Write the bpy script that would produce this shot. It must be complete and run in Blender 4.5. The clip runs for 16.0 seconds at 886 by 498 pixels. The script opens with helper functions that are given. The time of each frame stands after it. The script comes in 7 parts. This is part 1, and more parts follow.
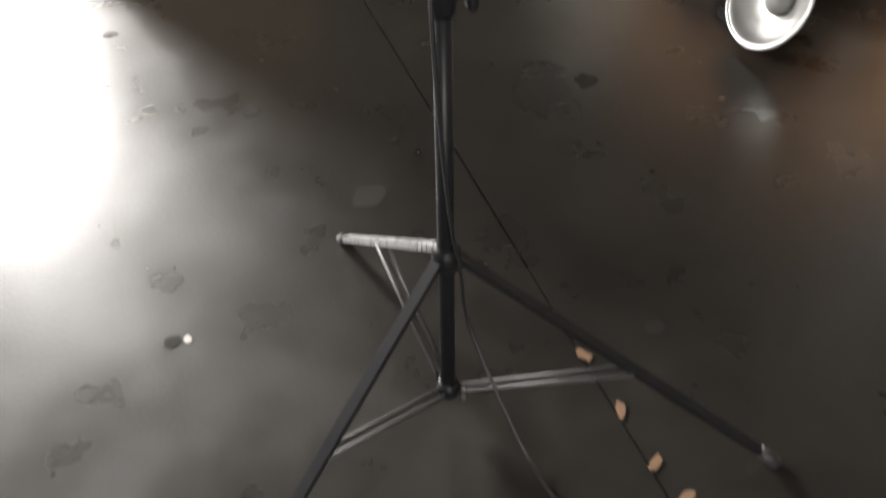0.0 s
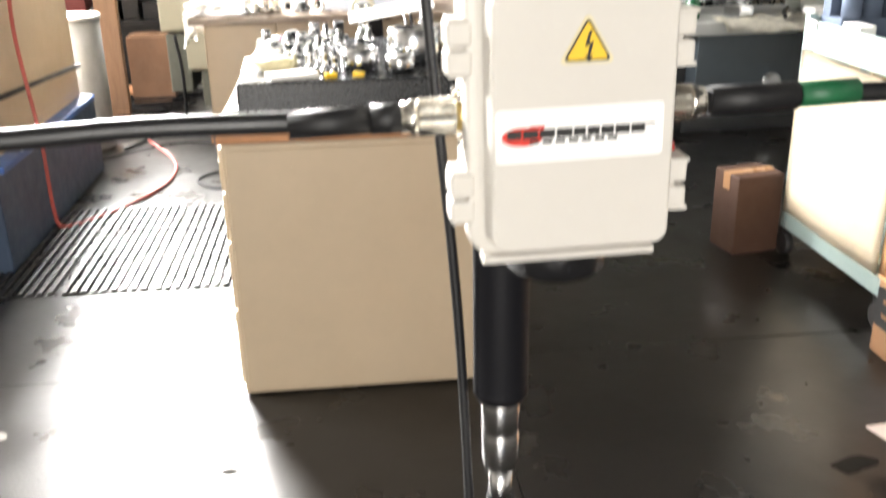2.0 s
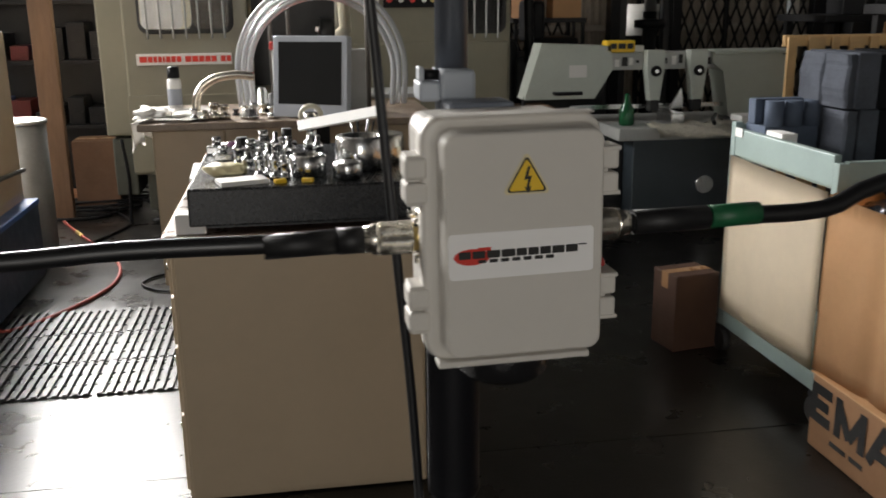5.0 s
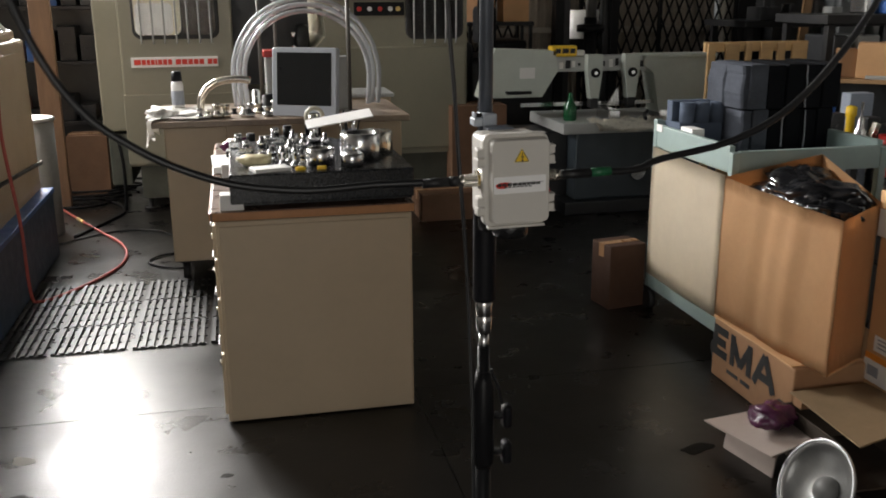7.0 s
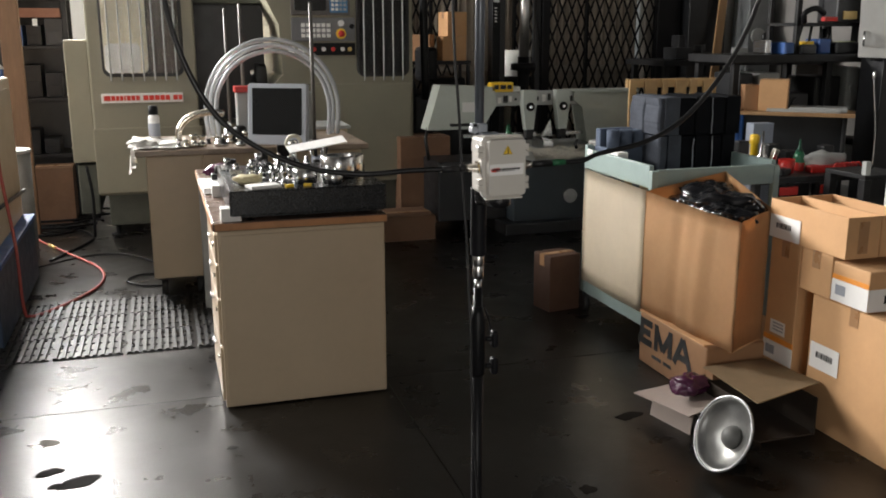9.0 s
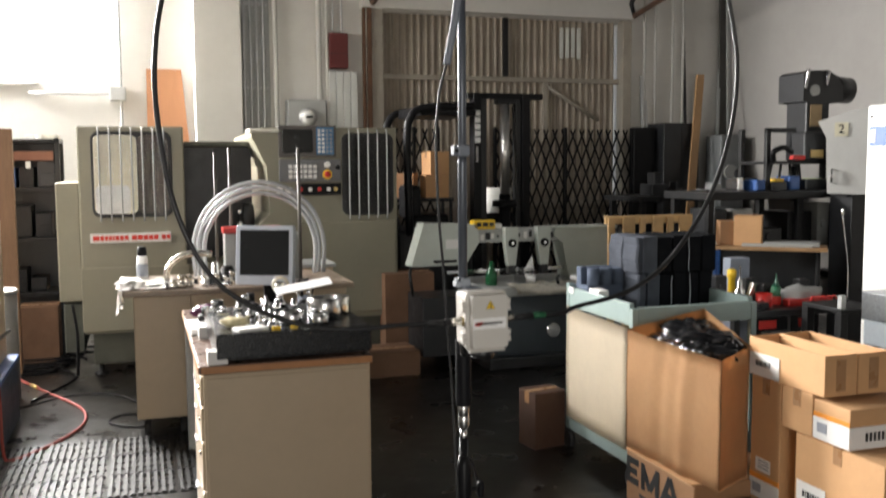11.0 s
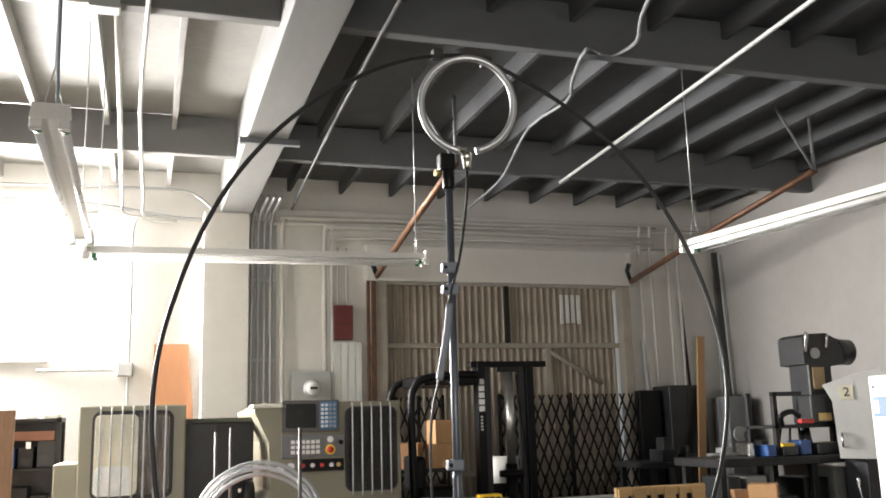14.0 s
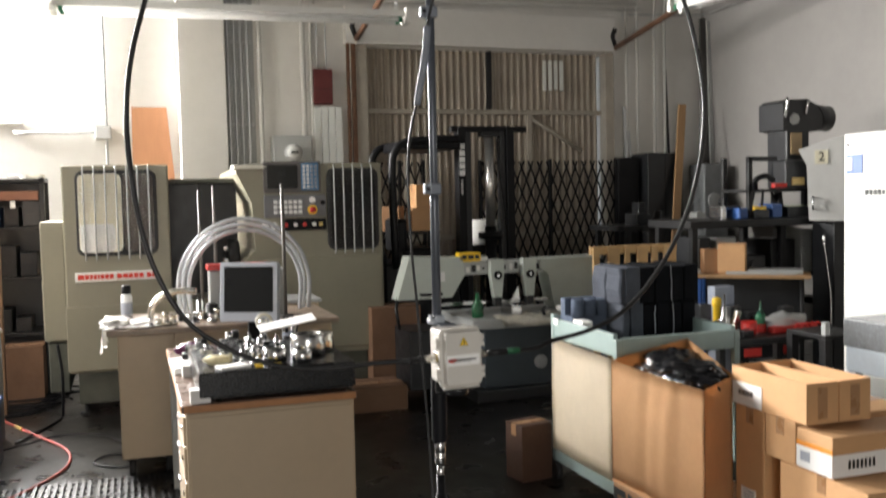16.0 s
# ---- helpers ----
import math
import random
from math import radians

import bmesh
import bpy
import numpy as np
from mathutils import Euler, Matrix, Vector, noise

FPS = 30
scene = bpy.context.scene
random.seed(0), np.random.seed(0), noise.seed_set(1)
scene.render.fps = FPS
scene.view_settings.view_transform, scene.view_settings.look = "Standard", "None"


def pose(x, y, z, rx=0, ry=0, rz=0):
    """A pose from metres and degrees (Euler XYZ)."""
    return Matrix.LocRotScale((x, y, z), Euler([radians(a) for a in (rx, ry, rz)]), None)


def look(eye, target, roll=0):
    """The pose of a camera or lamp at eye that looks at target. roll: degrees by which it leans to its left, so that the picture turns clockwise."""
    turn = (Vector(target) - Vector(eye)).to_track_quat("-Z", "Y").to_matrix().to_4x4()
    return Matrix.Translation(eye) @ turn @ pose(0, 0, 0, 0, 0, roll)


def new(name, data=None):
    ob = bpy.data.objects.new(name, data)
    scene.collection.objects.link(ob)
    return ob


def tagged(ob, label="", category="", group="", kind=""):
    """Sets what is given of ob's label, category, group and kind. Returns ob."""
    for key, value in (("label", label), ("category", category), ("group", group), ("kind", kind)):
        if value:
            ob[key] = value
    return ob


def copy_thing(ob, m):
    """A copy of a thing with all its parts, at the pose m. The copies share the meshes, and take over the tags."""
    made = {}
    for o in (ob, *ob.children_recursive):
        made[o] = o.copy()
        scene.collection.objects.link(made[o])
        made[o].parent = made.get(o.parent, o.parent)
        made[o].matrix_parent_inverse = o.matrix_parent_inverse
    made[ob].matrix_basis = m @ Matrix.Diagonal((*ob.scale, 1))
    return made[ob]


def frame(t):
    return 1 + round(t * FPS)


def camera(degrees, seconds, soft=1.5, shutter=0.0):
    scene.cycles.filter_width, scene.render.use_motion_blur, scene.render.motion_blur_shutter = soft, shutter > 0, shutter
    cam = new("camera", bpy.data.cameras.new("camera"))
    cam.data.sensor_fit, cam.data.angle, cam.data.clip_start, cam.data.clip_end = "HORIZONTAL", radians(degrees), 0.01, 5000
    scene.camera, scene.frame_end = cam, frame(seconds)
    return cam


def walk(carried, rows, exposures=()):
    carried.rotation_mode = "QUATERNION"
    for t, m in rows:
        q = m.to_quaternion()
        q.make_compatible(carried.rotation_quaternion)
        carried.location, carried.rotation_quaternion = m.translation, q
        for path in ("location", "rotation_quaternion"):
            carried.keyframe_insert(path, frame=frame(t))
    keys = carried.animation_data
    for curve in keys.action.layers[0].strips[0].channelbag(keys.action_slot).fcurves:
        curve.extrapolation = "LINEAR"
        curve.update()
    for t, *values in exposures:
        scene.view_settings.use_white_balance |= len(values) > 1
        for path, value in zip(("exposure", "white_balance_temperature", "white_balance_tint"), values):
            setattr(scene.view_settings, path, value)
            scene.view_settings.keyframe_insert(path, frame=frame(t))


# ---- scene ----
cam = camera(51.6, 16.0, soft=1.8, shutter=0.6)
PATH = [
    (0, (-0.355, -0.98, 1.473), (0.123, 0.358, 0.064), -1.1),
    (0.5, (-0.289, -0.862, 1.517), (0.159, 0.6, 0.228), -1.2),
    (1, (-0.205, -0.728, 1.472), (0.168, 0.907, 0.384), -2.1),
    (1.5, (-0.129, -0.593, 1.45), (0.163, 1.122, 0.463), -2.7),
    (2, (-0.088, -0.523, 1.458), (0.095, 1.333, 0.736), -1.1),
    (2.5, (-0.062, -0.452, 1.443), (0.15, 1.43, 0.801), -2.0),
    (3, (-0.055, -0.448, 1.439), (0.152, 1.464, 0.891), -1.3),
    (3.5, (-0.055, -0.446, 1.437), (0.161, 1.468, 0.898), -0.3),
    (4, (-0.05, -0.447, 1.442), (0.157, 1.473, 0.923), -0.7),
    (4.5, (-0.05, -0.464, 1.447), (0.181, 1.456, 0.936), -0.9),
    (5, (-0.1, -0.571, 1.481), (0.213, 1.335, 0.963), -0.5),
    (7.5, (-0.473, -1.543, 1.622), (-0.008, 0.327, 1.085), -0.7),
    (8, (-0.588, -1.739, 1.625), (-0.063, 0.121, 1.109), -1.0),
    (10.5, (-0.681, -1.928, 1.669), (-0.073, -0.045, 1.379), -0.0),
    (11, (-0.682, -1.943, 1.694), (-0.063, -0.05, 1.514), -0.4),
    (11.5, (-0.679, -1.97, 1.723), (-0.055, -0.071, 1.664), -0.7),
    (12, (-0.681, -1.984, 1.75), (-0.06, -0.084, 1.801), -0.8),
    (12.5, (-0.677, -1.993, 1.777), (-0.051, -0.1, 1.929), -1.2),
    (13, (-0.678, -1.997, 1.79), (-0.054, -0.113, 2.037), -1.0),
    (13.5, (-0.678, -2.006, 1.809), (-0.064, -0.132, 2.142), -1.2),
    (14, (-0.663, -1.986, 1.819), (-0.057, -0.118, 2.193), -1.6),
    (14.5, (-0.663, -2.014, 1.788), (-0.04, -0.138, 2.094), -1.6),
    (15, (-0.652, -1.995, 1.77), (-0.007, -0.11, 1.945), -0.9),
    (15.5, (-0.656, -1.995, 1.736), (-0.019, -0.099, 1.764), -0.8),
    (16, (-0.651, -1.971, 1.708), (-0.009, -0.08, 1.596), -1.3),
]
walk(cam, [(t, look(eye, target, roll)) for t, eye, target, roll in PATH], exposures=[(0.0, 1.25), (0.5, 1.25), (1.0, 1.25), (1.5, 1.35), (2.0, 1.65), (2.5, 1.55), (3.0, 0.75), (3.5, 0.0), (4.0, -0.36), (4.5, -0.5), (5.0, -0.57), (7.5, -0.68), (8.0, -0.64), (10.5, -0.1), (11.0, 0.0), (11.5, 0.0), (12.5, -0.14), (13.5, 0.0), (14.0, 0.2), (14.5, 0.2), (15.0, 0.05), (16.0, 0.0)])

# ---- world, sun and large lights ----
world = bpy.data.worlds.new("sky")
scene.world = world
world.use_nodes = True
wn = world.node_tree
sky = wn.nodes.new("ShaderNodeTexSky")
sky.sky_type = "NISHITA"
sky.sun_disc = False
sky.sun_elevation = radians(38)
sky.sun_rotation = radians(195)
wn.links.new(sky.outputs["Color"], wn.nodes["Background"].inputs["Color"])
wn.nodes["Background"].inputs["Strength"].default_value = 0.1


def area(name, loc, target, sx, sy, watts, colour):
    lamp = bpy.data.lights.new(name, "AREA")
    lamp.shape, lamp.size, lamp.size_y, lamp.energy, lamp.color = "RECTANGLE", sx, sy, watts, colour
    ob = new(name, lamp)
    ob.matrix_world = look(loc, target)
    return ob


# daylight through the high window of the far wall
area("window_daylight", (-2.6, 8.42, 3.4), (0.6, 2.0, 0.6), 1.8, 1.6, 1650, (1.0, 0.97, 0.94))
area("side_window_daylight", (-5.15, 4.6, 3.45), (1.8, 1.6, 0.5), 2.9, 1.4, 250, (1.0, 0.975, 0.94)).data.spread = radians(125)
# added front fill, as if from an open shutter; none is seen there
area("shutter_fill", (-1.5, -6.9, 1.9), (0.2, 2.0, 1.2), 2.8, 2.8, 150, (1.0, 0.965, 0.92))


# ---- materials ----
def M(name, col, rough=0.5, metal=0.0, var=0.12, scale=6.0, bump=0.0, bscale=120.0, dirt=0.0, dirtcol=(0.05, 0.045, 0.04), coat=0.0, stretch=None, spread=0.0):
    """A procedural surface: base colour with coarse and fine variation, dirt patches, relief and uneven gloss."""
    m = bpy.data.materials.new(name)
    m.use_nodes = True
    t = m.node_tree
    b = t.nodes["Principled BSDF"]
    geo = t.nodes.new("ShaderNodeNewGeometry")
    vec = geo.outputs["Position"]
    if stretch:
        mp = t.nodes.new("ShaderNodeMapping")
        mp.inputs["Scale"].default_value = stretch
        t.links.new(vec, mp.inputs["Vector"])
        vec = mp.outputs["Vector"]

    def tex(s, detail=4.0, rough_=0.6):
        n = t.nodes.new("ShaderNodeTexNoise")
        n.inputs["Scale"].default_value, n.inputs["Detail"].default_value, n.inputs["Roughness"].default_value = s, detail, rough_
        t.links.new(vec, n.inputs["Vector"])
        return n.outputs["Fac"]

    def maprange(sock, a0, a1, b0, b1):
        r = t.nodes.new("ShaderNodeMapRange")
        for i, v in zip(("From Min", "From Max", "To Min", "To Max"), (a0, a1, b0, b1)):
            r.inputs[i].default_value = v
        t.links.new(sock, r.inputs["Value"])
        return r.outputs["Result"]

    coarse, fine = tex(scale), tex(scale * 9, 5)
    hsv = t.nodes.new("ShaderNodeHueSaturation")
    hsv.inputs["Color"].default_value = (*col, 1)
    mix = t.nodes.new("ShaderNodeMath")
    mix.operation = "ADD"
    t.links.new(maprange(coarse, 0.25, 0.75, 1 - var, 1 + var), mix.inputs[0])
    t.links.new(maprange(fine, 0.25, 0.75, -var * 0.45, var * 0.45), mix.inputs[1])
    last = mix.outputs[0]
    if spread:
        info = t.nodes.new("ShaderNodeObjectInfo")
        add = t.nodes.new("ShaderNodeMath")
        add.operation = "ADD"
        t.links.new(last, add.inputs[0])
        t.links.new(maprange(info.outputs["Random"], 0, 1, -spread, spread), add.inputs[1])
        last = add.outputs[0]
    t.links.new(last, hsv.inputs["Value"])
    colour = hsv.outputs["Color"]
    if dirt:
        d = t.nodes.new("ShaderNodeMix")
        d.data_type = "RGBA"
        t.links.new(maprange(tex(scale * 0.45, 7, 0.68), 0.5, 0.72, 0, dirt), d.inputs["Factor"])
        t.links.new(colour, d.inputs["A"])
        d.inputs["B"].default_value = (*dirtcol, 1)
        colour = d.outputs["Result"]
    t.links.new(colour, b.inputs["Base Color"])
    b.inputs["Metallic"].default_value = metal
    t.links.new(maprange(tex(scale * 2.3), 0.1, 0.9, max(0.02, rough - 0.14), min(1, rough + 0.14)), b.inputs["Roughness"])
    b.inputs["Coat Weight"].default_value = coat
    if bump:
        bp = t.nodes.new("ShaderNodeBump")
        bp.inputs["Strength"].default_value, bp.inputs["Distance"].default_value = bump, 0.004
        t.links.new(tex(bscale, 3), bp.inputs["Height"])
        t.links.new(bp.outputs["Normal"], b.inputs["Normal"])
    return m


def glass(name, col=(1, 1, 1), rough=0.02, trans=1.0):
    m = bpy.data.materials.new(name)
    m.use_nodes = True
    b = m.node_tree.nodes["Principled BSDF"]
    b.inputs["Base Color"].default_value = (*col, 1)
    b.inputs["Roughness"].default_value = rough
    b.inputs["Transmission Weight"].default_value = trans
    b.inputs["IOR"].default_value = 1.45
    return m


def glow(name, col, strength):
    m = bpy.data.materials.new(name)
    m.use_nodes = True
    b = m.node_tree.nodes["Principled BSDF"]
    b.inputs["Base Color"].default_value = (*col, 1)
    b.inputs["Emission Color"].default_value = (*col, 1)
    b.inputs["Emission Strength"].default_value = strength
    return m


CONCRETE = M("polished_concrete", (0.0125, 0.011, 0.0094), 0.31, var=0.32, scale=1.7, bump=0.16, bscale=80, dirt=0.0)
CONCRETE.node_tree.nodes["Principled BSDF"].inputs["Specular IOR Level"].default_value = 0.34
JOINT = M("joint_filler", (0.02, 0.019, 0.018), 0.85)
STAIN = M("oil_stain", (0.014, 0.0125, 0.011), 0.75)
STAIN.node_tree.nodes["Principled BSDF"].inputs["Specular IOR Level"].default_value = 0.12
CHIP = M("pale_chip", (0.3, 0.285, 0.26), 0.8)
LEAF = M("dry_leaf", (0.13, 0.075, 0.04), 0.8)
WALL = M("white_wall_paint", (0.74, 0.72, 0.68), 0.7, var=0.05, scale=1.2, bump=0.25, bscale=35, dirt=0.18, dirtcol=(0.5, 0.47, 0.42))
# off-white wall paint with the right wall's half shade put into its colour
WALLSHADE = M("shaded_offwhite_side_wall", (0.36, 0.345, 0.325), 0.7, var=0.06, scale=1.1, bump=0.2, bscale=35, dirt=0.25, dirtcol=(0.27, 0.255, 0.235))
# unseen left and back walls: paint darkened to cut bounced light
WALLUNSEEN = M("unseen_low_bounce_wall_paint", (0.33, 0.31, 0.28), 0.8, var=0.1, scale=1.2)
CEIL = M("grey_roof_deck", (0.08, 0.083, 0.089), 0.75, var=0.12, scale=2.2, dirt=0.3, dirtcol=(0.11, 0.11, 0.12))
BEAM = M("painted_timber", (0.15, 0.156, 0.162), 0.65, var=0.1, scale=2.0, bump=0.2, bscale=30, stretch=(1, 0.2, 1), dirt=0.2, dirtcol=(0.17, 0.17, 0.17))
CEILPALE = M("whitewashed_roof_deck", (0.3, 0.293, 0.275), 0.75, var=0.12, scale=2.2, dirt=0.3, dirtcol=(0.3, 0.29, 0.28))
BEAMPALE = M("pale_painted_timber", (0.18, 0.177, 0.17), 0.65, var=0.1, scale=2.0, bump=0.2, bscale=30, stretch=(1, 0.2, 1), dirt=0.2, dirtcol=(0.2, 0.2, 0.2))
DOORSTEEL = M("beige_corrugated_steel", (0.36, 0.31, 0.25), 0.5, 0.25, var=0.12, scale=2.5, dirt=0.4, dirtcol=(0.17, 0.14, 0.11))
DOORFRAME = M("beige_steel_frame", (0.4, 0.36, 0.3), 0.5, 0.1, var=0.1, dirt=0.3, dirtcol=(0.15, 0.12, 0.1))
RUST = M("rusty_steel", (0.15, 0.075, 0.042), 0.5, 0.4, var=0.35, scale=9, bump=0.3, dirt=0.7, dirtcol=(0.05, 0.03, 0.023))
CONDUIT = M("galvanised_conduit", (0.52, 0.53, 0.53), 0.4, 0.7, var=0.12)
PAINTPIPE = M("painted_conduit", (0.64, 0.63, 0.59), 0.55, var=0.06)
BLACK = M("black_plastic", (0.009, 0.009, 0.01), 0.38, var=0.2)
GLOSSBLACK = M("gloss_black_steel", (0.008, 0.008, 0.009), 0.5, 0.0, var=0.15)
RUBBER = M("black_rubber", (0.022, 0.021, 0.021), 0.62, var=0.2, bump=0.1)
COAX = M("black_coax_jacket", (0.01, 0.01, 0.011), 0.38, var=0.15)
SHRINK = M("black_heatshrink", (0.007, 0.007, 0.008), 0.52, var=0.2)
TAPE = M("black_tape", (0.012, 0.012, 0.013), 0.22, var=0.25, scale=40, bump=0.6, bscale=90)
FOAMGRIP = M("black_foam_grip", (0.006, 0.006, 0.008), 0.55, var=0.1, bump=0.08, bscale=400)
for dull in (BLACK, GLOSSBLACK, FOAMGRIP):
    dull.node_tree.nodes["Principled BSDF"].inputs["Specular IOR Level"].default_value = 0.16
GREEN = M("green_tape", (0.012, 0.115, 0.045), 0.45, var=0.1)
NICKEL = M("nickel_plate", (0.72, 0.69, 0.62), 0.22, 1.0, var=0.08, scale=60)
STEEL = M("bright_steel", (0.62, 0.62, 0.62), 0.2, 1.0, var=0.12, scale=20)
ALU = M("brushed_aluminium", (0.7, 0.71, 0.72), 0.3, 1.0, var=0.1, scale=30, stretch=(1, 1, 0.1))
CHROMEDULL = M("scuffed_chrome", (0.6, 0.59, 0.57), 0.34, 0.9, var=0.15, scale=14)
BRASS = M("dull_brass", (0.62, 0.46, 0.18), 0.35, 0.9, var=0.15)
RINGALU = M("satin_aluminium", (0.55, 0.56, 0.57), 0.42, 0.75, var=0.1, scale=30)
TUBE = M("grey_mast_tube", (0.1, 0.11, 0.13), 0.35, 0.4, var=0.1)
CLAMP = M("grey_clamp_plastic", (0.2, 0.22, 0.26), 0.5, var=0.1)
BOXGREY = M("light_grey_polycarbonate", (0.62, 0.592, 0.545), 0.42, var=0.025, scale=12, bump=0.05, bscale=500)
LABELWHITE = M("white_label", (0.9, 0.89, 0.88), 0.45, var=0.02)
YELLOW = M("yellow_label", (0.85, 0.55, 0.03), 0.4, var=0.03)
INK = M("black_ink", (0.012, 0.012, 0.012), 0.5)
RED = M("red_ink", (0.65, 0.035, 0.02), 0.45, var=0.05)
CREAM = M("cream_steel", (0.47, 0.37, 0.255), 0.42, 0.0, var=0.05, scale=2.5, dirt=0.15, dirtcol=(0.3, 0.26, 0.19))
OLIVE = M("olive_machine_paint", (0.228, 0.212, 0.155), 0.4, var=0.06, scale=3, dirt=0.3, dirtcol=(0.2, 0.185, 0.14))
OLIVEDARK = M("dark_machine_base", (0.075, 0.078, 0.06), 0.55, var=0.2, dirt=0.3)
DARKSTEEL = M("dark_steel", (0.022, 0.022, 0.023), 0.45, 0.5, var=0.25, dirt=0.3)
DARKPAINT = M("dark_machine_paint", (0.016, 0.017, 0.019), 0.4, var=0.3, dirt=0.3, dirtcol=(0.035, 0.03, 0.026))
GREYPAINT = M("grey_paint", (0.42, 0.43, 0.42), 0.45, var=0.06, dirt=0.2, dirtcol=(0.25, 0.24, 0.22))
SAWGREEN = M("pale_green_paint", (0.5, 0.54, 0.49), 0.4, var=0.05, dirt=0.25, dirtcol=(0.3, 0.3, 0.26))
TEAL = M("teal_paint", (0.27, 0.345, 0.33), 0.45, var=0.07, dirt=0.3, dirtcol=(0.2, 0.25, 0.24))
BLUE = M("blue_paint", (0.03, 0.09, 0.28), 0.4, var=0.1)
GRANITE = M("black_granite", (0.011, 0.012, 0.014), 0.26, var=0.12, scale=60)
GRANITEGREY = M("grey_granite", (0.16, 0.17, 0.18), 0.4, var=0.3, scale=70)
WOOD = M("tan_wood", (0.42, 0.25, 0.12), 0.55, var=0.2, scale=5, stretch=(1, 1, 0.12), bump=0.15)
PALLET = M("pale_pine", (0.52, 0.34, 0.16), 0.7, var=0.15, scale=7, stretch=(0.2, 1, 1), spread=0.12)
PLY = M("orange_plywood", (0.5, 0.24, 0.12), 0.6, var=0.1, scale=3, stretch=(1, 1, 0.15))
EDGE = M("orange_wood_edge", (0.4, 0.18, 0.07), 0.5, var=0.15, scale=12)
LAMINATE = M("brown_laminate", (0.16, 0.105, 0.08), 0.3, var=0.12)
CARD = M("brown_cardboard", (0.6, 0.345, 0.165), 0.75, var=0.06, scale=4, bump=0.12, bscale=40, dirt=0.12, dirtcol=(0.36, 0.22, 0.11), spread=0.06)
# brown cardboard with the dimness around the far boxes in its colour
DIMCARD = M("dim_brown_cardboard", (0.17, 0.09, 0.05), 0.8, var=0.15, scale=5, bump=0.2, bscale=25)
CARDDARK = M("weathered_cardboard", (0.31, 0.165, 0.08), 0.78, var=0.1, scale=4, bump=0.2, bscale=25, spread=0.06)
CARDPALE = M("pale_paperboard", (0.86, 0.74, 0.57), 0.7, var=0.05, scale=3, bump=0.1, bscale=20)
CARDWHITE = M("whitish_paperboard", (0.55, 0.46, 0.41), 0.7, var=0.06)
TAPEBROWN = M("brown_packing_tape", (0.36, 0.2, 0.1), 0.3, var=0.06)
BAG = M("black_polythene", (0.008, 0.008, 0.009), 0.12, var=0.2, bump=0.5, bscale=45)
PURPLE = M("purple_polythene", (0.085, 0.022, 0.06), 0.2, var=0.3, scale=30, bump=0.5, bscale=60)
SILVERPLASTIC = M("silver_plastic", (0.5, 0.53, 0.58), 0.35, 0.2, var=0.04)
SCREEN = M("dark_screen", (0.012, 0.013, 0.014), 0.18, var=0.1)
CLOTH = M("white_rag", (0.72, 0.7, 0.66), 0.9, var=0.08, bump=0.4, bscale=70)
CLOTHDIRTY = M("stained_rag", (0.74, 0.71, 0.62), 0.9, var=0.2, scale=12, bump=0.4, bscale=60, dirt=0.8, dirtcol=(0.1, 0.09, 0.075))
PAPER = M("white_paper", (0.78, 0.77, 0.75), 0.7, var=0.03)
FOAM = M("charcoal_foam", (0.0065, 0.007, 0.0085), 0.9, var=0.2, bump=0.4, bscale=150)
FOAMBLUE = M("bluegrey_foam", (0.09, 0.11, 0.15), 0.85, var=0.15, bump=0.3, bscale=120)
REDPLASTIC = M("red_plastic", (0.5, 0.025, 0.02), 0.4, var=0.1)
GREENGLASS = glass("green_bottle_glass", (0.02, 0.14, 0.055), 0.08, 0.4)
REDHOSE = M("red_air_hose", (0.33, 0.06, 0.045), 0.5, var=0.15)
WINDOWGLASS = glass("machine_window", (0.97, 0.97, 0.96), 0.0, 1.0)
WINDOWGLASS.node_tree.nodes["Principled BSDF"].inputs["IOR"].default_value = 1.12
CLEARHOSE = glass("clear_hose", (0.66, 0.68, 0.7), 0.22, 0.45)
REFLECTOR = M("lamp_reflector", (0.34, 0.34, 0.33), 0.36, 0.8, var=0.12, scale=14)
TUBEGREEN = M("green_tube_cap", (0.02, 0.16, 0.08), 0.4)
TUBEWHITE = M("white_lamp_tube", (0.82, 0.82, 0.8), 0.3, var=0.02)
tube_skin = TUBEWHITE.node_tree.nodes["Principled BSDF"].inputs
tube_skin["Subsurface Weight"].default_value, tube_skin["Subsurface Scale"].default_value = 1.0, 0.05
tube_skin["Subsurface Radius"].default_value = (1.0, 1.0, 1.0)
FIXTURE = M("white_enamel", (0.72, 0.71, 0.67), 0.4, var=0.05)
WHITEPAINT = M("white_cabinet_paint", (0.72, 0.73, 0.7), 0.4, var=0.03, dirt=0.12, dirtcol=(0.5, 0.5, 0.46))
MAROON = M("maroon_paint", (0.13, 0.022, 0.02), 0.5, var=0.15)
ORANGEPRINT = M("orange_print", (0.8, 0.3, 0.04), 0.5)
GREYPRINT = M("grey_print", (0.3, 0.32, 0.36), 0.6)
SKYGLOW = glow("overcast_sky", (1.0, 0.98, 0.95), 14.0)


# ---- building tools ----
ORIGIN = {}


def thing(name, label, category, loc, group="", kind=""):
    ob = new(name)
    ob.empty_display_size = 0.1
    ob.location = loc
    ORIGIN[name if ob.name == name else ob.name] = Vector(loc)
    ORIGIN[ob.name] = Vector(loc)
    return tagged(ob, label, category, group, kind)


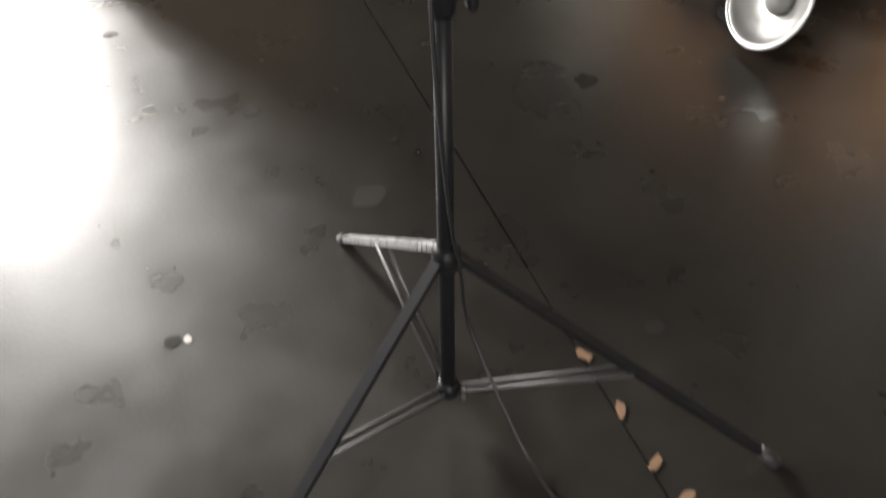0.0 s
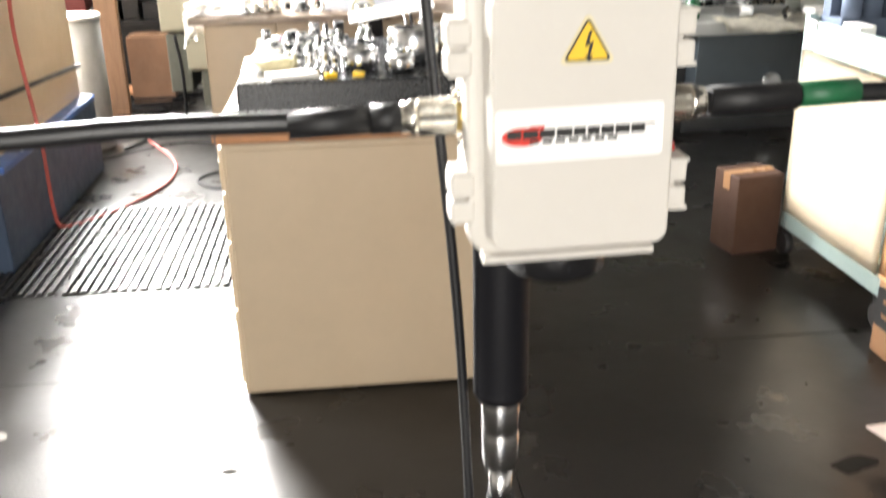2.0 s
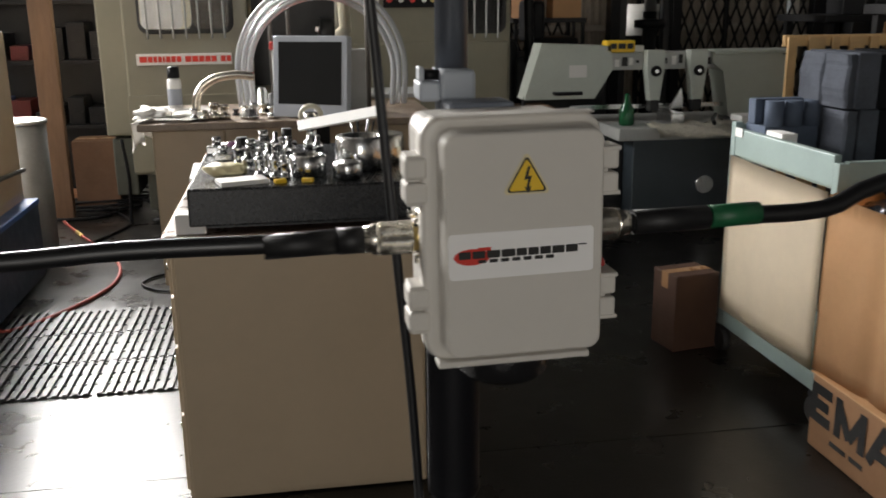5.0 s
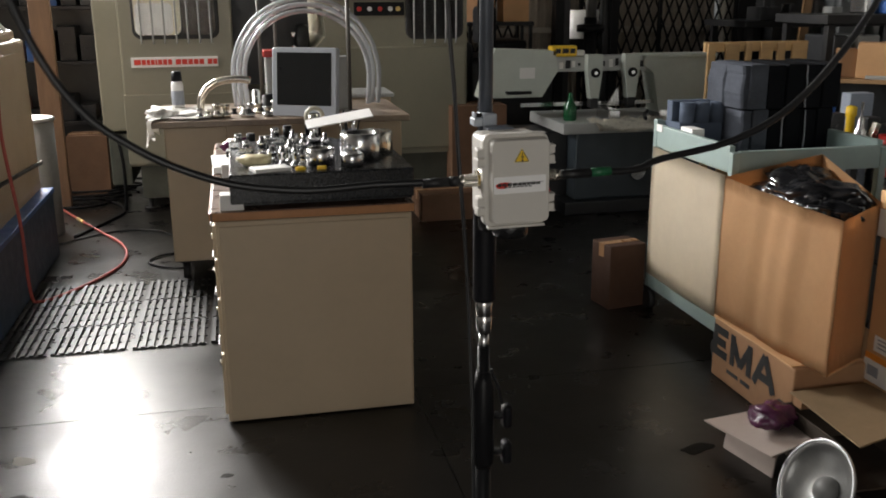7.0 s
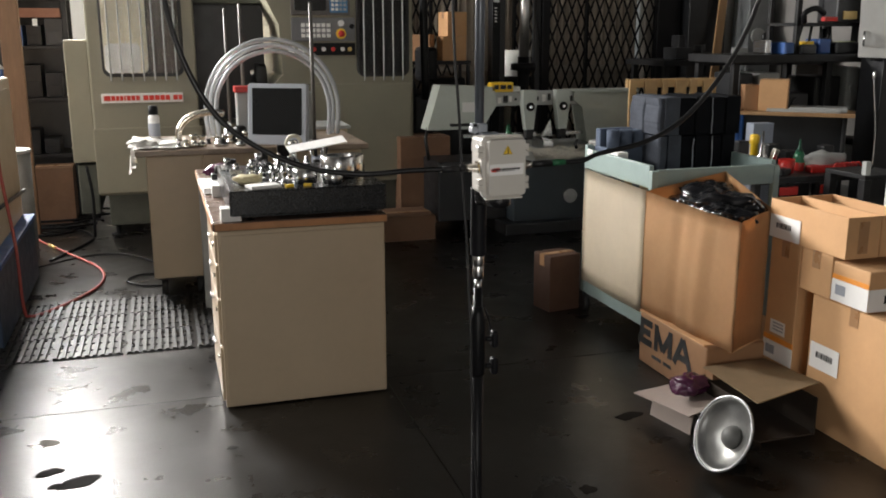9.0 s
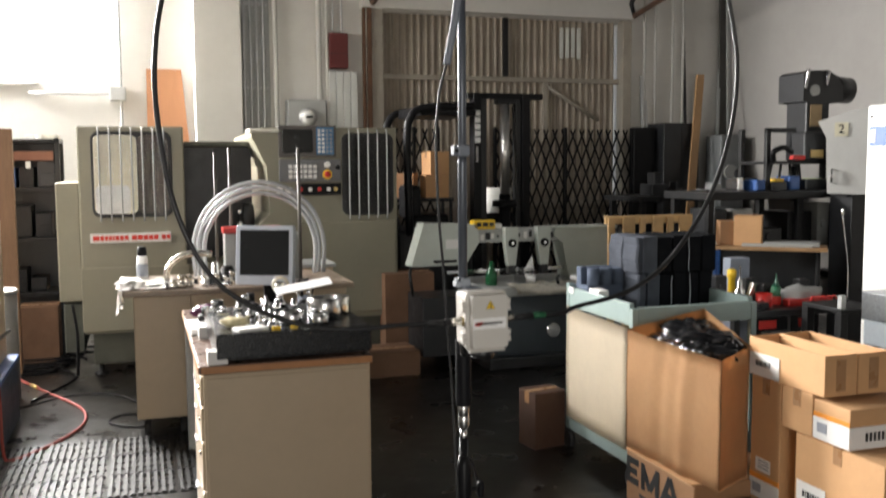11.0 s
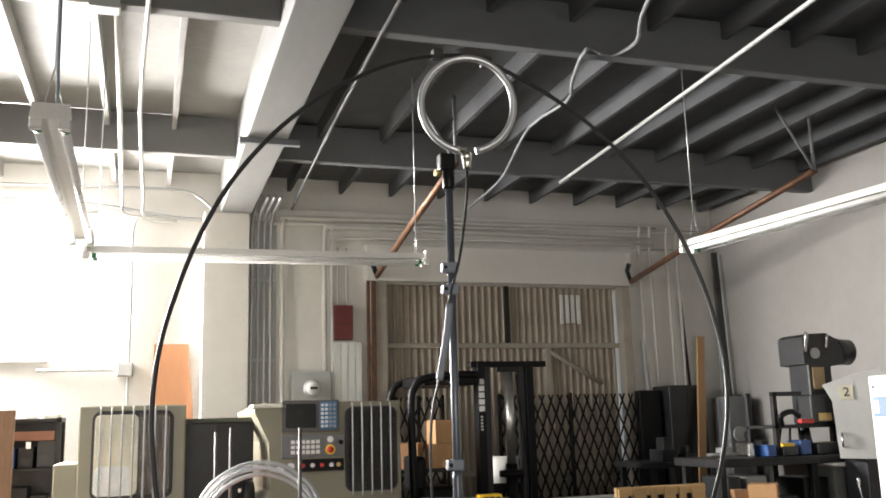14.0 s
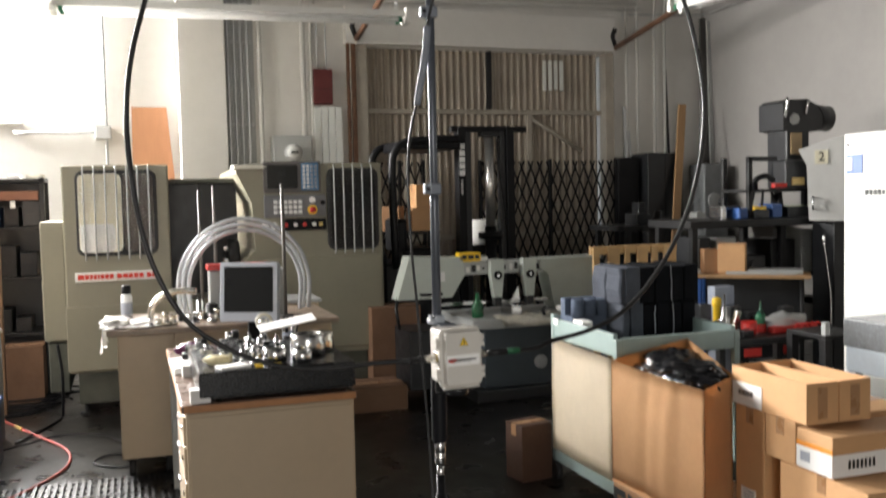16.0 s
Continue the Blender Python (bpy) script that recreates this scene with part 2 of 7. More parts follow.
def mesh_of(name, bm, material, shift):
    bmesh.ops.recalc_face_normals(bm, faces=bm.faces)
    me = bpy.data.meshes.new(name)
    if shift is not None:
        bmesh.ops.translate(bm, verts=bm.verts, vec=-shift)
    bm.to_mesh(me)
    bm.free()
    for mt in material if isinstance(material, (list, tuple)) else [material]:
        me.materials.append(mt)
    return me


def part(name, bm, material, parent, label=""):
    """One mesh, given in world metres, under a thing or a part of it."""
    o = ORIGIN[parent.name]
    ob = new(name, mesh_of(name, bm, material, o))
    ob.parent = parent
    ORIGIN[ob.name] = o
    return tagged(ob, label)


def solid(name, bm, material, label, category, group="", kind="", at=None):
    """A thing that is one plain mesh."""
    if at is None:
        zs = min(v.co.z for v in bm.verts)
        c = sum((v.co for v in bm.verts), Vector()) / len(bm.verts)
        at = Vector((c.x, c.y, zs))
    at = Vector(at)
    ob = new(name, mesh_of(name, bm, material, at))
    ob.location = at
    ORIGIN[ob.name] = at
    return tagged(ob, label, category, group, kind)


def N():
    return bmesh.new()


def bx(bm, x0, x1, y0, y1, z0, z1, bev=0.0, seg=2, m=None):
    vs = [bm.verts.new((x, y, z)) for z in (z0, z1) for x, y in ((x0, y0), (x1, y0), (x1, y1), (x0, y1))]
    fs = [bm.faces.new([vs[i] for i in q]) for q in ((3, 2, 1, 0), (4, 5, 6, 7), (0, 1, 5, 4), (1, 2, 6, 5), (2, 3, 7, 6), (3, 0, 4, 7))]
    if bev:
        es = list({e for f in fs for e in f.edges})
        r = bmesh.ops.bevel(bm, geom=es, offset=bev, segments=seg, profile=0.5, affect="EDGES")
        vs = list({v for v in r["verts"]} | {v for f in r["faces"] for v in f.verts})
        vs = [v for v in vs if v.is_valid]
    if m is not None:
        bmesh.ops.transform(bm, matrix=m, verts=[v for v in vs if v.is_valid])
    return bm


def B(*a, **k):
    return bx(N(), *a, **k)


def frame_of(d):
    d = Vector(d).normalized()
    u = d.cross(Vector((0, 0, 1)) if abs(d.z) < 0.95 else Vector((1, 0, 0))).normalized()
    return u, d.cross(u).normalized()


def cyl(bm, p0, p1, r0, r1=None, n=20, caps=True):
    p0, p1 = Vector(p0), Vector(p1)
    r1 = r0 if r1 is None else r1
    u, w = frame_of(p1 - p0)
    rings = [[bm.verts.new(p + r * (math.cos(2 * math.pi * i / n) * u + math.sin(2 * math.pi * i / n) * w)) for i in range(n)] for p, r in ((p0, r0), (p1, r1))]
    for i in range(n):
        f = bm.faces.new((rings[0][i], rings[0][(i + 1) % n], rings[1][(i + 1) % n], rings[1][i]))
        f.smooth = n > 8
    if caps:
        bm.faces.new(rings[0][::-1]), bm.faces.new(rings[1])
    return bm


def C(*a, **k):
    return cyl(N(), *a, **k)


def rev(bm, profile, base, axis=(0, 0, 1), n=28):
    """A turned solid: profile of (radius, height along the axis)."""
    base, d = Vector(base), Vector(axis).normalized()
    u, w = frame_of(d)
    rings = []
    for r, h in profile:
        r = max(r, 1e-4)
        rings.append([bm.verts.new(base + h * d + r * (math.cos(2 * math.pi * i / n) * u + math.sin(2 * math.pi * i / n) * w)) for i in range(n)])
    for a, b in zip(rings, rings[1:]):
        for i in range(n):
            bm.faces.new((a[i], a[(i + 1) % n], b[(i + 1) % n], b[i])).smooth = True
    bm.faces.new(rings[0][::-1]), bm.faces.new(rings[-1])
    return bm


def smooth_path(pts, k=6):
    p = [Vector(q) for q in pts]
    p = [2 * p[0] - p[1]] + p + [2 * p[-1] - p[-2]]
    out = []
    for i in range(1, len(p) - 2):
        for j in range(k):
            t = j / k
            a, b, c, d = p[i - 1], p[i], p[i + 1], p[i + 2]
            out.append(0.5 * (2 * b + (c - a) * t + (2 * a - 5 * b + 4 * c - d) * t * t + (3 * b - a - 3 * c + d) * t ** 3))
    return out + [p[-2]]


def tube(bm, pts, r, n=10, k=6, sharp=False):
    path = [Vector(q) for q in pts] if sharp else smooth_path(pts, k)
    u = frame_of(path[1] - path[0])[0]
    rings = []
    for i, q in enumerate(path):
        d = (path[min(i + 1, len(path) - 1)] - path[max(i - 1, 0)]).normalized()
        u = (u - d * u.dot(d)).normalized()
        w = d.cross(u)
        rings.append([bm.verts.new(q + r * (math.cos(2 * math.pi * j / n) * u + math.sin(2 * math.pi * j / n) * w)) for j in range(n)])
    for a, b in zip(rings, rings[1:]):
        for j in range(n):
            bm.faces.new((a[j], a[(j + 1) % n], b[(j + 1) % n], b[j])).smooth = True
    bm.faces.new(rings[0][::-1]), bm.faces.new(rings[-1])
    return bm


def T(*a, **k):
    return tube(N(), *a, **k)


def outline(w, h, rad, n=6):
    out = []
    for cx, cz, a0 in ((w / 2 - rad, h / 2 - rad, 0), (-w / 2 + rad, h / 2 - rad, 90), (-w / 2 + rad, -h / 2 + rad, 180), (w / 2 - rad, -h / 2 + rad, 270)):
        for i in range(n + 1):
            a = radians(a0 + 90 * i / n)
            out.append((cx + rad * math.cos(a), cz + rad * math.sin(a)))
    return out


def loft(bm, rings, m=None, caps=True):
    vs = [[bm.verts.new((m @ Vector(p)) if m is not None else p) for p in r] for r in rings]
    n = len(vs[0])
    for a, b in zip(vs, vs[1:]):
        for i in range(n):
            bm.faces.new((a[i], a[(i + 1) % n], b[(i + 1) % n], b[i]))
    if caps:
        bm.faces.new(vs[0][::-1]), bm.faces.new(vs[-1])
    return bm


def rplate(bm, cx, cz, w, h, rad, y0, y1, m=None, bev=0.0):
    """A rounded plate in the x-z plane, from y0 (front) to y1."""
    o = outline(w, h, rad)
    rings = [[(cx + x, y1, cz + z) for x, z in o], [(cx + x, y0 + bev, cz + z) for x, z in o]]
    if bev:
        o2 = outline(w - 2 * bev, h - 2 * bev, max(rad - bev, 0.0005))
        rings.append([(cx + x, y0, cz + z) for x, z in o2])
    return loft(bm, rings, m)


def prism(bm, pts, z0, z1):
    """A prism over a plan outline."""
    return loft(bm, [[(x, y, z0) for x, y in pts], [(x, y, z1) for x, y in pts]])


def prism_y(bm, pts, y0, y1):
    """A prism over an outline in x and z."""
    return loft(bm, [[(x, y0, z) for x, z in pts], [(x, y1, z) for x, z in pts]])


def text_mesh(bm_text, size, m, depth=0.0006, bold=0.0):
    cu = bpy.data.curves.new("lettering", "FONT")
    cu.body, cu.size, cu.extrude, cu.align_x, cu.align_y, cu.offset = bm_text, size, depth, "CENTER", "CENTER", bold
    ob = bpy.data.objects.new("lettering", cu)
    scene.collection.objects.link(ob)
    me = bpy.data.meshes.new_from_object(ob.evaluated_get(bpy.context.evaluated_depsgraph_get()))
    bm = N()
    bm.from_mesh(me)
    bmesh.ops.transform(bm, matrix=m, verts=bm.verts)
    bpy.data.objects.remove(ob)
    return bm


def blob(bm, c, r, squash=(1, 1, 1), rough=0.25, sub=3, seed=0.0):
    r0 = bmesh.ops.create_icosphere(bm, subdivisions=sub, radius=1)
    for v in r0["verts"]:
        k = 1 + rough * noise.noise(v.co * 1.7 + Vector((seed, seed * 0.7, 3.1))) + rough * 0.5 * noise.noise(v.co * 4.3 + Vector((seed, 1.0, 0)))
        v.co = Vector(c) + Vector((v.co.x * r * squash[0] * k, v.co.y * r * squash[1] * k, v.co.z * r * squash[2] * k))
        for f in v.link_faces:
            f.smooth = True
    return bm


# ---- setting ----
XL, XR, YB, YF, ZC = -5.2, 6.5, -7.0, 8.4, 4.68

floor = thing("floor", "grey polished concrete floor, worn and stained", "floor", (0, 0, 0), kind="structure")
part("bed", B(XL - 0.2, XR + 0.2, YB - 0.2, YF + 0.2, -0.3, -0.012), JOINT, floor)
# cast slabs with narrow joints
xs, ys = (XL, -3.4, 0.3, 4.0, XR), (YB, -5.2, -1.5, 2.215, 5.93, YF)
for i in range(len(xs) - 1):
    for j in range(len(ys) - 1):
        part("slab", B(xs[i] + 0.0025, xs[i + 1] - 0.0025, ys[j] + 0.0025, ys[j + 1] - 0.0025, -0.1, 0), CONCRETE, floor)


def splat(x, y, r, stretch=1.0, turn=0.0, h=0.0015, seed=0):
    bm = N()
    n = 18
    ring = []
    for i in range(n):
        a = 2 * math.pi * i / n
        k = r * (1 + 0.45 * noise.noise(Vector((math.cos(a) * 1.3 + seed, math.sin(a) * 1.3, seed))))
        u, v = k * math.cos(a) * stretch, k * math.sin(a)
        ring.append((x + u * math.cos(turn) - v * math.sin(turn), y + u * math.sin(turn) + v * math.cos(turn)))
    return prism(bm, ring, 0.0005, h)


for x, y, r, s, t, mt in ((-0.472, 1.641, 0.016, 1.4, 0.2, STAIN), (-0.475, 0.366, 0.016, 1.3, 0.1, STAIN), (-0.445, 0.362, 0.01, 0.9, 0.6, CHIP), (0.043, 0.65, 0.035, 1.3, 0.3, STAIN),
                       (-1.152, 1.625, 0.03, 1.7, 0.3, STAIN), (-1.035, 1.516, 0.042, 2.0, 0.35, STAIN), (-1.184, 1.913, 0.028, 1.6, 2.6, CHIP), (-1.12, 1.5, 0.02, 1.5, 0.2, STAIN),
                       (0.478, 0.039, 0.02, 1.2, 0.2, STAIN), (1.21, 1.45, 0.03, 2.4, 0.2, STAIN), (-0.15, 1.1, 0.02, 1.5, 0.5, STAIN), (0.75, 0.9, 0.03, 1.2, 1.0, STAIN)):
    part("stain", splat(x, y, r, s, t, seed=x * 7 + y), mt, floor)
for x, y, a in ((0.314, -0.247, 0.6), (0.306, 0.025, 2.0), (0.31, -0.12, 1.2), (0.33, -0.33, 0.2)):
    solid("dry_leaf", splat(x, y, 0.009, 2.2, a, h=0.004, seed=a * 5), LEAF, "dry curled brown leaf on the concrete joint", "leaf", group="leaves along the floor joint")

# far wall with the window and the shutter opening
WIN = (-3.55, -1.7, 2.58, 4.22)
DOOR = (1.95, 5.08, 3.46)
wall = thing("wall_far", "white painted plaster wall", "wall", (0, YF, 0), kind="structure")
W0, W1 = YF, YF + 0.25
bm = N()
bx(bm, XL - 0.2, WIN[0], W0, W1, 0, ZC + 0.1)
bx(bm, WIN[0], WIN[1], W0, W1, 0, WIN[2])
bx(bm, WIN[0], WIN[1], W0, W1, WIN[3], ZC + 0.1)
bx(bm, WIN[1], DOOR[0], W0, W1, 0, ZC + 0.1)
bx(bm, DOOR[0], DOOR[1], W0, W1, DOOR[2], ZC + 0.1)
bx(bm, DOOR[1], XR + 0.2, W0, W1, 0, ZC + 0.1)
part("plaster", bm, WALL, wall)
part("pillar", B(-0.12, 0.375, 8.16, 8.4, 0, 4.19, bev=0.012), WALL, wall)
part("bulkhead", B(1.72, 5.16, 8.24, 8.4, 3.47, 3.9, bev=0.01), WALL, wall)
part("ledge", B(0.4, XR, 8.34, 8.4, 4.22, 4.3, bev=0.01), WALL, wall)

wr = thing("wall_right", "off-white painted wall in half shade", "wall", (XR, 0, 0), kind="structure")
part("plaster", B(XR, XR + 0.25, YB - 0.25, YF, 0, ZC + 0.1), WALLSHADE, wr)
wl = thing("wall_left", "unseen wall, paint darkened to cut bounced light, with a wide window", "wall", (XL, 0, 0), kind="structure")
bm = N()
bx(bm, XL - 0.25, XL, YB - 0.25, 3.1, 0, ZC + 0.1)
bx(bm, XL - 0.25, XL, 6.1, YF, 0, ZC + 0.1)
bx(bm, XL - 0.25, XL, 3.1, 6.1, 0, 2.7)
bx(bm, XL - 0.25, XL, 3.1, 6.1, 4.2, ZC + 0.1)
part("plaster", bm, WALLUNSEEN, wl)
win2 = thing("window_2", "wide side window glaring with daylight", "window", (XL, 4.6, 2.7), kind="structure")
for y in (3.1, 4.57, 6.05):
    part("window_frame", B(XL - 0.16, XL - 0.1, y, y + 0.05, 2.7, 4.2, bev=0.004), FIXTURE, win2)
part("window_sill", B(XL - 0.1, XL + 0.04, 3.08, 6.12, 2.67, 2.704, bev=0.004), WALL, win2)
wb = thing("wall_back", "unseen wall, paint darkened to cut bounced light, with an assumed wide opening", "wall", (0, YB, 0), kind="structure")
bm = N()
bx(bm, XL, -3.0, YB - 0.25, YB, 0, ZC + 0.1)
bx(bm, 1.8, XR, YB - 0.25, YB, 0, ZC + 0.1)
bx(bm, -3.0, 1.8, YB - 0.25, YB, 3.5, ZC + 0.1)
part("plaster", bm, WALLUNSEEN, wb)

win = thing("window_1", "high window glaring with daylight", "window", (-2.5, YF, WIN[2]), kind="structure")
for a in (WIN[0], WIN[1] - 0.05, (WIN[0] + WIN[1]) / 2 - 0.02):
    part("window_frame", B(a, a + 0.05, 8.5, 8.56, WIN[2], WIN[3], bev=0.004), FIXTURE, win)
part("window_sill", B(WIN[0] - 0.04, WIN[1] + 0.04, 8.36, 8.5, WIN[2] - 0.03, WIN[2] + 0.004, bev=0.005), WALL, win)
sk = solid("backdrop", B(-4.2, -0.9, 8.85, 8.87, 2.0, 4.9), SKYGLOW, "plain bright overcast sky outside the window", "sky", kind="structure")

# timber roof
pur = (6.42, 3.42, 0.42, -2.58, -5.58)
joists = [0.84 + 0.61 * k for k in range(10)] + [-0.5 - 0.57 * k for k in range(9)]
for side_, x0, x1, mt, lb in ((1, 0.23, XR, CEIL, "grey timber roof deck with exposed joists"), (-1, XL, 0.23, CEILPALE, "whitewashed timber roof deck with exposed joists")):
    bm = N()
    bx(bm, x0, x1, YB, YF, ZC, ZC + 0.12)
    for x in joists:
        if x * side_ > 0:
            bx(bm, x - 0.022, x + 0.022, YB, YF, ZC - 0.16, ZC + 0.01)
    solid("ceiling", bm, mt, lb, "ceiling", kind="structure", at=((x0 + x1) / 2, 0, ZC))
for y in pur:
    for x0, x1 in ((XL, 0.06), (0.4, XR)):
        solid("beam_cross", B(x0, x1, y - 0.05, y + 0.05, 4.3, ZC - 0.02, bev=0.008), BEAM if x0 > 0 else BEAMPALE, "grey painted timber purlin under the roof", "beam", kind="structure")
solid("beam_main", B(0.06, 0.4, YB, 8.38, 4.19, ZC + 0.02, bev=0.012), BEAMPALE, "pale grey painted main roof girder", "beam", kind="structure")
solid("beam_hook", B(0.0, 0.5, 5.4, 5.46, 4.14, 4.19, bev=0.004), BEAM, "pale bracket crossing under the girder", "bracket", kind="structure")

# corrugated shutter door
door = thing("door_1", "beige corrugated steel shutter door, closed", "door", (3.5, 8.45, 0), kind="structure")
bm = N()
pitch, seg = 0.087, 8
nx = int((DOOR[1] - DOOR[0]) / pitch) * seg
prof = []
for i in range(nx + 1):
    u = i / seg
    prof.append((DOOR[0] + u * pitch, 8.475 + 0.022 * max(-0.8, min(0.8, 1.5 * math.sin(2 * math.pi * u)))))
top = [bm.verts.new((x, y, DOOR[2])) for x, y in prof]
bot = [bm.verts.new((x, y, 0)) for x, y in prof]
top2 = [bm.verts.new((x, y + 0.004, DOOR[2])) for x, y in prof]
bot2 = [bm.verts.new((x, y + 0.004, 0)) for x, y in prof]
for i in range(nx):
    bm.faces.new((top[i], top[i + 1], bot[i + 1], bot[i])).smooth = True
    bm.faces.new((top2[i], top2[i + 1], bot2[i + 1], bot2[i])).smooth = True
part("corrugated_sheet", bm, DOORSTEEL, door)
part("rail", B(1.95, 5.08, 8.405, 8.45, 2.7, 2.76, bev=0.004), DOORFRAME, door)
part("rail", B(1.95, 5.08, 8.405, 8.45, 1.2, 1.26, bev=0.004), DOORFRAME, door)
part("jamb", B(1.8, 1.97, 8.3, 8.46, 0, 3.47, bev=0.008), DOORFRAME, door)
part("jamb", B(5.03, 5.15, 8.3, 8.46, 0, 3.47, bev=0.008), DOORFRAME, door)
part("mullion", B(3.48, 3.54, 8.4, 8.445, 2.76, 3.46, bev=0.004), DARKSTEEL, door)
part("mullion", B(4.0, 4.06, 8.4, 8.445, 2.0, 2.7, bev=0.004), DOORFRAME, door)
part("brace", T([(4.05, 8.42, 2.66), (4.75, 8.42, 2.25)], 0.022, n=6, sharp=True), DOORFRAME, door)
MILKY = M("milky_fibreglass", (0.74, 0.74, 0.7), 0.5)
for k in range(4):
    part("skylight_patch", B(4.235 + k * 0.077, 4.285 + k * 0.077, 8.435 - 0.004 * (k % 2), 8.45, 3.0 + 0.006 * (k % 3), 3.37, bev=0.006), MILKY, door, "paler translucent strip")
for x, w in ((1.83, 0.05), (1.76, 0.035)):
    part("guide_channel", B(x - w, x, 8.26, 8.3, 0, 3.55, bev=0.004), RUST, door, "rusty guide channel")
for x, y1, z1 in ((1.84, 5.3, 4.05), (5.15, 4.75, 4.02)):
    tr_ = thing("door_track", "rusty steel shutter track hung from the roof", "track", (x, 8.2, 3.5), group="shutter tracks", kind="structure")
    part("rail", T([(x, 8.25, 3.52), (x, (8.25 + y1) / 2, (3.52 + z1) / 2 + 0.02), (x, y1, z1)], 0.034, n=8, sharp=True), RUST, tr_)
    part("hanger", T([(x, y1, z1), (x, y1, 4.66)], 0.016, n=6, sharp=True), BEAM, tr_)
    part("hanger", T([(x, y1, z1), (x - 0.35, y1 + 0.05, 4.66)], 0.014, n=6, sharp=True), BEAM, tr_)
    part("hook", T([(x, 8.25, 3.52), (x - 0.05, 8.24, 3.66), (x - 0.02, 8.22, 3.75)], 0.03, n=8, sharp=True), DARKSTEEL, tr_)

# conduits on the far wall
def conduit(pts, r, mt, label, k=3):
    return solid("conduit", T(pts, r, n=8, k=k), mt, label, "pipe", group="wall conduits", kind="structure")


for i, x in enumerate((0.42, 0.49, 0.56, 0.63)):
    conduit([(x, 8.33, 0.9), (x, 8.33, 2.2), (x, 8.33, 3.6), (x, 8.33, 4.0), (x + 0.01, 8.2, 4.2), (x + 0.02, 7.6, 4.25)], 0.018, CONDUIT, "thin galvanised conduit on the wall")
for z in (3.45, 2.55):
    solid("conduit_strap", B(0.38, 0.68, 8.34, 8.399, z, z + 0.03, bev=0.003), CONDUIT, "steel strut holding conduits on the wall", "bracket", kind="structure")
solid("cable_recess", B(0.385, 0.7, 8.375, 8.399, 0.6, 4.15, bev=0.003), GREYPAINT, "grey back panel behind the conduits", "panel", kind="structure")
for x, z, xe, ze, r, mt in ((0.76, 4.19, 5.6, 4.24, 0.026, PAINTPIPE), (1.24, 4.1, 5.5, 4.09, 0.03, PAINTPIPE), (1.33, 3.97, 5.5, 4.0, 0.018, PAINTPIPE)):
    conduit([(x, 8.32, 1.6), (x, 8.32, 2.6), (x, 8.32, z - 0.16), (x + 0.05, 8.32, z - 0.05), (x + 0.16, 8.32, z), (3.2, 8.22 if z < 4.0 else 8.32, (z + ze) / 2), (xe, 8.22 if z < 4.0 else 8.32, ze)], r, mt, "painted conduit bent along the wall top")
for x, z0 in ((5.35, 1.4), (5.5, 1.5), (5.75, 1.6), (5.9, 1.6)):
    conduit([(x, 8.33, z0), (x, 8.33, 3.2), (x, 8.33, 4.0), (x, 8.28, 4.25)], 0.02, PAINTPIPE, "painted conduit running down the wall")
conduit([(0.6, 8.33, 4.12), (3.0, 8.33, 4.16), (5.4, 8.33, 4.2), (6.3, 8.33, 4.22)], 0.022, PAINTPIPE, "painted conduit along the wall top")
conduit([(-3.0, 8.33, 4.42), (-1.37, 8.33, 4.447), (-0.5, 8.33, 4.46), (-0.22, 8.33, 4.41), (0.03, 8.2, 4.17)], 0.016, CONDUIT, "thin conduit bent along the wall top")
conduit([(-3.0, 8.34, 4.275), (-1.36, 8.34, 4.26), (-0.5, 8.34, 4.15), (-0.13, 8.34, 4.13)], 0.018, CONDUIT, "thin conduit along the wall top")
conduit([(-3.0, 8.36, 4.2), (-2.0, 8.36, 4.185), (-1.2, 8.36, 4.175)], 0.014, CONDUIT, "thin conduit along the wall top")
conduit([(-0.86, 8.35, 2.5), (-0.86, 8.35, 3.4), (-0.86, 8.35, 4.0), (-0.78, 8.33, 4.16)], 0.016, CONDUIT, "thin conduit down to the junction box")
conduit([(-1.75, 8.36, 2.47), (-1.3, 8.36, 2.47), (-0.98, 8.36, 2.47)], 0.014, CONDUIT, "thin conduit running sideways to the junction box")
conduit([(-0.86, 8.36, 2.46), (-0.86, 8.36, 2.2), (-0.86, 8.36, 1.6)], 0.014, CONDUIT, "thin conduit below the junction box")
conduit([(5.3, 8.36, 3.96), (6.44, 8.36, 4.0), (6.46, 7.9, 4.0), (6.46, 5.0, 4.0)], 0.01, CONDUIT, "thin wire conduit round the corner", k=2)
jb = thing("junction_box", "grey electrical junction box on the white wall", "junction box", (-0.89, 8.35, 2.4), kind="structure")
part("body", B(-0.97, -0.81, 8.3, 8.4, 2.4, 2.54, bev=0.008), GREYPAINT, jb)
part("cover", B(-0.96, -0.82, 8.292, 8.302, 2.41, 2.53, bev=0.003), CONDUIT, jb)
# conduits hung under the roof
conduit([(-0.9, 3.4, 4.28), (-0.93, 5.3, 4.28), (-0.98, 8.2, 4.27), (-0.98, 8.33, 4.2), (-0.9, 8.35, 4.14), (-0.4, 8.35, 4.13)], 0.019, PAINTPIPE, "pale conduit hung under the purlins", k=2)
conduit([(-0.66, 1.0, 4.28), (-0.72, 3.2, 4.28), (-0.78, 5.2, 4.27), (-0.76, 7.9, 4.27), (-0.76, 8.33, 4.16), (-0.66, 8.35, 4.1), (-0.4, 8.35, 4.1)], 0.015, PAINTPIPE, "pale conduit hung under the purlins", k=2)
conduit([(2.95, 0.4, 4.27), (3.2, 3.59, 4.27), (3.4, 6.5, 4.27)], 0.016, GREYPAINT, "straight conduit slung under the purlins", k=2)
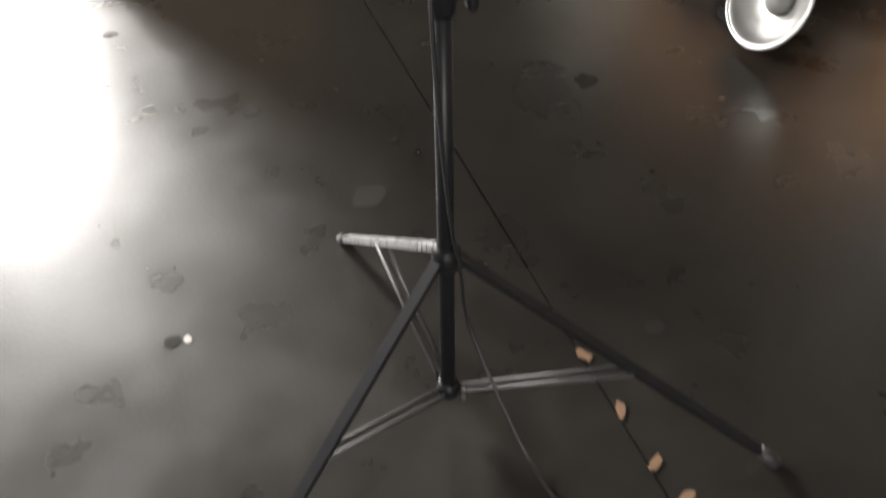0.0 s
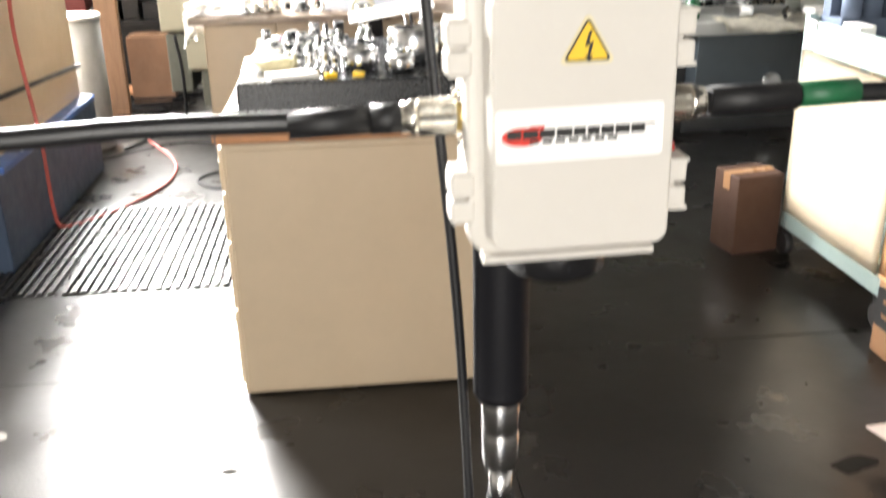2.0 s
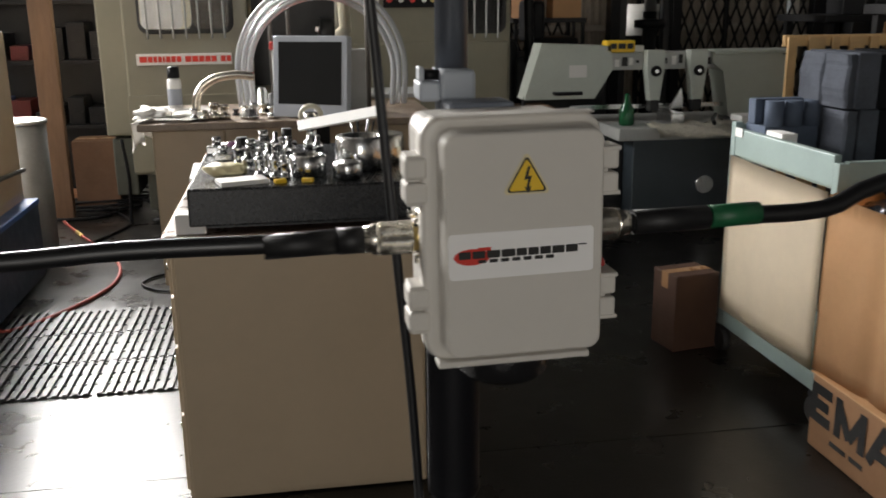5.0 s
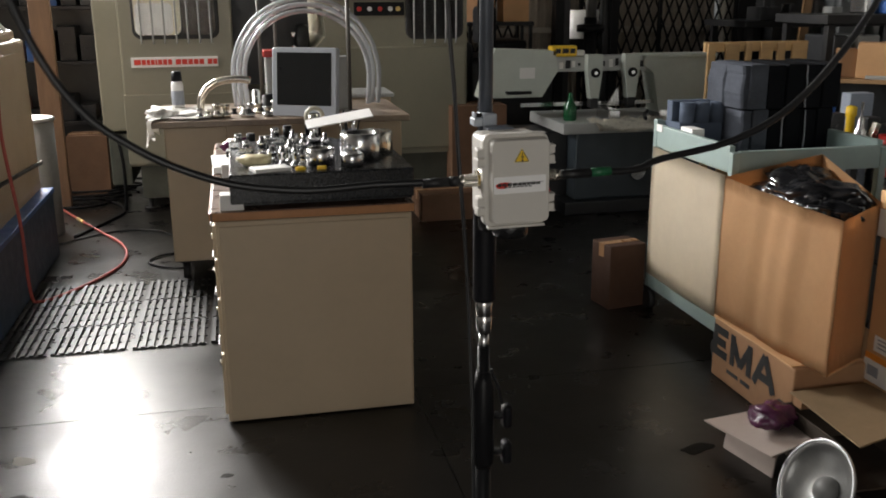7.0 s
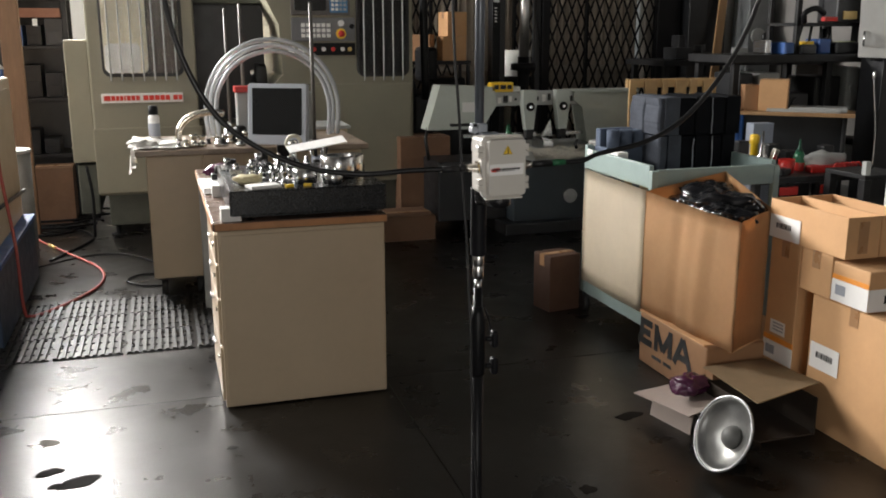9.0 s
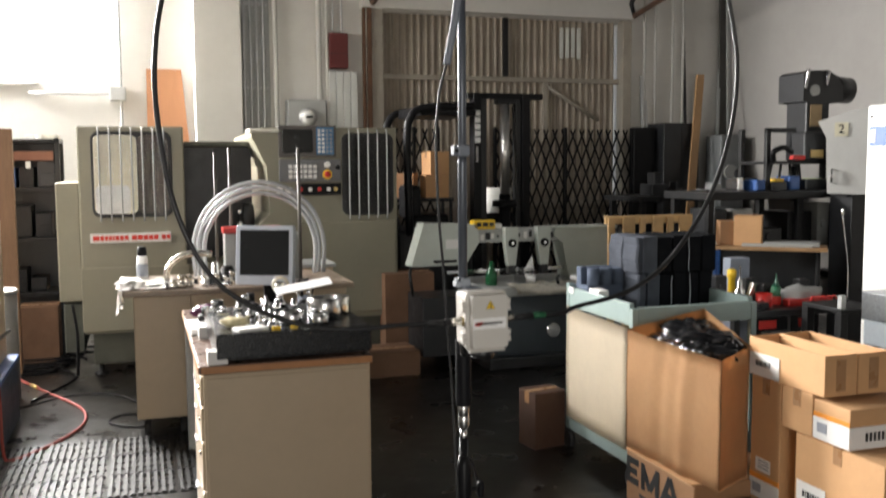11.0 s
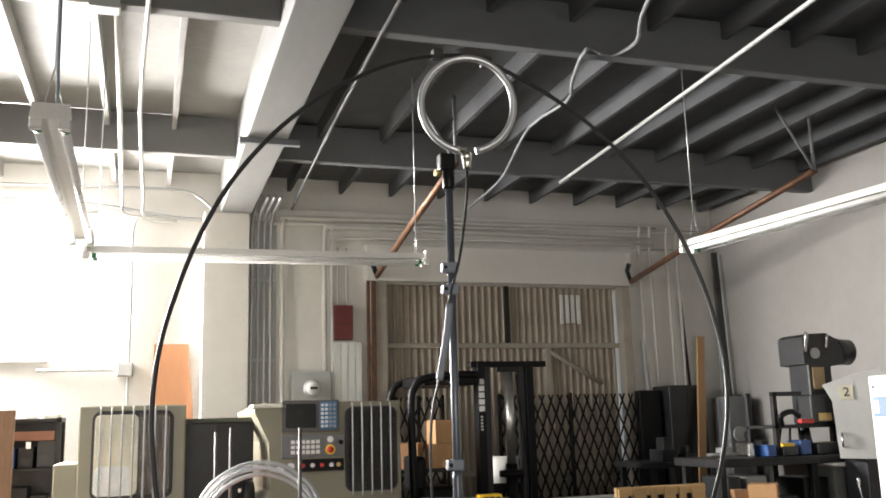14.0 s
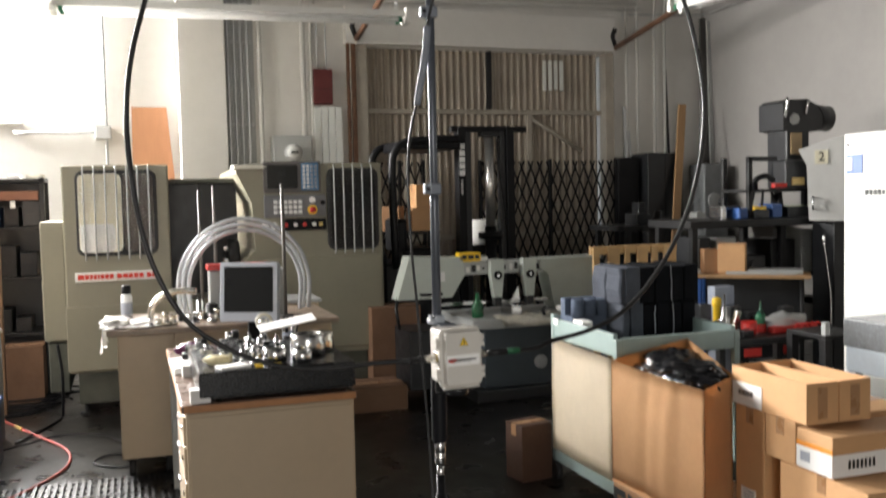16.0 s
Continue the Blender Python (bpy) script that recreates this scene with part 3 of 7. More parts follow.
conduit([(2.05, 2.2, 4.3), (2.2, 2.7, 4.28), (2.36, 3.05, 4.27), (2.3, 3.3, 4.27), (2.09, 3.24, 4.27), (2.25, 3.8, 4.27), (2.4, 4.2, 4.27), (2.36, 4.85, 4.27), (2.6, 5.9, 4.27), (2.75, 6.6, 4.27), (2.88, 7.9, 4.3)], 0.014, BEAM, "bent grey conduit slung under the roof", k=3)
conduit([(0.66, 1.0, 4.3), (0.74, 4.97, 4.29), (0.86, 8.3, 4.29)], 0.014, BEAM, "grey conduit beside the girder", k=3)
tk = thing("cable_tray", "pale steel cable channel under the roof", "cable tray", (-1.8, 3.35, 4.28), kind="structure")
part("channel", B(-3.6, -1.05, 3.3, 3.37, 4.255, 4.3, bev=0.004), PAINTPIPE, tk)
part("end_box", B(-1.05, -0.88, 3.28, 3.4, 4.235, 4.3, bev=0.005), GREYPAINT, tk)
solid("drop_cord", T([(-1.07, 2.1, 3.2), (-1.075, 2.08, 3.8), (-1.07, 2.1, 4.55)], 0.008, n=6), CLAMP, "grey cord above the fluorescent lamp", "cable", kind="structure")


# ---- the loop antenna on its tripod ----
BY = radians(1)                      # the box is turned a little on the mast
BM = Matrix.Translation((0.0112, -0.122, 1.3636)) @ Matrix.Rotation(BY, 4, "Z") @ Matrix.Rotation(radians(-0.7), 4, "Y")


def on_box(bm):
    bmesh.ops.transform(bm, matrix=BM, verts=bm.verts)
    return bm


ant = thing("loop_antenna", "black coax magnetic loop antenna with grey tuning box on a mast", "antenna", (0, 0, 0))
# tuning box: x across, y depth (front at minus), z up, centred on the lid
bm = N()
o = outline(0.094, 0.126, 0.012)
loft(bm, [[(x, 0.072, z) for x, z in outline(0.086, 0.118, 0.009)], [(x * 0.995, 0.0, z * 0.995) for x, z in outline(0.09, 0.122, 0.011)]])
box_body = part("tuning_box", on_box(bm), BOXGREY, ant, "light grey polycarbonate tuning box")
bm = N()
loft(bm, [[(x - 0.0016, y, z * 1.012) for x, z in outline(w, h, r)] for w, h, r, y in ((0.0945, 0.127, 0.012, 0.008), (0.0945, 0.127, 0.012, 0.002), (0.0942, 0.1267, 0.012, -0.0005), (0.093, 0.1255, 0.0115, -0.0024), (0.091, 0.1237, 0.011, -0.0032), (0.0895, 0.1225, 0.0105, -0.0033))]
     + [[(x + 0.0008, y, z * 1.01) for x, z in outline(w, h, r)] for w, h, r, y in ((0.0845, 0.1172, 0.0085, -0.0036), (0.0834, 0.116, 0.008, -0.005), (0.0818, 0.1145, 0.0075, -0.0155), (0.0813, 0.114, 0.0072, -0.0176), (0.0802, 0.113, 0.0066, -0.0192), (0.0788, 0.1118, 0.006, -0.0198), (0.0776, 0.1106, 0.0056, -0.02))])
for f in bm.faces:
    f.smooth = len(f.verts) == 4
lid = part("lid", on_box(bm), BOXGREY, box_body)
for z in (-0.0645, 0.0635):
    part("lid_lip", on_box(B(-0.0425, 0.0395, -0.008, 0.004, z * 1.02 - 0.001, z + 0.001, bev=0.0006)), BOXGREY, box_body)
# latches left, hinges right
for s in (-1, 1):
    for zc in (0.0325, -0.0355):
        bm = N()
        xc = s * 0.0492 - 0.0016
        bx(bm, xc - 0.005, xc + 0.0045 + (0.0045 if s > 0 else 0), -0.003, 0.016, zc + 0.0105, zc + 0.0128, bev=0.0008)
        bx(bm, xc - 0.005, xc + 0.0045 + (0.0045 if s > 0 else 0), -0.003, 0.016, zc - 0.0128, zc - 0.0105, bev=0.0008)
        q_ = 0.0 if s < 0 else -0.0026
        bx(bm, xc - 0.006, xc + 0.0055 - q_, -0.0045 + (0.002 if s > 0 else 0), 0.014, zc + 0.0009, zc + 0.0118, bev=0.0016, seg=2)
        bx(bm, xc - 0.006, xc + 0.0055 - q_, -0.0045 + (0.002 if s > 0 else 0), 0.014, zc - 0.0118, zc - 0.0009, bev=0.0016, seg=2)
        bx(bm, xc - 0.0048, xc + 0.003, 0.0, 0.012, zc - 0.001, zc + 0.001, bev=0.0004, seg=1)
        part("latch", on_box(bm), BOXGREY, box_body)
# warning triangle and label
F = -0.0201


def tri(size, y0, y1, zc, rad):
    pts = []
    for k in range(3):
        a = radians(90 + 120 * k)
        for d in (-50, -25, 0, 25, 50):
            pts.append((0.001 + (size - 2 * rad) * math.cos(a) + rad * math.cos(a + radians(d)), zc + (size - 2 * rad) * math.sin(a) + rad * math.sin(a + radians(d))))
    return prism_y(N(), pts, y1, y0)


sign = part("warning_sign", on_box(tri(0.0143, F - 0.0004, F, 0.0338, 0.0016)), M("pale_yellow_edge", (0.75, 0.66, 0.4), 0.5), box_body, "yellow triangular high-voltage sign")
part("border", on_box(tri(0.0123, F - 0.0006, F - 0.0001, 0.0338, 0.0013)), INK, sign)
part("field", on_box(tri(0.0107, F - 0.0008, F - 0.0001, 0.0338, 0.0010)), YELLOW, sign)
bolt = [(0.0035, 0.0372), (0.0016, 0.0306), (0.0036, 0.0309), (0.0028, 0.0268), (0.0016, 0.0270), (0.0037, 0.0238), (0.0053, 0.0272), (0.0040, 0.0270), (0.0055, 0.0326), (0.0034, 0.0322), (0.0048, 0.0372)]
part("bolt_mark", on_box(prism_y(N(), [(x - 0.002, z + 0.0033) for x, z in bolt], F - 0.0001, F - 0.0010)), INK, sign)
RL = Matrix.Rotation(radians(-0.5), 4, "Y")
bm = N()
rplate(bm, 0.0, 0.0, 0.0745, 0.0235, 0.0022, F - 0.0004, F)
bmesh.ops.transform(bm, matrix=Matrix.Translation((-0.0013, 0, -0.0032)) @ RL, verts=bm.verts)
lab = part("label", on_box(bm), LABELWHITE, box_body, "white label with a red and black mark")


def on_label(bm, name, mt):
    bmesh.ops.transform(bm, matrix=Matrix.Translation((-0.0013, 0, -0.0032)) @ RL, verts=bm.verts)
    return part(name, on_box(bm), mt, lab)


el = [(-0.0255 + 0.0092 * math.cos(2 * math.pi * i / 28), -0.0002 + 0.0042 * math.sin(2 * math.pi * i / 28)) for i in range(28)]
on_label(prism_y(N(), el, F - 0.0003, F - 0.0006), "red_mark", RED)
on_label(B(-0.0225, -0.0158, F - 0.0006, F - 0.0003, 0.0026, 0.0044, bev=0.0002, seg=1), "red_mark", RED)
for x, w in ((-0.0322, 0.0062), (-0.0253, 0.0066), (-0.0180, 0.0068), (-0.0105, 0.0070), (-0.0029, 0.0054), (0.0032, 0.0054), (0.0093, 0.0056), (0.0156, 0.0064), (0.0227, 0.0062)):
    on_label(B(x, x + w, F - 0.0009, F - 0.0003, -0.0012, 0.0027, bev=0.0003, seg=1), "print_bar", INK)
on_label(B(0.0292, 0.0335, F - 0.0009, F - 0.0003, 0.0022, 0.0028, bev=0.0001, seg=1), "print_bar", INK)
for k in range(7):
    on_label(B(-0.0225 + k * 0.0058, -0.0183 + k * 0.0058, F - 0.0009, F - 0.0003, -0.0036, -0.0018, bev=0.0002, seg=1), "print_bar", INK)


# connectors on the two sides of the box
def knurled(x0, x1, r, n=60):
    """A knurled nut along x, with fine diamond relief."""
    bm = N()
    rows = 24
    rings = []
    for j in range(rows + 1):
        x = x0 + (x1 - x0) * j / rows
        rings.append([(x, r * (1 + (0.016 if (i + j // 2) % 2 else -0.016)) * math.cos(2 * math.pi * i / n), r * (1 + (0.016 if (i + j // 2) % 2 else -0.016)) * math.sin(2 * math.pi * i / n)) for i in range(n)])
    return loft(bm, rings)


ZC_ = -0.002
for s, name in ((-1, "left"), (1, "right")):
    def side(bm):
        bmesh.ops.transform(bm, matrix=BM @ Matrix.Translation((0, 0.022, ZC_)), verts=bm.verts)
        return bm
    x0 = s * 0.0445
    con = part("connector", side(knurled(x0 + s * 0.006, x0 + s * (0.0235 if s < 0 else 0.018), 0.0088)), NICKEL, ant, "knurled nickel coax connector")
    part("thread", side(C((x0 - s * 0.001, 0, 0), (x0 + s * 0.0062, 0, 0), 0.0076, n=24)), BRASS, con)
    part("shell", side(rev(N(), [(0.0085, 0), (0.0085, 0.0035), (0.0072, 0.005), (0.0072, 0.008)], (x0 + s * (0.0235 if s < 0 else 0.018), 0, 0), (s, 0, 0), n=24)), NICKEL, con)
    part("flange", side(B(min(x0, x0 + s * 0.0016), max(x0, x0 + s * 0.0016), -0.0125, 0.0125, -0.0125, 0.0125, bev=0.0006, seg=1)), NICKEL, con)
    for yy in (-0.0098, 0.0098):
        for zz in (-0.0098, 0.0098):
            part("screw", side(C((x0 + s * 0.0016, yy, zz), (x0 + s * 0.0062, yy, zz), 0.0022, n=10)), NICKEL, con)
part("indicator", on_box(blob(N(), (0.0505, 0.014, -0.0215), 0.0045, rough=0.0, sub=2)), REDPLASTIC, ant, "small red jewel lamp")

# the large loop: a coax ring standing on edge
def lean(x, z):
    y = -0.09 + 0.088 * max(0.0, min(1.0, (z - 1.36) / 0.9))
    return Vector((-0.66 + (x + 0.66) * (1 + y / 2), y, 1.8 + (z - 1.8) * (1 + y / 2)))


lft = BM @ Vector((-0.072, 0.022, ZC_))
rgt = BM @ Vector((0.072, 0.022, ZC_))
left_pts = [lft, BM @ Vector((-0.13, 0.022, ZC_ + 0.001)), Vector((-0.187, -0.1, 1.3605)), Vector((-0.25, -0.1, 1.3575)), Vector((-0.3, -0.098, 1.359)), Vector((-0.372, -0.096, 1.37)), Vector((-0.44, -0.094, 1.3945)),
            Vector((-0.497, -0.092, 1.4265)), Vector((-0.546, -0.09, 1.466)), Vector((-0.588, -0.085, 1.528)), Vector((-0.622, -0.076, 1.615)), Vector((-0.641, -0.062, 1.713)), lean(-0.652, 1.85),
            lean(-0.642, 1.98), lean(-0.612, 2.1), lean(-0.565, 2.23), lean(-0.505, 2.345), lean(-0.43, 2.445), lean(-0.345, 2.53), lean(-0.24, 2.605), lean(-0.12, 2.665), lean(0.004, 2.695)]
right_pts = [rgt, BM @ Vector((0.13, 0.022, ZC_)), BM @ Vector((0.19, 0.022, ZC_ + 0.0005)), lean(0.284, 1.357), lean(0.4, 1.38), lean(0.496, 1.428), lean(0.585, 1.52), lean(0.655, 1.635), lean(0.7, 1.77), lean(0.716, 1.9),
             lean(0.706, 2.01), lean(0.67, 2.15), lean(0.61, 2.28), lean(0.53, 2.4), lean(0.425, 2.51), lean(0.313, 2.592), lean(0.18, 2.66), lean(0.09, 2.69)]
path = left_pts + right_pts[::-1]
loop = part("coax_loop", T(path, 0.0053, n=12, k=4), COAX, ant, "thick black coax ring")
part("sleeve", T([BM @ Vector((-0.0735, 0.022, ZC_)), BM @ Vector((-0.09, 0.022, ZC_))], 0.0072, n=16, sharp=True), SHRINK, loop)
part("sleeve", T([BM @ Vector((-0.0885, 0.022, ZC_)), BM @ Vector((-0.128, 0.022, ZC_ - 0.0006))], 0.0067, n=16, sharp=True), SHRINK, loop)
part("sleeve", T([BM @ Vector((0.0735, 0.022, ZC_)), BM @ Vector((0.118, 0.022, ZC_))], 0.007, n=16, sharp=True), SHRINK, loop)
band = part("marker_band", T([BM @ Vector((0.119, 0.022, ZC_ + 0.0004)), BM @ Vector((0.149, 0.022, ZC_ + 0.0008))], 0.0066, n=16, sharp=True), GREEN, loop, "green tape band")

# mast, grip and joints
mast = part("mast", C((0, 0, 1.29), (0, 0, 2.41), 0.009, n=20), TUBE, ant, "grey telescopic mast tube")
part("sleeve", rev(N(), [(0.0104, 1.3), (0.0104, 1.7), (0.0099, 1.715)], (0, 0, 0.0), n=20), TUBE, ant, "thicker lower mast tube")
gp = N()
prof = [(0.0160, 1.148), (0.0182, 1.152)]
for k in range(34):
    z = 1.156 + k * 0.0042
    prof += [(0.0182, z), (0.0175, z + 0.002)]
prof += [(0.0182, 1.298), (0.017, 1.302)]
part("grip", rev(gp, prof, (0, 0, 0), n=24), FOAMGRIP, ant, "ribbed black foam grip")
part("knob", rev(N(), [(0.022, -0.009), (0.026, -0.005), (0.0265, 0.012), (0.023, 0.0165)], (0.014, -0.085, 1.283), n=28), TAPE, ant, "round knob wrapped in shiny black tape")
part("tape_wrap", rev(N(), [(0.0185, 1.268), (0.02, 1.274), (0.0195, 1.29), (0.0205, 1.298), (0.019, 1.304)], (0.004, -0.02, 0), n=24), TAPE, ant)
part("mounting_bracket", on_box(B(-0.02, 0.02, 0.072, 0.1, -0.05, 0.062, bev=0.003)), CLAMP, ant)
CLAMPPALE = M("pale_grey_clamp_plastic", (0.33, 0.36, 0.4), 0.5, var=0.08)
bracket = part("mounting_bracket", B(-0.011, 0.0105, -0.026, 0.012, 1.424, 1.4425, bev=0.0025), CLAMPPALE, ant, "pale blue-grey mast clamp above the box")
part("clamp_jaw", B(-0.0235, -0.0105, -0.024, 0.004, 1.424, 1.436, bev=0.002), CLAMPPALE, bracket)
part("clamp_tab", B(-0.0235, -0.0205, -0.024, -0.008, 1.436, 1.4445, bev=0.001), CLAMPPALE, bracket)
part("clamp_screw", C((-0.0205, -0.016, 1.4395), (-0.0105, -0.016, 1.4395), 0.0033, n=12), BLACK, bracket)
part("coupling", rev(N(), [(0.0105, 1.0945), (0.0125, 1.1), (0.0128, 1.122), (0.0118, 1.124), (0.0128, 1.126), (0.013, 1.146), (0.0115, 1.15)], (0, 0, 0), n=20), STEEL, ant, "bright steel coupling under the grip")
part("coupling_stem", rev(N(), [(0.0078, 1.07), (0.0082, 1.075), (0.0082, 1.095)], (0, 0, 0), n=16), STEEL, ant)
for z in (1.728, 2.122, 2.172):
    cl = part("clamp", B(-0.0145, 0.0145, -0.0145, 0.0145, z - 0.013, z + 0.013, bev=0.005), CLAMP, ant, "blue-grey plastic mast clamp")
    part("clamp_arm", B(-0.024, -0.012, -0.011, 0.009, z - 0.0115, z + 0.0115, bev=0.003), CLAMP, cl)
    part("clamp_bolt", C((-0.018, -0.0155, z), (-0.018, -0.0105, z), 0.0045, n=10), BLACK, cl)

# head of the mast with the small coupling loop
head = part("mast_head", rev(N(), [(0.0125, 2.36), (0.0145, 2.365), (0.0145, 2.405), (0.011, 2.41)], (0, 0, 0), n=18), BLACK, ant, "black plastic mast head")
part("tee", B(-0.024, 0.014, -0.016, 0.016, 2.405, 2.446, bev=0.005), BLACK, head)
part("set_screw", C((-0.034, 0, 2.398), (-0.02, 0, 2.398), 0.008, n=12), BRASS, head)
bm = N()
RC = Vector((0.052, -0.004, 2.573))
turn = Matrix.Rotation(radians(-14), 4, "Z")
tube(bm, [RC + turn @ Vector((0.112 * math.cos(radians(q)), 0, 0.118 * math.sin(radians(q)))) for q in range(-82, 263, 7)], 0.0085, n=14, sharp=True)
small = part("coupling_loop", bm, RINGALU, ant, "small bent aluminium coupling ring")
part("feed_connector", rev(N(), [(0.0098, 0), (0.0095, 0.004), (0.0095, 0.02), (0.012, 0.022), (0.012, 0.036), (0.008, 0.04)], (0.045, -0.006, 2.412), n=18), NICKEL, small, "nickel feed connector")
part("terminal", B(0.024, 0.046, -0.012, 0.006, 2.452, 2.466, bev=0.003), NICKEL, small)
for p in (lean(-0.02, 2.694), lean(0.105, 2.686)):
    part("tie", B(p.x - 0.013, p.x + 0.013, p.y - 0.013, p.y + 0.013, p.z - 0.012, p.z + 0.013, bev=0.004), RUBBER, loop, "black clip joining both rings")

# feed cable with its ferrite sleeve
feed = thing("feed_cable", "thin black feed cable hanging down along the mast to the floor", "cable", (-0.05, 0, 0))
part("cable", T([(0.045, -0.006, 2.414), (0.038, -0.014, 2.33), (0.016, -0.02, 2.2), (-0.006, -0.018, 2.12), (-0.018, -0.016, 2.06), (-0.032, -0.014, 1.95), (-0.055, -0.012, 1.86), (-0.064, -0.01, 1.76), (-0.06, -0.01, 1.6),
                (-0.05, -0.008, 1.48), (-0.04, 0.0, 1.36), (-0.028, 0.004, 1.22), (-0.022, 0.0, 1.08), (-0.02, -0.012, 0.95), (-0.019, -0.02, 0.8), (-0.004, -0.026, 0.55), (0.015, -0.028, 0.4), (0.03, -0.03, 0.27), (0.07, -0.12, 0.1), (0.1, -0.2, 0.012), (0.13, -0.4, 0.006), (0.2, -0.8, 0.006), (0.1, -1.5, 0.006)], 0.0032, n=8, k=5), COAX, feed)
part("ferrite_sleeve", T([(-0.012, -0.017, 2.088), (-0.02, -0.016, 2.02), (-0.033, -0.014, 1.95), (-0.04, -0.013, 1.915)], 0.0085, n=12), CLAMP, feed, "grey ferrite sleeve")

# tripod
tri_ = thing("tripod", "black folding tripod stand with spread legs", "tripod", (0, 0, 0))
part("upper_tube", C((0, 0, 0.86), (0, 0, 1.072), 0.0098, n=16), BLACK, tri_)
part("outer_tube", C((0, 0, 0.06), (0, 0, 0.99), 0.0135, n=16), BLACK, tri_)
part("collar", rev(N(), [(0.0135, 0.86), (0.018, 0.87), (0.018, 1.0), (0.0145, 1.012), (0.012, 1.03)], (0, 0, 0), n=18), BLACK, tri_)
for z, r in ((0.95, 0.013), (0.885, 0.011)):
    kn = part("knob", C((0.014, 0, z), (0.04, -0.008, z), 0.006, n=10), BLACK, tri_)
    part("knob_head", B(0.03, 0.046, -0.018, 0.006, z - 0.02, z + 0.02, bev=0.0065, seg=3), FOAMGRIP, kn)
part("knob_arm", T([(0.012, 0, 1.03), (0.024, -0.004, 1.0), (0.03, -0.006, 0.97)], 0.003, n=8), BLACK, tri_)
part("hub", rev(N(), [(0.016, 0.4), (0.024, 0.405), (0.024, 0.44), (0.016, 0.45)], (0, 0, 0), n=18), BLACK, tri_)
part("base_collar", rev(N(), [(0.014, 0.055), (0.021, 0.06), (0.021, 0.085), (0.015, 0.095)], (0, 0, 0), n=18), BLACK, tri_)
part("release_clip", B(0.018, 0.025, -0.028, -0.018, 0.06, 0.088, bev=0.001), ALU, tri_, "bright release clip")
for ang, rr in ((-32.5, 0.612), (-150.5, 0.572), (97.0, 0.53)):
    a = radians(ang)
    d = Vector((math.cos(a), math.sin(a), 0))
    top, foot = d * 0.022 + Vector((0, 0, 0.425)), d * rr + Vector((0, 0, 0.012))
    side_ = Vector((-d.y, d.x, 0))
    bm = N()
    up = (foot - top).cross(side_).normalized()
    q = [(-0.0095, -0.006), (0.0095, -0.006), (0.0095, 0.006), (-0.0095, 0.006)]
    loft(bm, [[p + side_ * u + up * w for u, w in q] for p in (top, foot)])
    # rear leg given bright aluminium to carry the window's glint on black steel
    leg = part("leg", bm, GLOSSBLACK if ang < 0 else ALU, tri_)
    part("rubber_foot", T([foot + (top - foot).normalized() * 0.045, foot - Vector((0, 0, 0.004))], 0.0125, n=10, sharp=True), RUBBER, leg)
    mid = top.lerp(foot, 0.52)
    for o_ in (-0.009, 0.009):
        part("strut", T([d * 0.02 + side_ * o_ + Vector((0, 0, 0.073)), mid + side_ * o_], 0.0048, n=6, sharp=True), RUBBER, leg)


# ---- drawer desk with the granite plate ----
def bars_on(parent, mt, x0, y, z0, widths, h, gap, axis="x", name="print_bar"):
    """Plain bars that stand for small print, along x (facing -y) or along y (facing -x)."""
    u = x0
    for w in widths:
        if axis == "x":
            part(name, B(u, u + w, y - 0.0012, y, z0, z0 + h), mt, parent)
        else:
            part(name, B(y - 0.0012, y, u - w, u, z0, z0 + h), mt, parent)
        u += (w + gap) * (1 if axis == "x" else -1)


desk = thing("drawer_desk", "cream steel drawer desk with brown laminate top and wood edge", "desk", (-0.1, 2.8, 0))
ped = part("pedestal", B(-0.462, 0.272, 2.05, 2.66, 0.006, 0.808, bev=0.006), CREAM, desk)
part("end_panel", B(-0.452, 0.266, 2.0435, 2.0505, 0.02, 0.79, bev=0.004), CREAM, desk, "plain cream end panel")
part("desktop", B(-0.478, 0.284, 2.042, 3.72, 0.81, 0.846, bev=0.005), LAMINATE, desk)
part("edge_strip", B(-0.47, 0.28, 2.0375, 2.0425, 0.813, 0.843, bev=0.002), EDGE, desk, "orange wooden front edge")
part("edge_strip", B(-0.4835, -0.478, 2.05, 3.71, 0.813, 0.843, bev=0.002), EDGE, desk, "orange wooden side edge")
for z0, z1 in ((0.03, 0.28), (0.29, 0.5), (0.51, 0.655), (0.665, 0.79)):
    dr = part("drawer", B(-0.4735, -0.461, 2.075, 2.64, z0, z1, bev=0.004), CREAM, desk)
    part("handle", B(-0.49, -0.4735, 2.31, 2.41, z1 - 0.057, z1 - 0.047, bev=0.003), STEEL, dr, "bright steel handle")
    part("lock", C((-0.482, 2.12, z1 - 0.05), (-0.4735, 2.12, z1 - 0.05), 0.011, n=12), NICKEL, dr)
for x in (-0.45, 0.24):
    part("leg", B(x - 0.02, x + 0.02, 3.64, 3.68, 0, 0.81, bev=0.004), GREYPAINT, desk)
    part("leg", B(x - 0.02, x + 0.02, 2.7, 2.74, 0, 0.81, bev=0.004), GREYPAINT, desk)
    part("rail", B(x - 0.012, x + 0.012, 2.74, 3.64, 0.74, 0.81, bev=0.003), CREAM, desk)
part("rail", B(-0.43, 0.22, 3.645, 3.675, 0.12, 0.16, bev=0.003), GREYPAINT, desk)

plate = thing("surface_plate", "black granite surface plate resting on pale blocks", "plate", (-0.06, 2.4, 0.846))
part("slab", B(-0.402, 0.285, 2.055, 2.86, 0.868, 0.978, bev=0.006), GRANITE, plate)
part("ledge", B(-0.39, 0.275, 2.065, 2.85, 0.862, 0.8685), GRANITE, plate)
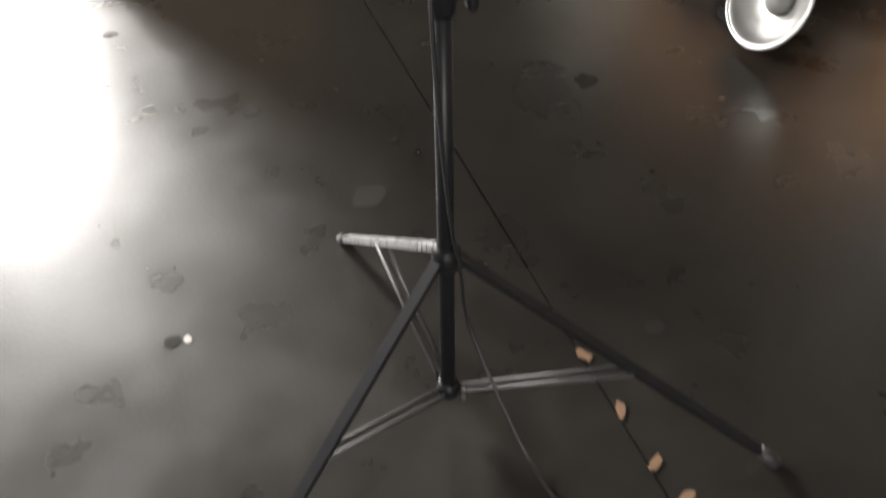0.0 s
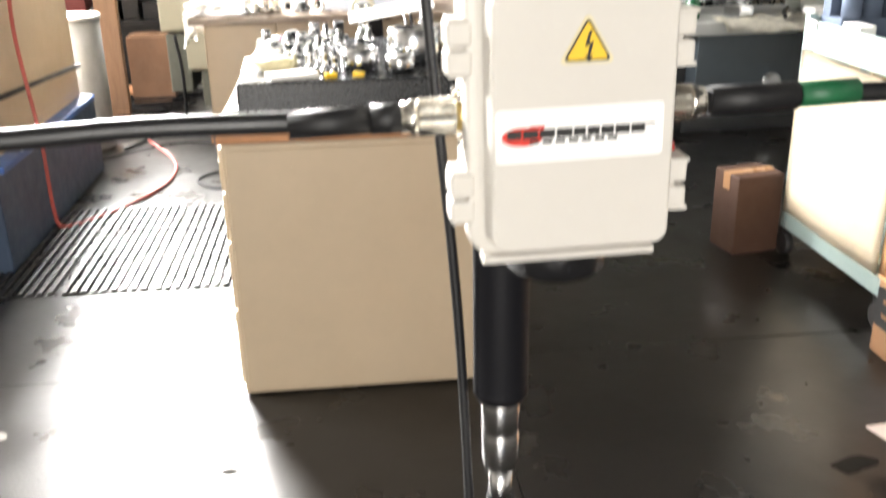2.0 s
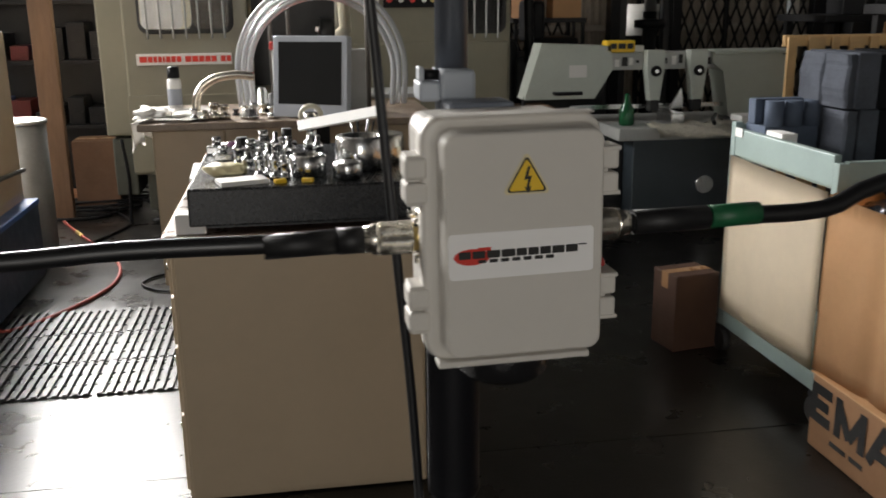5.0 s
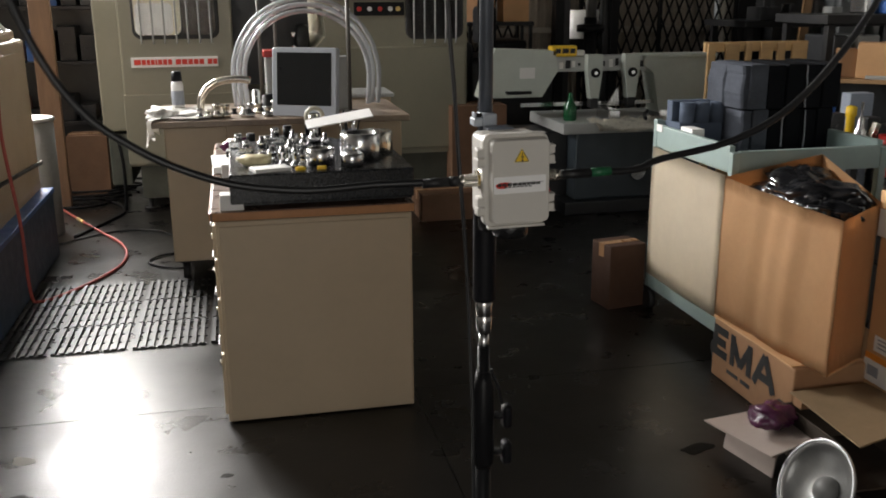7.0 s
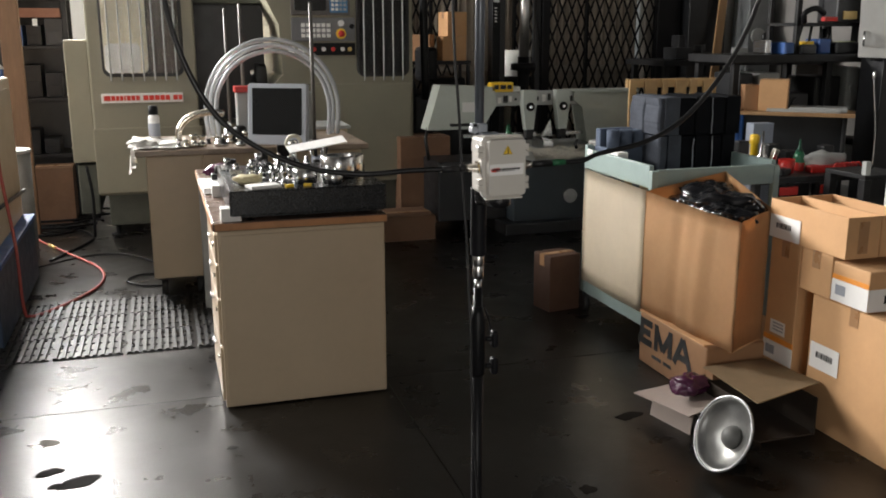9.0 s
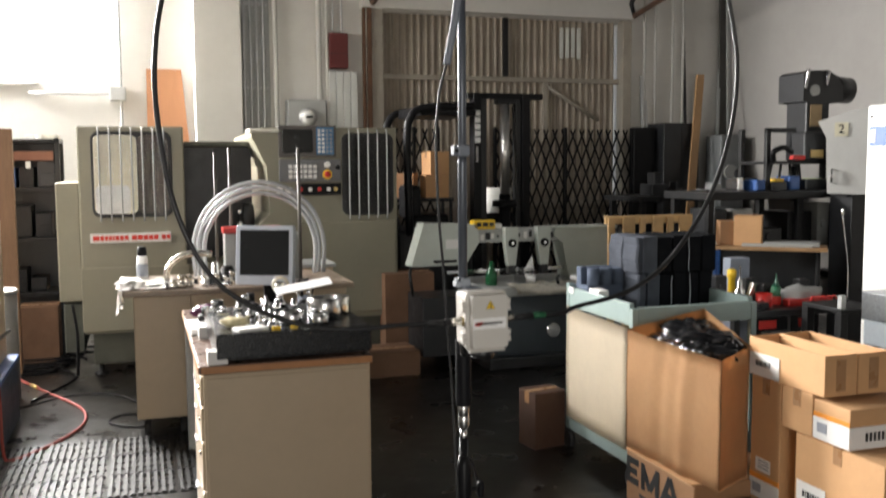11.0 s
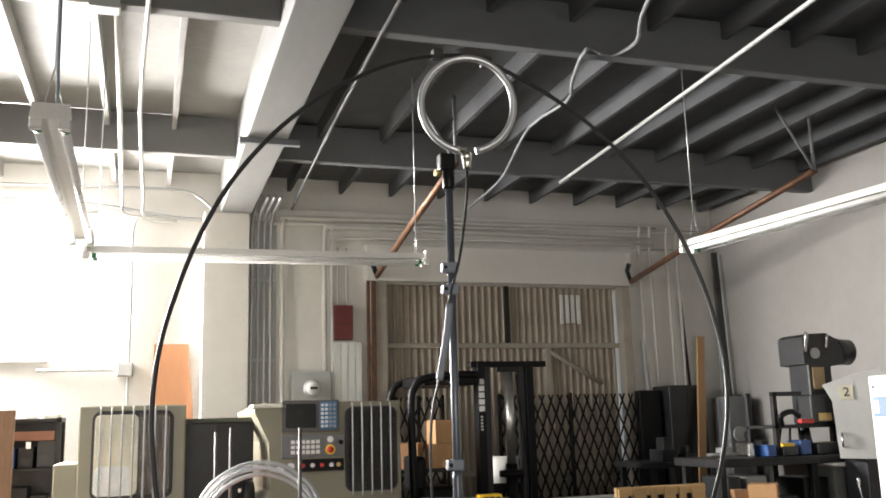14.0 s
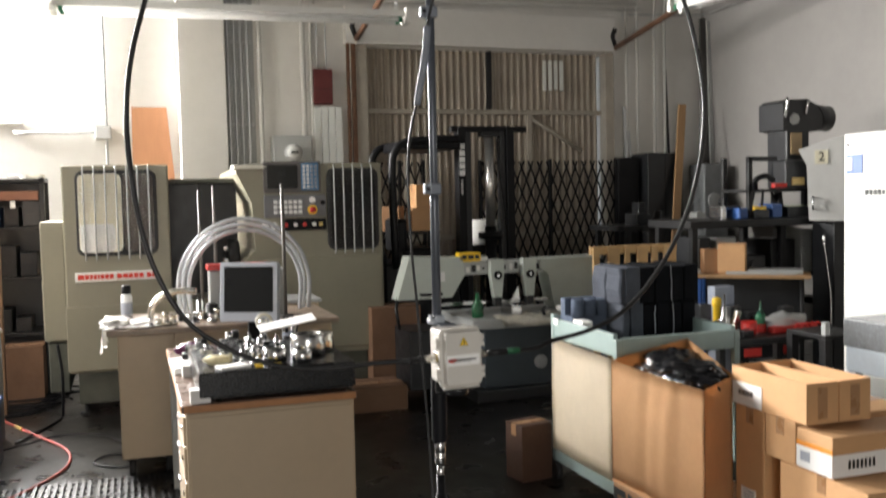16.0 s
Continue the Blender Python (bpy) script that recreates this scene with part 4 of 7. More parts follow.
for x, y in ((-0.44, 2.06), (0.2, 2.4), (-0.44, 2.7), (0.2, 2.75)):
    part("block", B(x, x + 0.085, y, y + 0.07, 0.8465, 0.905 if x < 0 else 0.862, bev=0.003), PAPER if x < 0 else DARKSTEEL, plate, "pale block under the plate" if x < 0 else "")

# machined parts lying on the plate
ZP = 0.979
rng = random.Random(5)


def turned(name, x, y, prof, mt, label, z=ZP, cat="machined part", axis=(0, 0, 1)):
    return solid(name, rev(N(), prof, (x, y, z), axis, n=32), mt, label, cat, group="machined parts on the granite plate")


turned("steel_ring", -0.055, 2.2, [(0.05, 0), (0.055, 0.004), (0.055, 0.062), (0.05, 0.066), (0.04, 0.066), (0.038, 0.05), (0.036, 0.05)], STEEL, "bright turned steel ring on the granite plate")
turned("steel_drum", 0.115, 2.3, [(0.078, 0), (0.082, 0.004), (0.082, 0.1), (0.078, 0.105), (0.06, 0.105), (0.058, 0.09)], STEEL, "large bright steel drum on the granite plate")
turned("steel_disc", 0.19, 2.42, [(0.07, 0), (0.073, 0.003), (0.073, 0.09), (0.07, 0.093)], NICKEL, "bright turned steel cylinder behind the drum")
turned("steel_drum", 0.06, 2.14, [(0.04, 0), (0.044, 0.003), (0.044, 0.045), (0.04, 0.05)], STEEL, "short bright steel cylinder on the plate")
for x, y, h, r in ((-0.155, 2.17, 0.085, 0.011), (-0.17, 2.22, 0.1, 0.014), (-0.128, 2.16, 0.072, 0.01), (-0.2, 2.2, 0.08, 0.012), (-0.11, 2.28, 0.11, 0.014), (-0.235, 2.26, 0.07, 0.016), (-0.15, 2.34, 0.12, 0.012), (-0.27, 2.4, 0.09, 0.015), (-0.02, 2.36, 0.1, 0.013)):
    turned("steel_stud", x, y, [(r * 1.5, 0), (r * 1.5, h * 0.15), (r, h * 0.18), (r, h * 0.55), (r * 1.25, h * 0.58), (r * 1.25, h * 0.75), (r * 0.6, h * 0.8), (r * 0.6, h)], STEEL, "upright turned steel fitting on the plate")
for x, y, a in ((-0.14, 2.1, 0.3), (-0.06, 2.1, -0.2), (-0.19, 2.12, 1.0)):
    solid("brass_tag", bx(N(), -0.017, 0.017, -0.011, 0.011, 0, 0.012, bev=0.002, m=Matrix.Translation((x, y, ZP)) @ Matrix.Rotation(a, 4, "Z")), YELLOW, "small yellow tagged block on the plate", "machined part", group="machined parts on the granite plate")
solid("paper_bag", blob(N(), (-0.3, 2.25, ZP + 0.02), 0.06, (1.1, 0.8, 0.38), 0.35, seed=2.0), M("yellowish_bag", (0.62, 0.55, 0.33), 0.35, var=0.15, scale=30, bump=0.5), "crumpled yellowish plastic bag on the plate", "bag")
solid("white_sheet", bx(N(), -0.14, 0.14, -0.05, 0.05, 0, 0.006, bev=0.001, m=Matrix.Translation((0.06, 2.56, ZP + 0.125)) @ Matrix.Rotation(radians(-9), 4, "Y") @ Matrix.Rotation(radians(12), 4, "X")), PAPER, "white paper sheet tilted on the steel parts", "paper")
solid("notepad", bx(N(), -0.07, 0.07, -0.04, 0.04, 0, 0.014, bev=0.002, m=Matrix.Translation((-0.25, 2.12, ZP)) @ Matrix.Rotation(0.3, 4, "Z")), PAPER, "small white paper sheets on the plate", "paper")
solid("paper_pad", bx(N(), -0.05, 0.05, -0.17, 0.17, 0, 0.03, bev=0.003, m=Matrix.Translation((-0.432, 2.98, 0.847)) @ Matrix.Rotation(0.05, 4, "Z")), PAPER, "white paper stack on the desk beside the plate", "paper")
# a small valve with a hand wheel
vl = thing("valve", "small steel valve with pale hand wheel", "valve", (-0.03, 2.75, ZP))
part("body", rev(N(), [(0.03, 0), (0.03, 0.03), (0.018, 0.035), (0.018, 0.09), (0.026, 0.095), (0.026, 0.13)], (-0.03, 2.75, ZP), n=20), STEEL, vl)
bm = N()
tube(bm, [(-0.03 + 0.036 * math.cos(radians(a)), 2.72, ZP + 0.12 + 0.036 * math.sin(radians(a))) for a in range(0, 361, 20)], 0.009, n=8, sharp=True)
part("hand_wheel", bm, M("ivory_plastic", (0.62, 0.58, 0.46), 0.45), vl)
for x, y, s in ((-0.24, 2.62, 0.035), (-0.13, 2.58, 0.04), (-0.33, 2.55, 0.03), (-0.36, 2.7, 0.035), (-0.2, 2.78, 0.04)):
    bm = N()
    bx(bm, x - s, x + s, y - s * 0.7, y + s * 0.7, ZP, ZP + s * 0.8, bev=0.004)
    cyl(bm, (x, y, ZP + s * 0.8), (x, y, ZP + s * 1.7), s * 0.45, n=16)
    solid("machined_block", bm, STEEL, "bright machined steel block with a boss", "machined part", group="machined parts on the granite plate")
for x, y, h in ((-0.38, 3.1, 0.1), (-0.3, 3.2, 0.12), (-0.2, 3.15, 0.08), (-0.12, 3.28, 0.14), (-0.02, 3.12, 0.1), (0.16, 3.2, 0.1)):
    bm = N()
    bx(bm, x - 0.04, x + 0.04, y - 0.04, y + 0.04, 0.847, 0.847 + h * 0.6, bev=0.006)
    cyl(bm, (x, y, 0.847 + h * 0.6), (x, y, 0.847 + h), 0.022, n=14)
    solid("dark_fixture", bm, DARKSTEEL, "dark steel clamping fixture on the desk", "tool", group="fixtures on the desk")
solid("purple_rag", blob(N(), (-0.36, 3.36, 0.885), 0.07, (1.2, 0.8, 0.55), 0.4, seed=5.0), PURPLE, "crumpled purple plastic on the desk", "bag")
solid("brass_fitting", rev(N(), [(0.035, 0), (0.038, 0.01), (0.03, 0.05), (0.012, 0.055)], (-0.36, 3.5, 0.847), n=20), BRASS, "brass cap standing on the desk", "machined part")
tj = thing("tool_jar", "grey jar holding pens and small tools", "jar", (0.2, 3.35, 0.846))
part("jar", rev(N(), [(0.04, 0), (0.045, 0.005), (0.045, 0.1), (0.04, 0.1), (0.038, 0.02)], (0.2, 3.35, 0.847), n=18), CLAMP, tj)
for i in range(6):
    a = i * 1.05
    part("tool", T([(0.2 + 0.02 * math.cos(a), 3.35 + 0.02 * math.sin(a), 0.86), (0.2 + 0.05 * math.cos(a), 3.35 + 0.05 * math.sin(a), 1.0 + 0.02 * (i % 3))], 0.005, n=6, sharp=True), STEEL if i % 2 else BLACK, tj)

# flat monitor on its stand
mon = thing("monitor", "silver flat monitor with a dark switched-off screen", "monitor", (0.03, 3.55, 0.846))
MM = Matrix.Translation((-0.005, 3.52, 1.175)) @ Matrix.Rotation(radians(-27), 4, "Z") @ Matrix.Rotation(radians(-6), 4, "X")


def on_mon(bm):
    bmesh.ops.transform(bm, matrix=MM, verts=bm.verts)
    return bm


part("housing", on_mon(rplate(N(), 0, 0, 0.355, 0.352, 0.012, -0.012, 0.03, bev=0.004)), SILVERPLASTIC, mon)
part("back_shell", on_mon(rplate(N(), 0, 0, 0.31, 0.3, 0.03, 0.03, 0.07, bev=0.0)), BLACK, mon)
part("screen", on_mon(B(-0.15, 0.15, -0.0135, -0.011, -0.118, 0.15)), SCREEN, mon, "dark glossy screen")
part("neck", B(-0.01, 0.07, 3.56, 3.6, 0.86, 1.12, bev=0.006), BLACK, mon)
part("foot", rplate(N(), 0, 0, 0.24, 0.2, 0.05, 0, 0.015, m=Matrix.Translation((0.03, 3.58, 0.8625)) @ Matrix.Rotation(radians(-90), 4, "X")), BLACK, mon)


# ---- rolling bench behind ----
rb = thing("rolling_bench", "cream steel bench on casters with pale worktop", "bench", (-0.1, 4.3, 0))
part("worktop", B(-0.82, 0.62, 3.92, 4.78, 0.905, 0.94, bev=0.006), M("worn_worktop", (0.26, 0.2, 0.15), 0.4, var=0.25, scale=9), rb)
part("pedestal", B(-0.76, -0.42, 3.98, 4.7, 0.125, 0.9, bev=0.008), CREAM, rb)
part("pedestal", B(0.24, 0.58, 3.98, 4.7, 0.125, 0.9, bev=0.008), CREAM, rb)
part("apron", B(-0.42, 0.24, 4.0, 4.03, 0.78, 0.9, bev=0.004), CREAM, rb)
for x in (-0.7, -0.48, 0.3, 0.52):
    for y in (4.08, 4.6):
        cs = part("caster", B(x - 0.03, x + 0.03, y - 0.03, y + 0.03, 0.1, 0.126, bev=0.003), DARKSTEEL, rb)
        part("wheel", C((x - 0.02, y, 0.05), (x + 0.02, y, 0.05), 0.05, n=18), RUBBER, cs)
# towel draped over the end
bm = N()
g = [[None] * 12 for _ in range(16)]
for i in range(16):
    for j in range(12):
        u, v = i / 15, j / 11
        x = -0.845 + 0.34 * max(0, u - 0.28) / 0.72
        z = 0.955 + 0.012 * noise.noise(Vector((i * 0.5, j * 0.5, 2)))
        if u < 0.28:
            z = 0.95 - (0.28 - u) * 0.5 - 0.02 * math.sin(j * 1.4)
            x -= 0.02 * math.sin(j * 1.1) * (0.28 - u) * 4
        g[i][j] = bm.verts.new((x, 3.95 + 0.6 * v + 0.02 * math.sin(i), z))
for i in range(15):
    for j in range(11):
        bm.faces.new((g[i][j], g[i + 1][j], g[i + 1][j + 1], g[i][j + 1])).smooth = True
bmesh.ops.solidify(bm, geom=bm.faces[:], thickness=0.012)
blob(bm, (-0.77, 4.16, 0.965), 0.1, (0.85, 1.5, 0.38), 0.45, sub=4, seed=3.3)
blob(bm, (-0.6, 4.1, 0.958), 0.07, (1.2, 1.0, 0.3), 0.5, sub=3, seed=7.1)
solid("white_towel", bm, CLOTH, "white shop towel draped over the bench end", "towel")
sc = thing("spray_bottle", "white and dark bottle with black cap on the bench", "bottle", (-0.7, 4.5, 0.942))
part("bottle", rev(N(), [(0.03, 0), (0.036, 0.006), (0.036, 0.15), (0.028, 0.17)], (-0.7, 4.5, 0.942), n=20), PAPER, sc)
part("cap", rev(N(), [(0.03, 0.17), (0.032, 0.175), (0.03, 0.225), (0.02, 0.23)], (-0.7, 4.5, 0.942), n=18), BLACK, sc)
part("label", rev(N(), [(0.0372, 0.03), (0.0374, 0.035), (0.0374, 0.11), (0.0372, 0.115)], (-0.7, 4.5, 0.942), n=20), GREYPRINT, sc)
# stainless pipe arch and fittings
solid("pipe_arch", T([(-0.56, 4.1, 0.95), (-0.545, 4.1, 1.06), (-0.47, 4.1, 1.13), (-0.36, 4.11, 1.15), (-0.27, 4.12, 1.14)], 0.022, n=12), NICKEL, "bent bright metal pipe on the bench", "pipe")
for x, y, r, h, mt in ((-0.52, 4.1, 0.05, 0.03, STEEL), (-0.3, 4.05, 0.045, 0.05, STEEL), (-0.17, 4.2, 0.05, 0.11, DARKSTEEL), (-0.08, 4.15, 0.035, 0.1, STEEL), (-0.6, 4.3, 0.06, 0.02, PAPER), (-0.02, 4.2, 0.05, 0.16, DARKSTEEL), (-0.24, 4.3, 0.03, 0.13, STEEL)):
    solid("bench_part", rev(N(), [(r, 0), (r, h * 0.4), (r * 0.8, h * 0.45), (r * 0.8, h * 0.9), (r * 0.5, h)], (x, y, 0.942), n=20), mt, "turned metal part on the rolling bench", "machined part", group="parts on the rolling bench")
solid("red_box_tool", bx(N(), -0.19, 0.2, 4.2, 4.36, 1.262, 1.3, bev=0.006), REDPLASTIC, "red lid of a tool set on the bench", "tool box", at=(-0.13, 4.3, 0.942))
solid("bench_vise", bx(bx(bx(N(), -0.18, -0.1, 4.22, 4.34, 0.942, 1.26, bev=0.01), -0.2, -0.07, 4.2, 4.36, 0.942, 0.97, bev=0.006), -0.09, 0.32, 4.24, 4.34, 0.942, 1.258, bev=0.01), GREYPAINT, "grey upright fixture standing on the bench", "tool")
rr = random.Random(31)
for k in range(11):
    x, y, r, h = -0.56 + 0.047 * k, 4.0 + rr.uniform(0, 0.2), rr.uniform(0.018, 0.034), rr.uniform(0.03, 0.11)
    solid("bench_fitting", rev(N(), [(r, 0), (r, h * 0.35), (r * 0.6, h * 0.4), (r * 0.6, h * 0.7), (r * 0.85, h * 0.75), (r * 0.85, h)], (x, y, 0.942), n=16), rr.choice([STEEL, NICKEL, STEEL, DARKSTEEL]), "small bright pipe fitting on the rolling bench", "machined part", group="fittings on the rolling bench")
# arch of clear plastic hose
DULLROD = M("dull_grey_steel", (0.13, 0.12, 0.11), 0.55, 0.4, var=0.15)
hs = thing("clear_hose_coil", "coil of clear plastic hose standing as an arch", "hose", (0.08, 4.5, 0.942))
for k in range(3):
    r = 0.378 + 0.033 * k
    yy = 4.42 + 0.03 * ((k * 2) % 3)
    pts = [(0.08 - r * math.cos(radians(a)), yy + 0.01 * math.sin(a), 1.14 + (r + 0.005 * k) * math.sin(radians(a))) for a in range(0, 181, 15)]
    pts = [(0.08 - r + 0.01, yy, 0.955)] + pts + [(0.08 + r - 0.01, yy, 0.955)]
    part("hose_turn", T(pts, 0.0155, n=10, k=3), CLEARHOSE, hs)
for x, y, z in ((-0.09, 4.72, 1.83), (-0.19, 4.74, 1.8), (0.29, 4.05, 1.82)):
    bm = C((x, y, 0.942), (x, y, z), 0.012, n=10)
    cyl(bm, (x, y, 0.942), (x, y, 0.962), 0.05, n=18)
    solid("steel_rod", bm, DULLROD, "upright dull steel rod on a round foot", "rod", group="rods on the rolling bench")
sh = thing("low_shelf", "low cream cabinet behind the rolling bench", "cabinet", (0.45, 4.95, 0))
part("body", B(0.2, 0.66, 4.82, 5.2, 0, 0.95, bev=0.008), CREAM, sh)
part("top", B(0.18, 0.68, 4.8, 5.22, 0.95, 0.975, bev=0.005), GREYPAINT, sh)


# ---- CNC lathe ----
lt = thing("cnc_lathe", "olive-cream CNC lathe with barred windows and control panel", "lathe", (0.1, 6.6, 0))
YL = 5.88


def pane_frame(parent, cx, cz, w, h, y, bars):
    fr = part("window", rplate(N(), cx, cz, w, h, 0.07, y - 0.012, y + 0.02, bev=0.006), RUBBER, parent, "rounded machine window with guard bars")
    if bars > 5:
        # two pale sheets stand in for the bright reflection in the pane
        part("inner_shutter", rplate(N(), cx - 0.125, cz, w * 0.53, h - 0.06, 0.05, y - 0.0148, y - 0.0125), M("pale_pane_reflection", (0.82, 0.78, 0.64), 0.4, var=0.2, scale=2.5), fr)
        part("inner_cover", rplate(N(), cx - 0.15, cz - 0.2, w * 0.43, h * 0.33, 0.04, y - 0.0151, y - 0.0149), M("white_lower_reflection", (0.93, 0.94, 0.95), 0.35, var=0.12), fr)
        # dark brown sheet stands in for the shaded interior
        part("inner_dark", rplate(N(), cx + 0.165, cz, w * 0.38, h - 0.06, 0.05, y - 0.0146, y - 0.0125), M("shaded_brown_inside", (0.1, 0.078, 0.064), 0.6, var=0.3, scale=4), fr)
    part("pane", rplate(N(), cx, cz, w - 0.05, h - 0.05, 0.055, y - 0.0185, y - 0.0152), WINDOWGLASS, fr)
    for i in range(bars):
        x = cx - w / 2 + w * (i + 0.75) / (bars + 0.5)
        part("guard_bar", T([(x, y - 0.01, cz + h / 2 + 0.03), (x, y - 0.03, cz + h / 2), (x, y - 0.03, cz - h / 2), (x, y - 0.01, cz - h / 2 - 0.03)], 0.006, n=6, sharp=True), GREYPAINT, fr)
    return fr


door_l = part("sliding_door", B(-1.165, -0.35, YL, YL + 0.5, 0.36, 2.03, bev=0.015), OLIVE, lt)
pane_frame(door_l, -0.755, 1.645, 0.62, 0.69, YL, 7)
part("cowl_behind_door", B(-1.15, -0.36, YL + 0.5, 7.4, 0.36, 1.98, bev=0.02), OLIVE, lt)
part("lower_panel", B(-1.17, -0.33, YL - 0.012, YL + 0.02, 0.38, 0.9, bev=0.006), OLIVE, lt)
part("skirt", B(-1.1, 1.42, YL + 0.06, 7.4, 0.1, 0.38, bev=0.01), OLIVEDARK, lt)
for x in (-1.05, 1.3):
    for y in (6.05, 7.25):
        part("levelling_foot", rev(N(), [(0.06, 0), (0.06, 0.02), (0.02, 0.025), (0.02, 0.12)], (x, y, 0), n=14), DARKSTEEL, lt)
cab = part("electric_cabinet", B(-1.345, -1.165, 5.98, 6.9, 0.62, 1.585, bev=0.012), OLIVE, lt)
part("cabinet_base", B(-1.32, -1.17, 6.0, 6.85, 0.2, 0.6, bev=0.01), OLIVEDARK, lt)
for k in range(9):
    part("vent_slat", B(-1.352, -1.344, 6.05, 6.8, 0.72 + k * 0.07, 0.75 + k * 0.07, bev=0.003), OLIVE, cab)
part("cable_drop", T([(-1.25, 5.95, 0.6), (-1.22, 5.92, 0.35), (-1.23, 5.93, 0.02)], 0.012, n=8), BLACK, lt)
# back of the recess in dark paint that carries the cavity's shade
part("work_area", B(-0.35, 0.26, 6.5, 6.6, 0.5, 1.91), DARKPAINT, lt, "shaded work area")
part("roof_strip", B(-0.36, 0.28, 6.3, 6.6, 1.88, 1.92, bev=0.005), OLIVEDARK, lt)
part("bed_cover", B(-0.35, 0.3, 5.98, 6.5, 0.38, 0.9, bev=0.01), OLIVE, lt)
ch = part("chuck", rev(N(), [(0.05, 0), (0.14, 0.01), (0.145, 0.02), (0.145, 0.1), (0.1, 0.105), (0.05, 0.12)], (0.24, 6.2, 1.24), (-1, 0, 0), n=28), DARKSTEEL, lt, "dark steel chuck")
for k in range(3):
    a = radians(90 + 120 * k)
    part("jaw", B(0.1, 0.15, 6.2 + 0.07 * math.cos(a) - 0.02, 6.2 + 0.07 * math.cos(a) + 0.02, 1.24 + 0.07 * math.sin(a) - 0.02, 1.24 + 0.07 * math.sin(a) + 0.02, bev=0.004), STEEL, ch)
bm = N()
prism_y(bm, [(0.24, 0.38), (1.45, 0.38), (1.45, 2.03), (0.3, 2.03), (0.2, 1.98), (0.2, 1.95), (0.32, 1.7), (0.34, 1.3), (0.24, 1.2)], YL, 7.4)
head_ = part("headstock_cowl", bm, OLIVE, lt)
part("top_lip", B(0.18, 0.46, YL - 0.02, YL + 0.3, 1.985, 2.02, bev=0.008), M("pale_enamel", (0.62, 0.6, 0.52), 0.4), lt)
part("belt_panel", B(0.3, 1.44, YL - 0.012, YL + 0.01, 0.42, 1.22, bev=0.01), OLIVE, lt)
pane_frame(head_, 1.19, 1.63, 0.46, 0.71, YL, 5)
cp = part("control_panel", B(0.42, 0.91, YL - 0.02, YL + 0.01, 1.78, 2.045, bev=0.006), M("panel_grey_brown", (0.1, 0.09, 0.085), 0.4), lt, "dark control panel with screen and keys")
part("crt_screen", rplate(N(), 0.58, 1.915, 0.26, 0.2, 0.02, YL - 0.026, YL - 0.019, bev=0.003), SCREEN, cp)
kb = part("keypad", B(0.74, 0.89, YL - 0.025, YL - 0.019, 1.8, 2.03, bev=0.002), M("keypad_blue", (0.05, 0.17, 0.33), 0.45), cp)
for i in range(4):
    for j in range(6):
        part("key", B(0.752 + i * 0.034, 0.776 + i * 0.034, YL - 0.031, YL - 0.024, 1.815 + j * 0.035, 1.838 + j * 0.035, bev=0.002, seg=1), PAPER if i < 2 else GREYPRINT, kb)
cp2 = part("switch_panel", B(0.42, 0.95, YL - 0.018, YL + 0.01, 1.57, 1.76, bev=0.006), M("panel_grey", (0.16, 0.16, 0.165), 0.45), lt)
for i in range(6):
    for j in range(3):
        part("key", B(0.5 + i * 0.042, 0.532 + i * 0.042, YL - 0.026, YL - 0.017, 1.6 + j * 0.042, 1.63 + j * 0.042, bev=0.002, seg=1), PAPER, cp2)
part("estop_collar", C((0.83, YL - 0.03, 1.63), (0.83, YL - 0.017, 1.63), 0.042, n=20), YELLOW, cp2)
part("estop_button", rev(N(), [(0.02, 0), (0.028, 0.01), (0.026, 0.028), (0.01, 0.034)], (0.83, YL - 0.03, 1.63), (0, -1, 0), n=20), REDPLASTIC, cp2, "red emergency stop button")
part("dial", C((0.83, YL - 0.035, 1.715), (0.83, YL - 0.017, 1.715), 0.026, n=18), PAPER, cp2)
part("dial", C((0.92, YL - 0.035, 1.69), (0.92, YL - 0.017, 1.69), 0.02, n=18), BLACK, cp2)
cp3 = part("lower_switch_panel", B(0.56, 0.95, YL - 0.018, YL + 0.01, 1.455, 1.555, bev=0.006), BLACK, lt)
for x, mt in ((0.6, REDPLASTIC), (0.68, PAPER), (0.76, REDPLASTIC), (0.84, PAPER), (0.9, BRASS)):
    part("push_button", C((x, YL - 0.03, 1.505), (x, YL - 0.017, 1.505), 0.018, n=14), mt, cp3)
for x in (0.42, 0.5):
    part("gauge", C((x, YL - 0.018, 1.5), (x, YL + 0.002, 1.5), 0.03, n=18), PAPER, lt)
sg = part("name_plate", B(-1.09, -0.47, YL - 0.016, YL - 0.0005, 1.098, 1.172, bev=0.003), PAPER, lt, "white plate with a red mark")
u = -1.07
for w in (0.055, 0.035, 0.03, 0.03, 0.02, 0.035, 0.035, 0.035, 0.0, 0.045, 0.045, 0.04, 0.04, 0.04, 0.0, 0.04, 0.035):
    if w:
        part("mark_bar", B(u, u + w - 0.006, YL - 0.0185, YL - 0.015, 1.117, 1.155), RED, sg)
    u += w if w else 0.02

# ---- against the far wall ----
ply = thing("plywood_board", "orange plywood board leaning on the wall", "board", (-0.4, 8.0, 0))
bm = N()
loft(bm, [[(-0.64, 8.08, 0), (-0.04, 8.08, 0), (-0.04, 8.1, 0), (-0.64, 8.1, 0)], [(-0.6, 8.34, 2.74), (-0.245, 8.34, 2.74), (-0.245, 8.36, 2.74), (-0.6, 8.36, 2.74)]])
part("sheet", bm, PLY, ply)
mt_ = thing("electric_meter", "grey electric meter cabinet with round glass meter", "meter", (1.07, 8.35, 2.1), kind="structure")
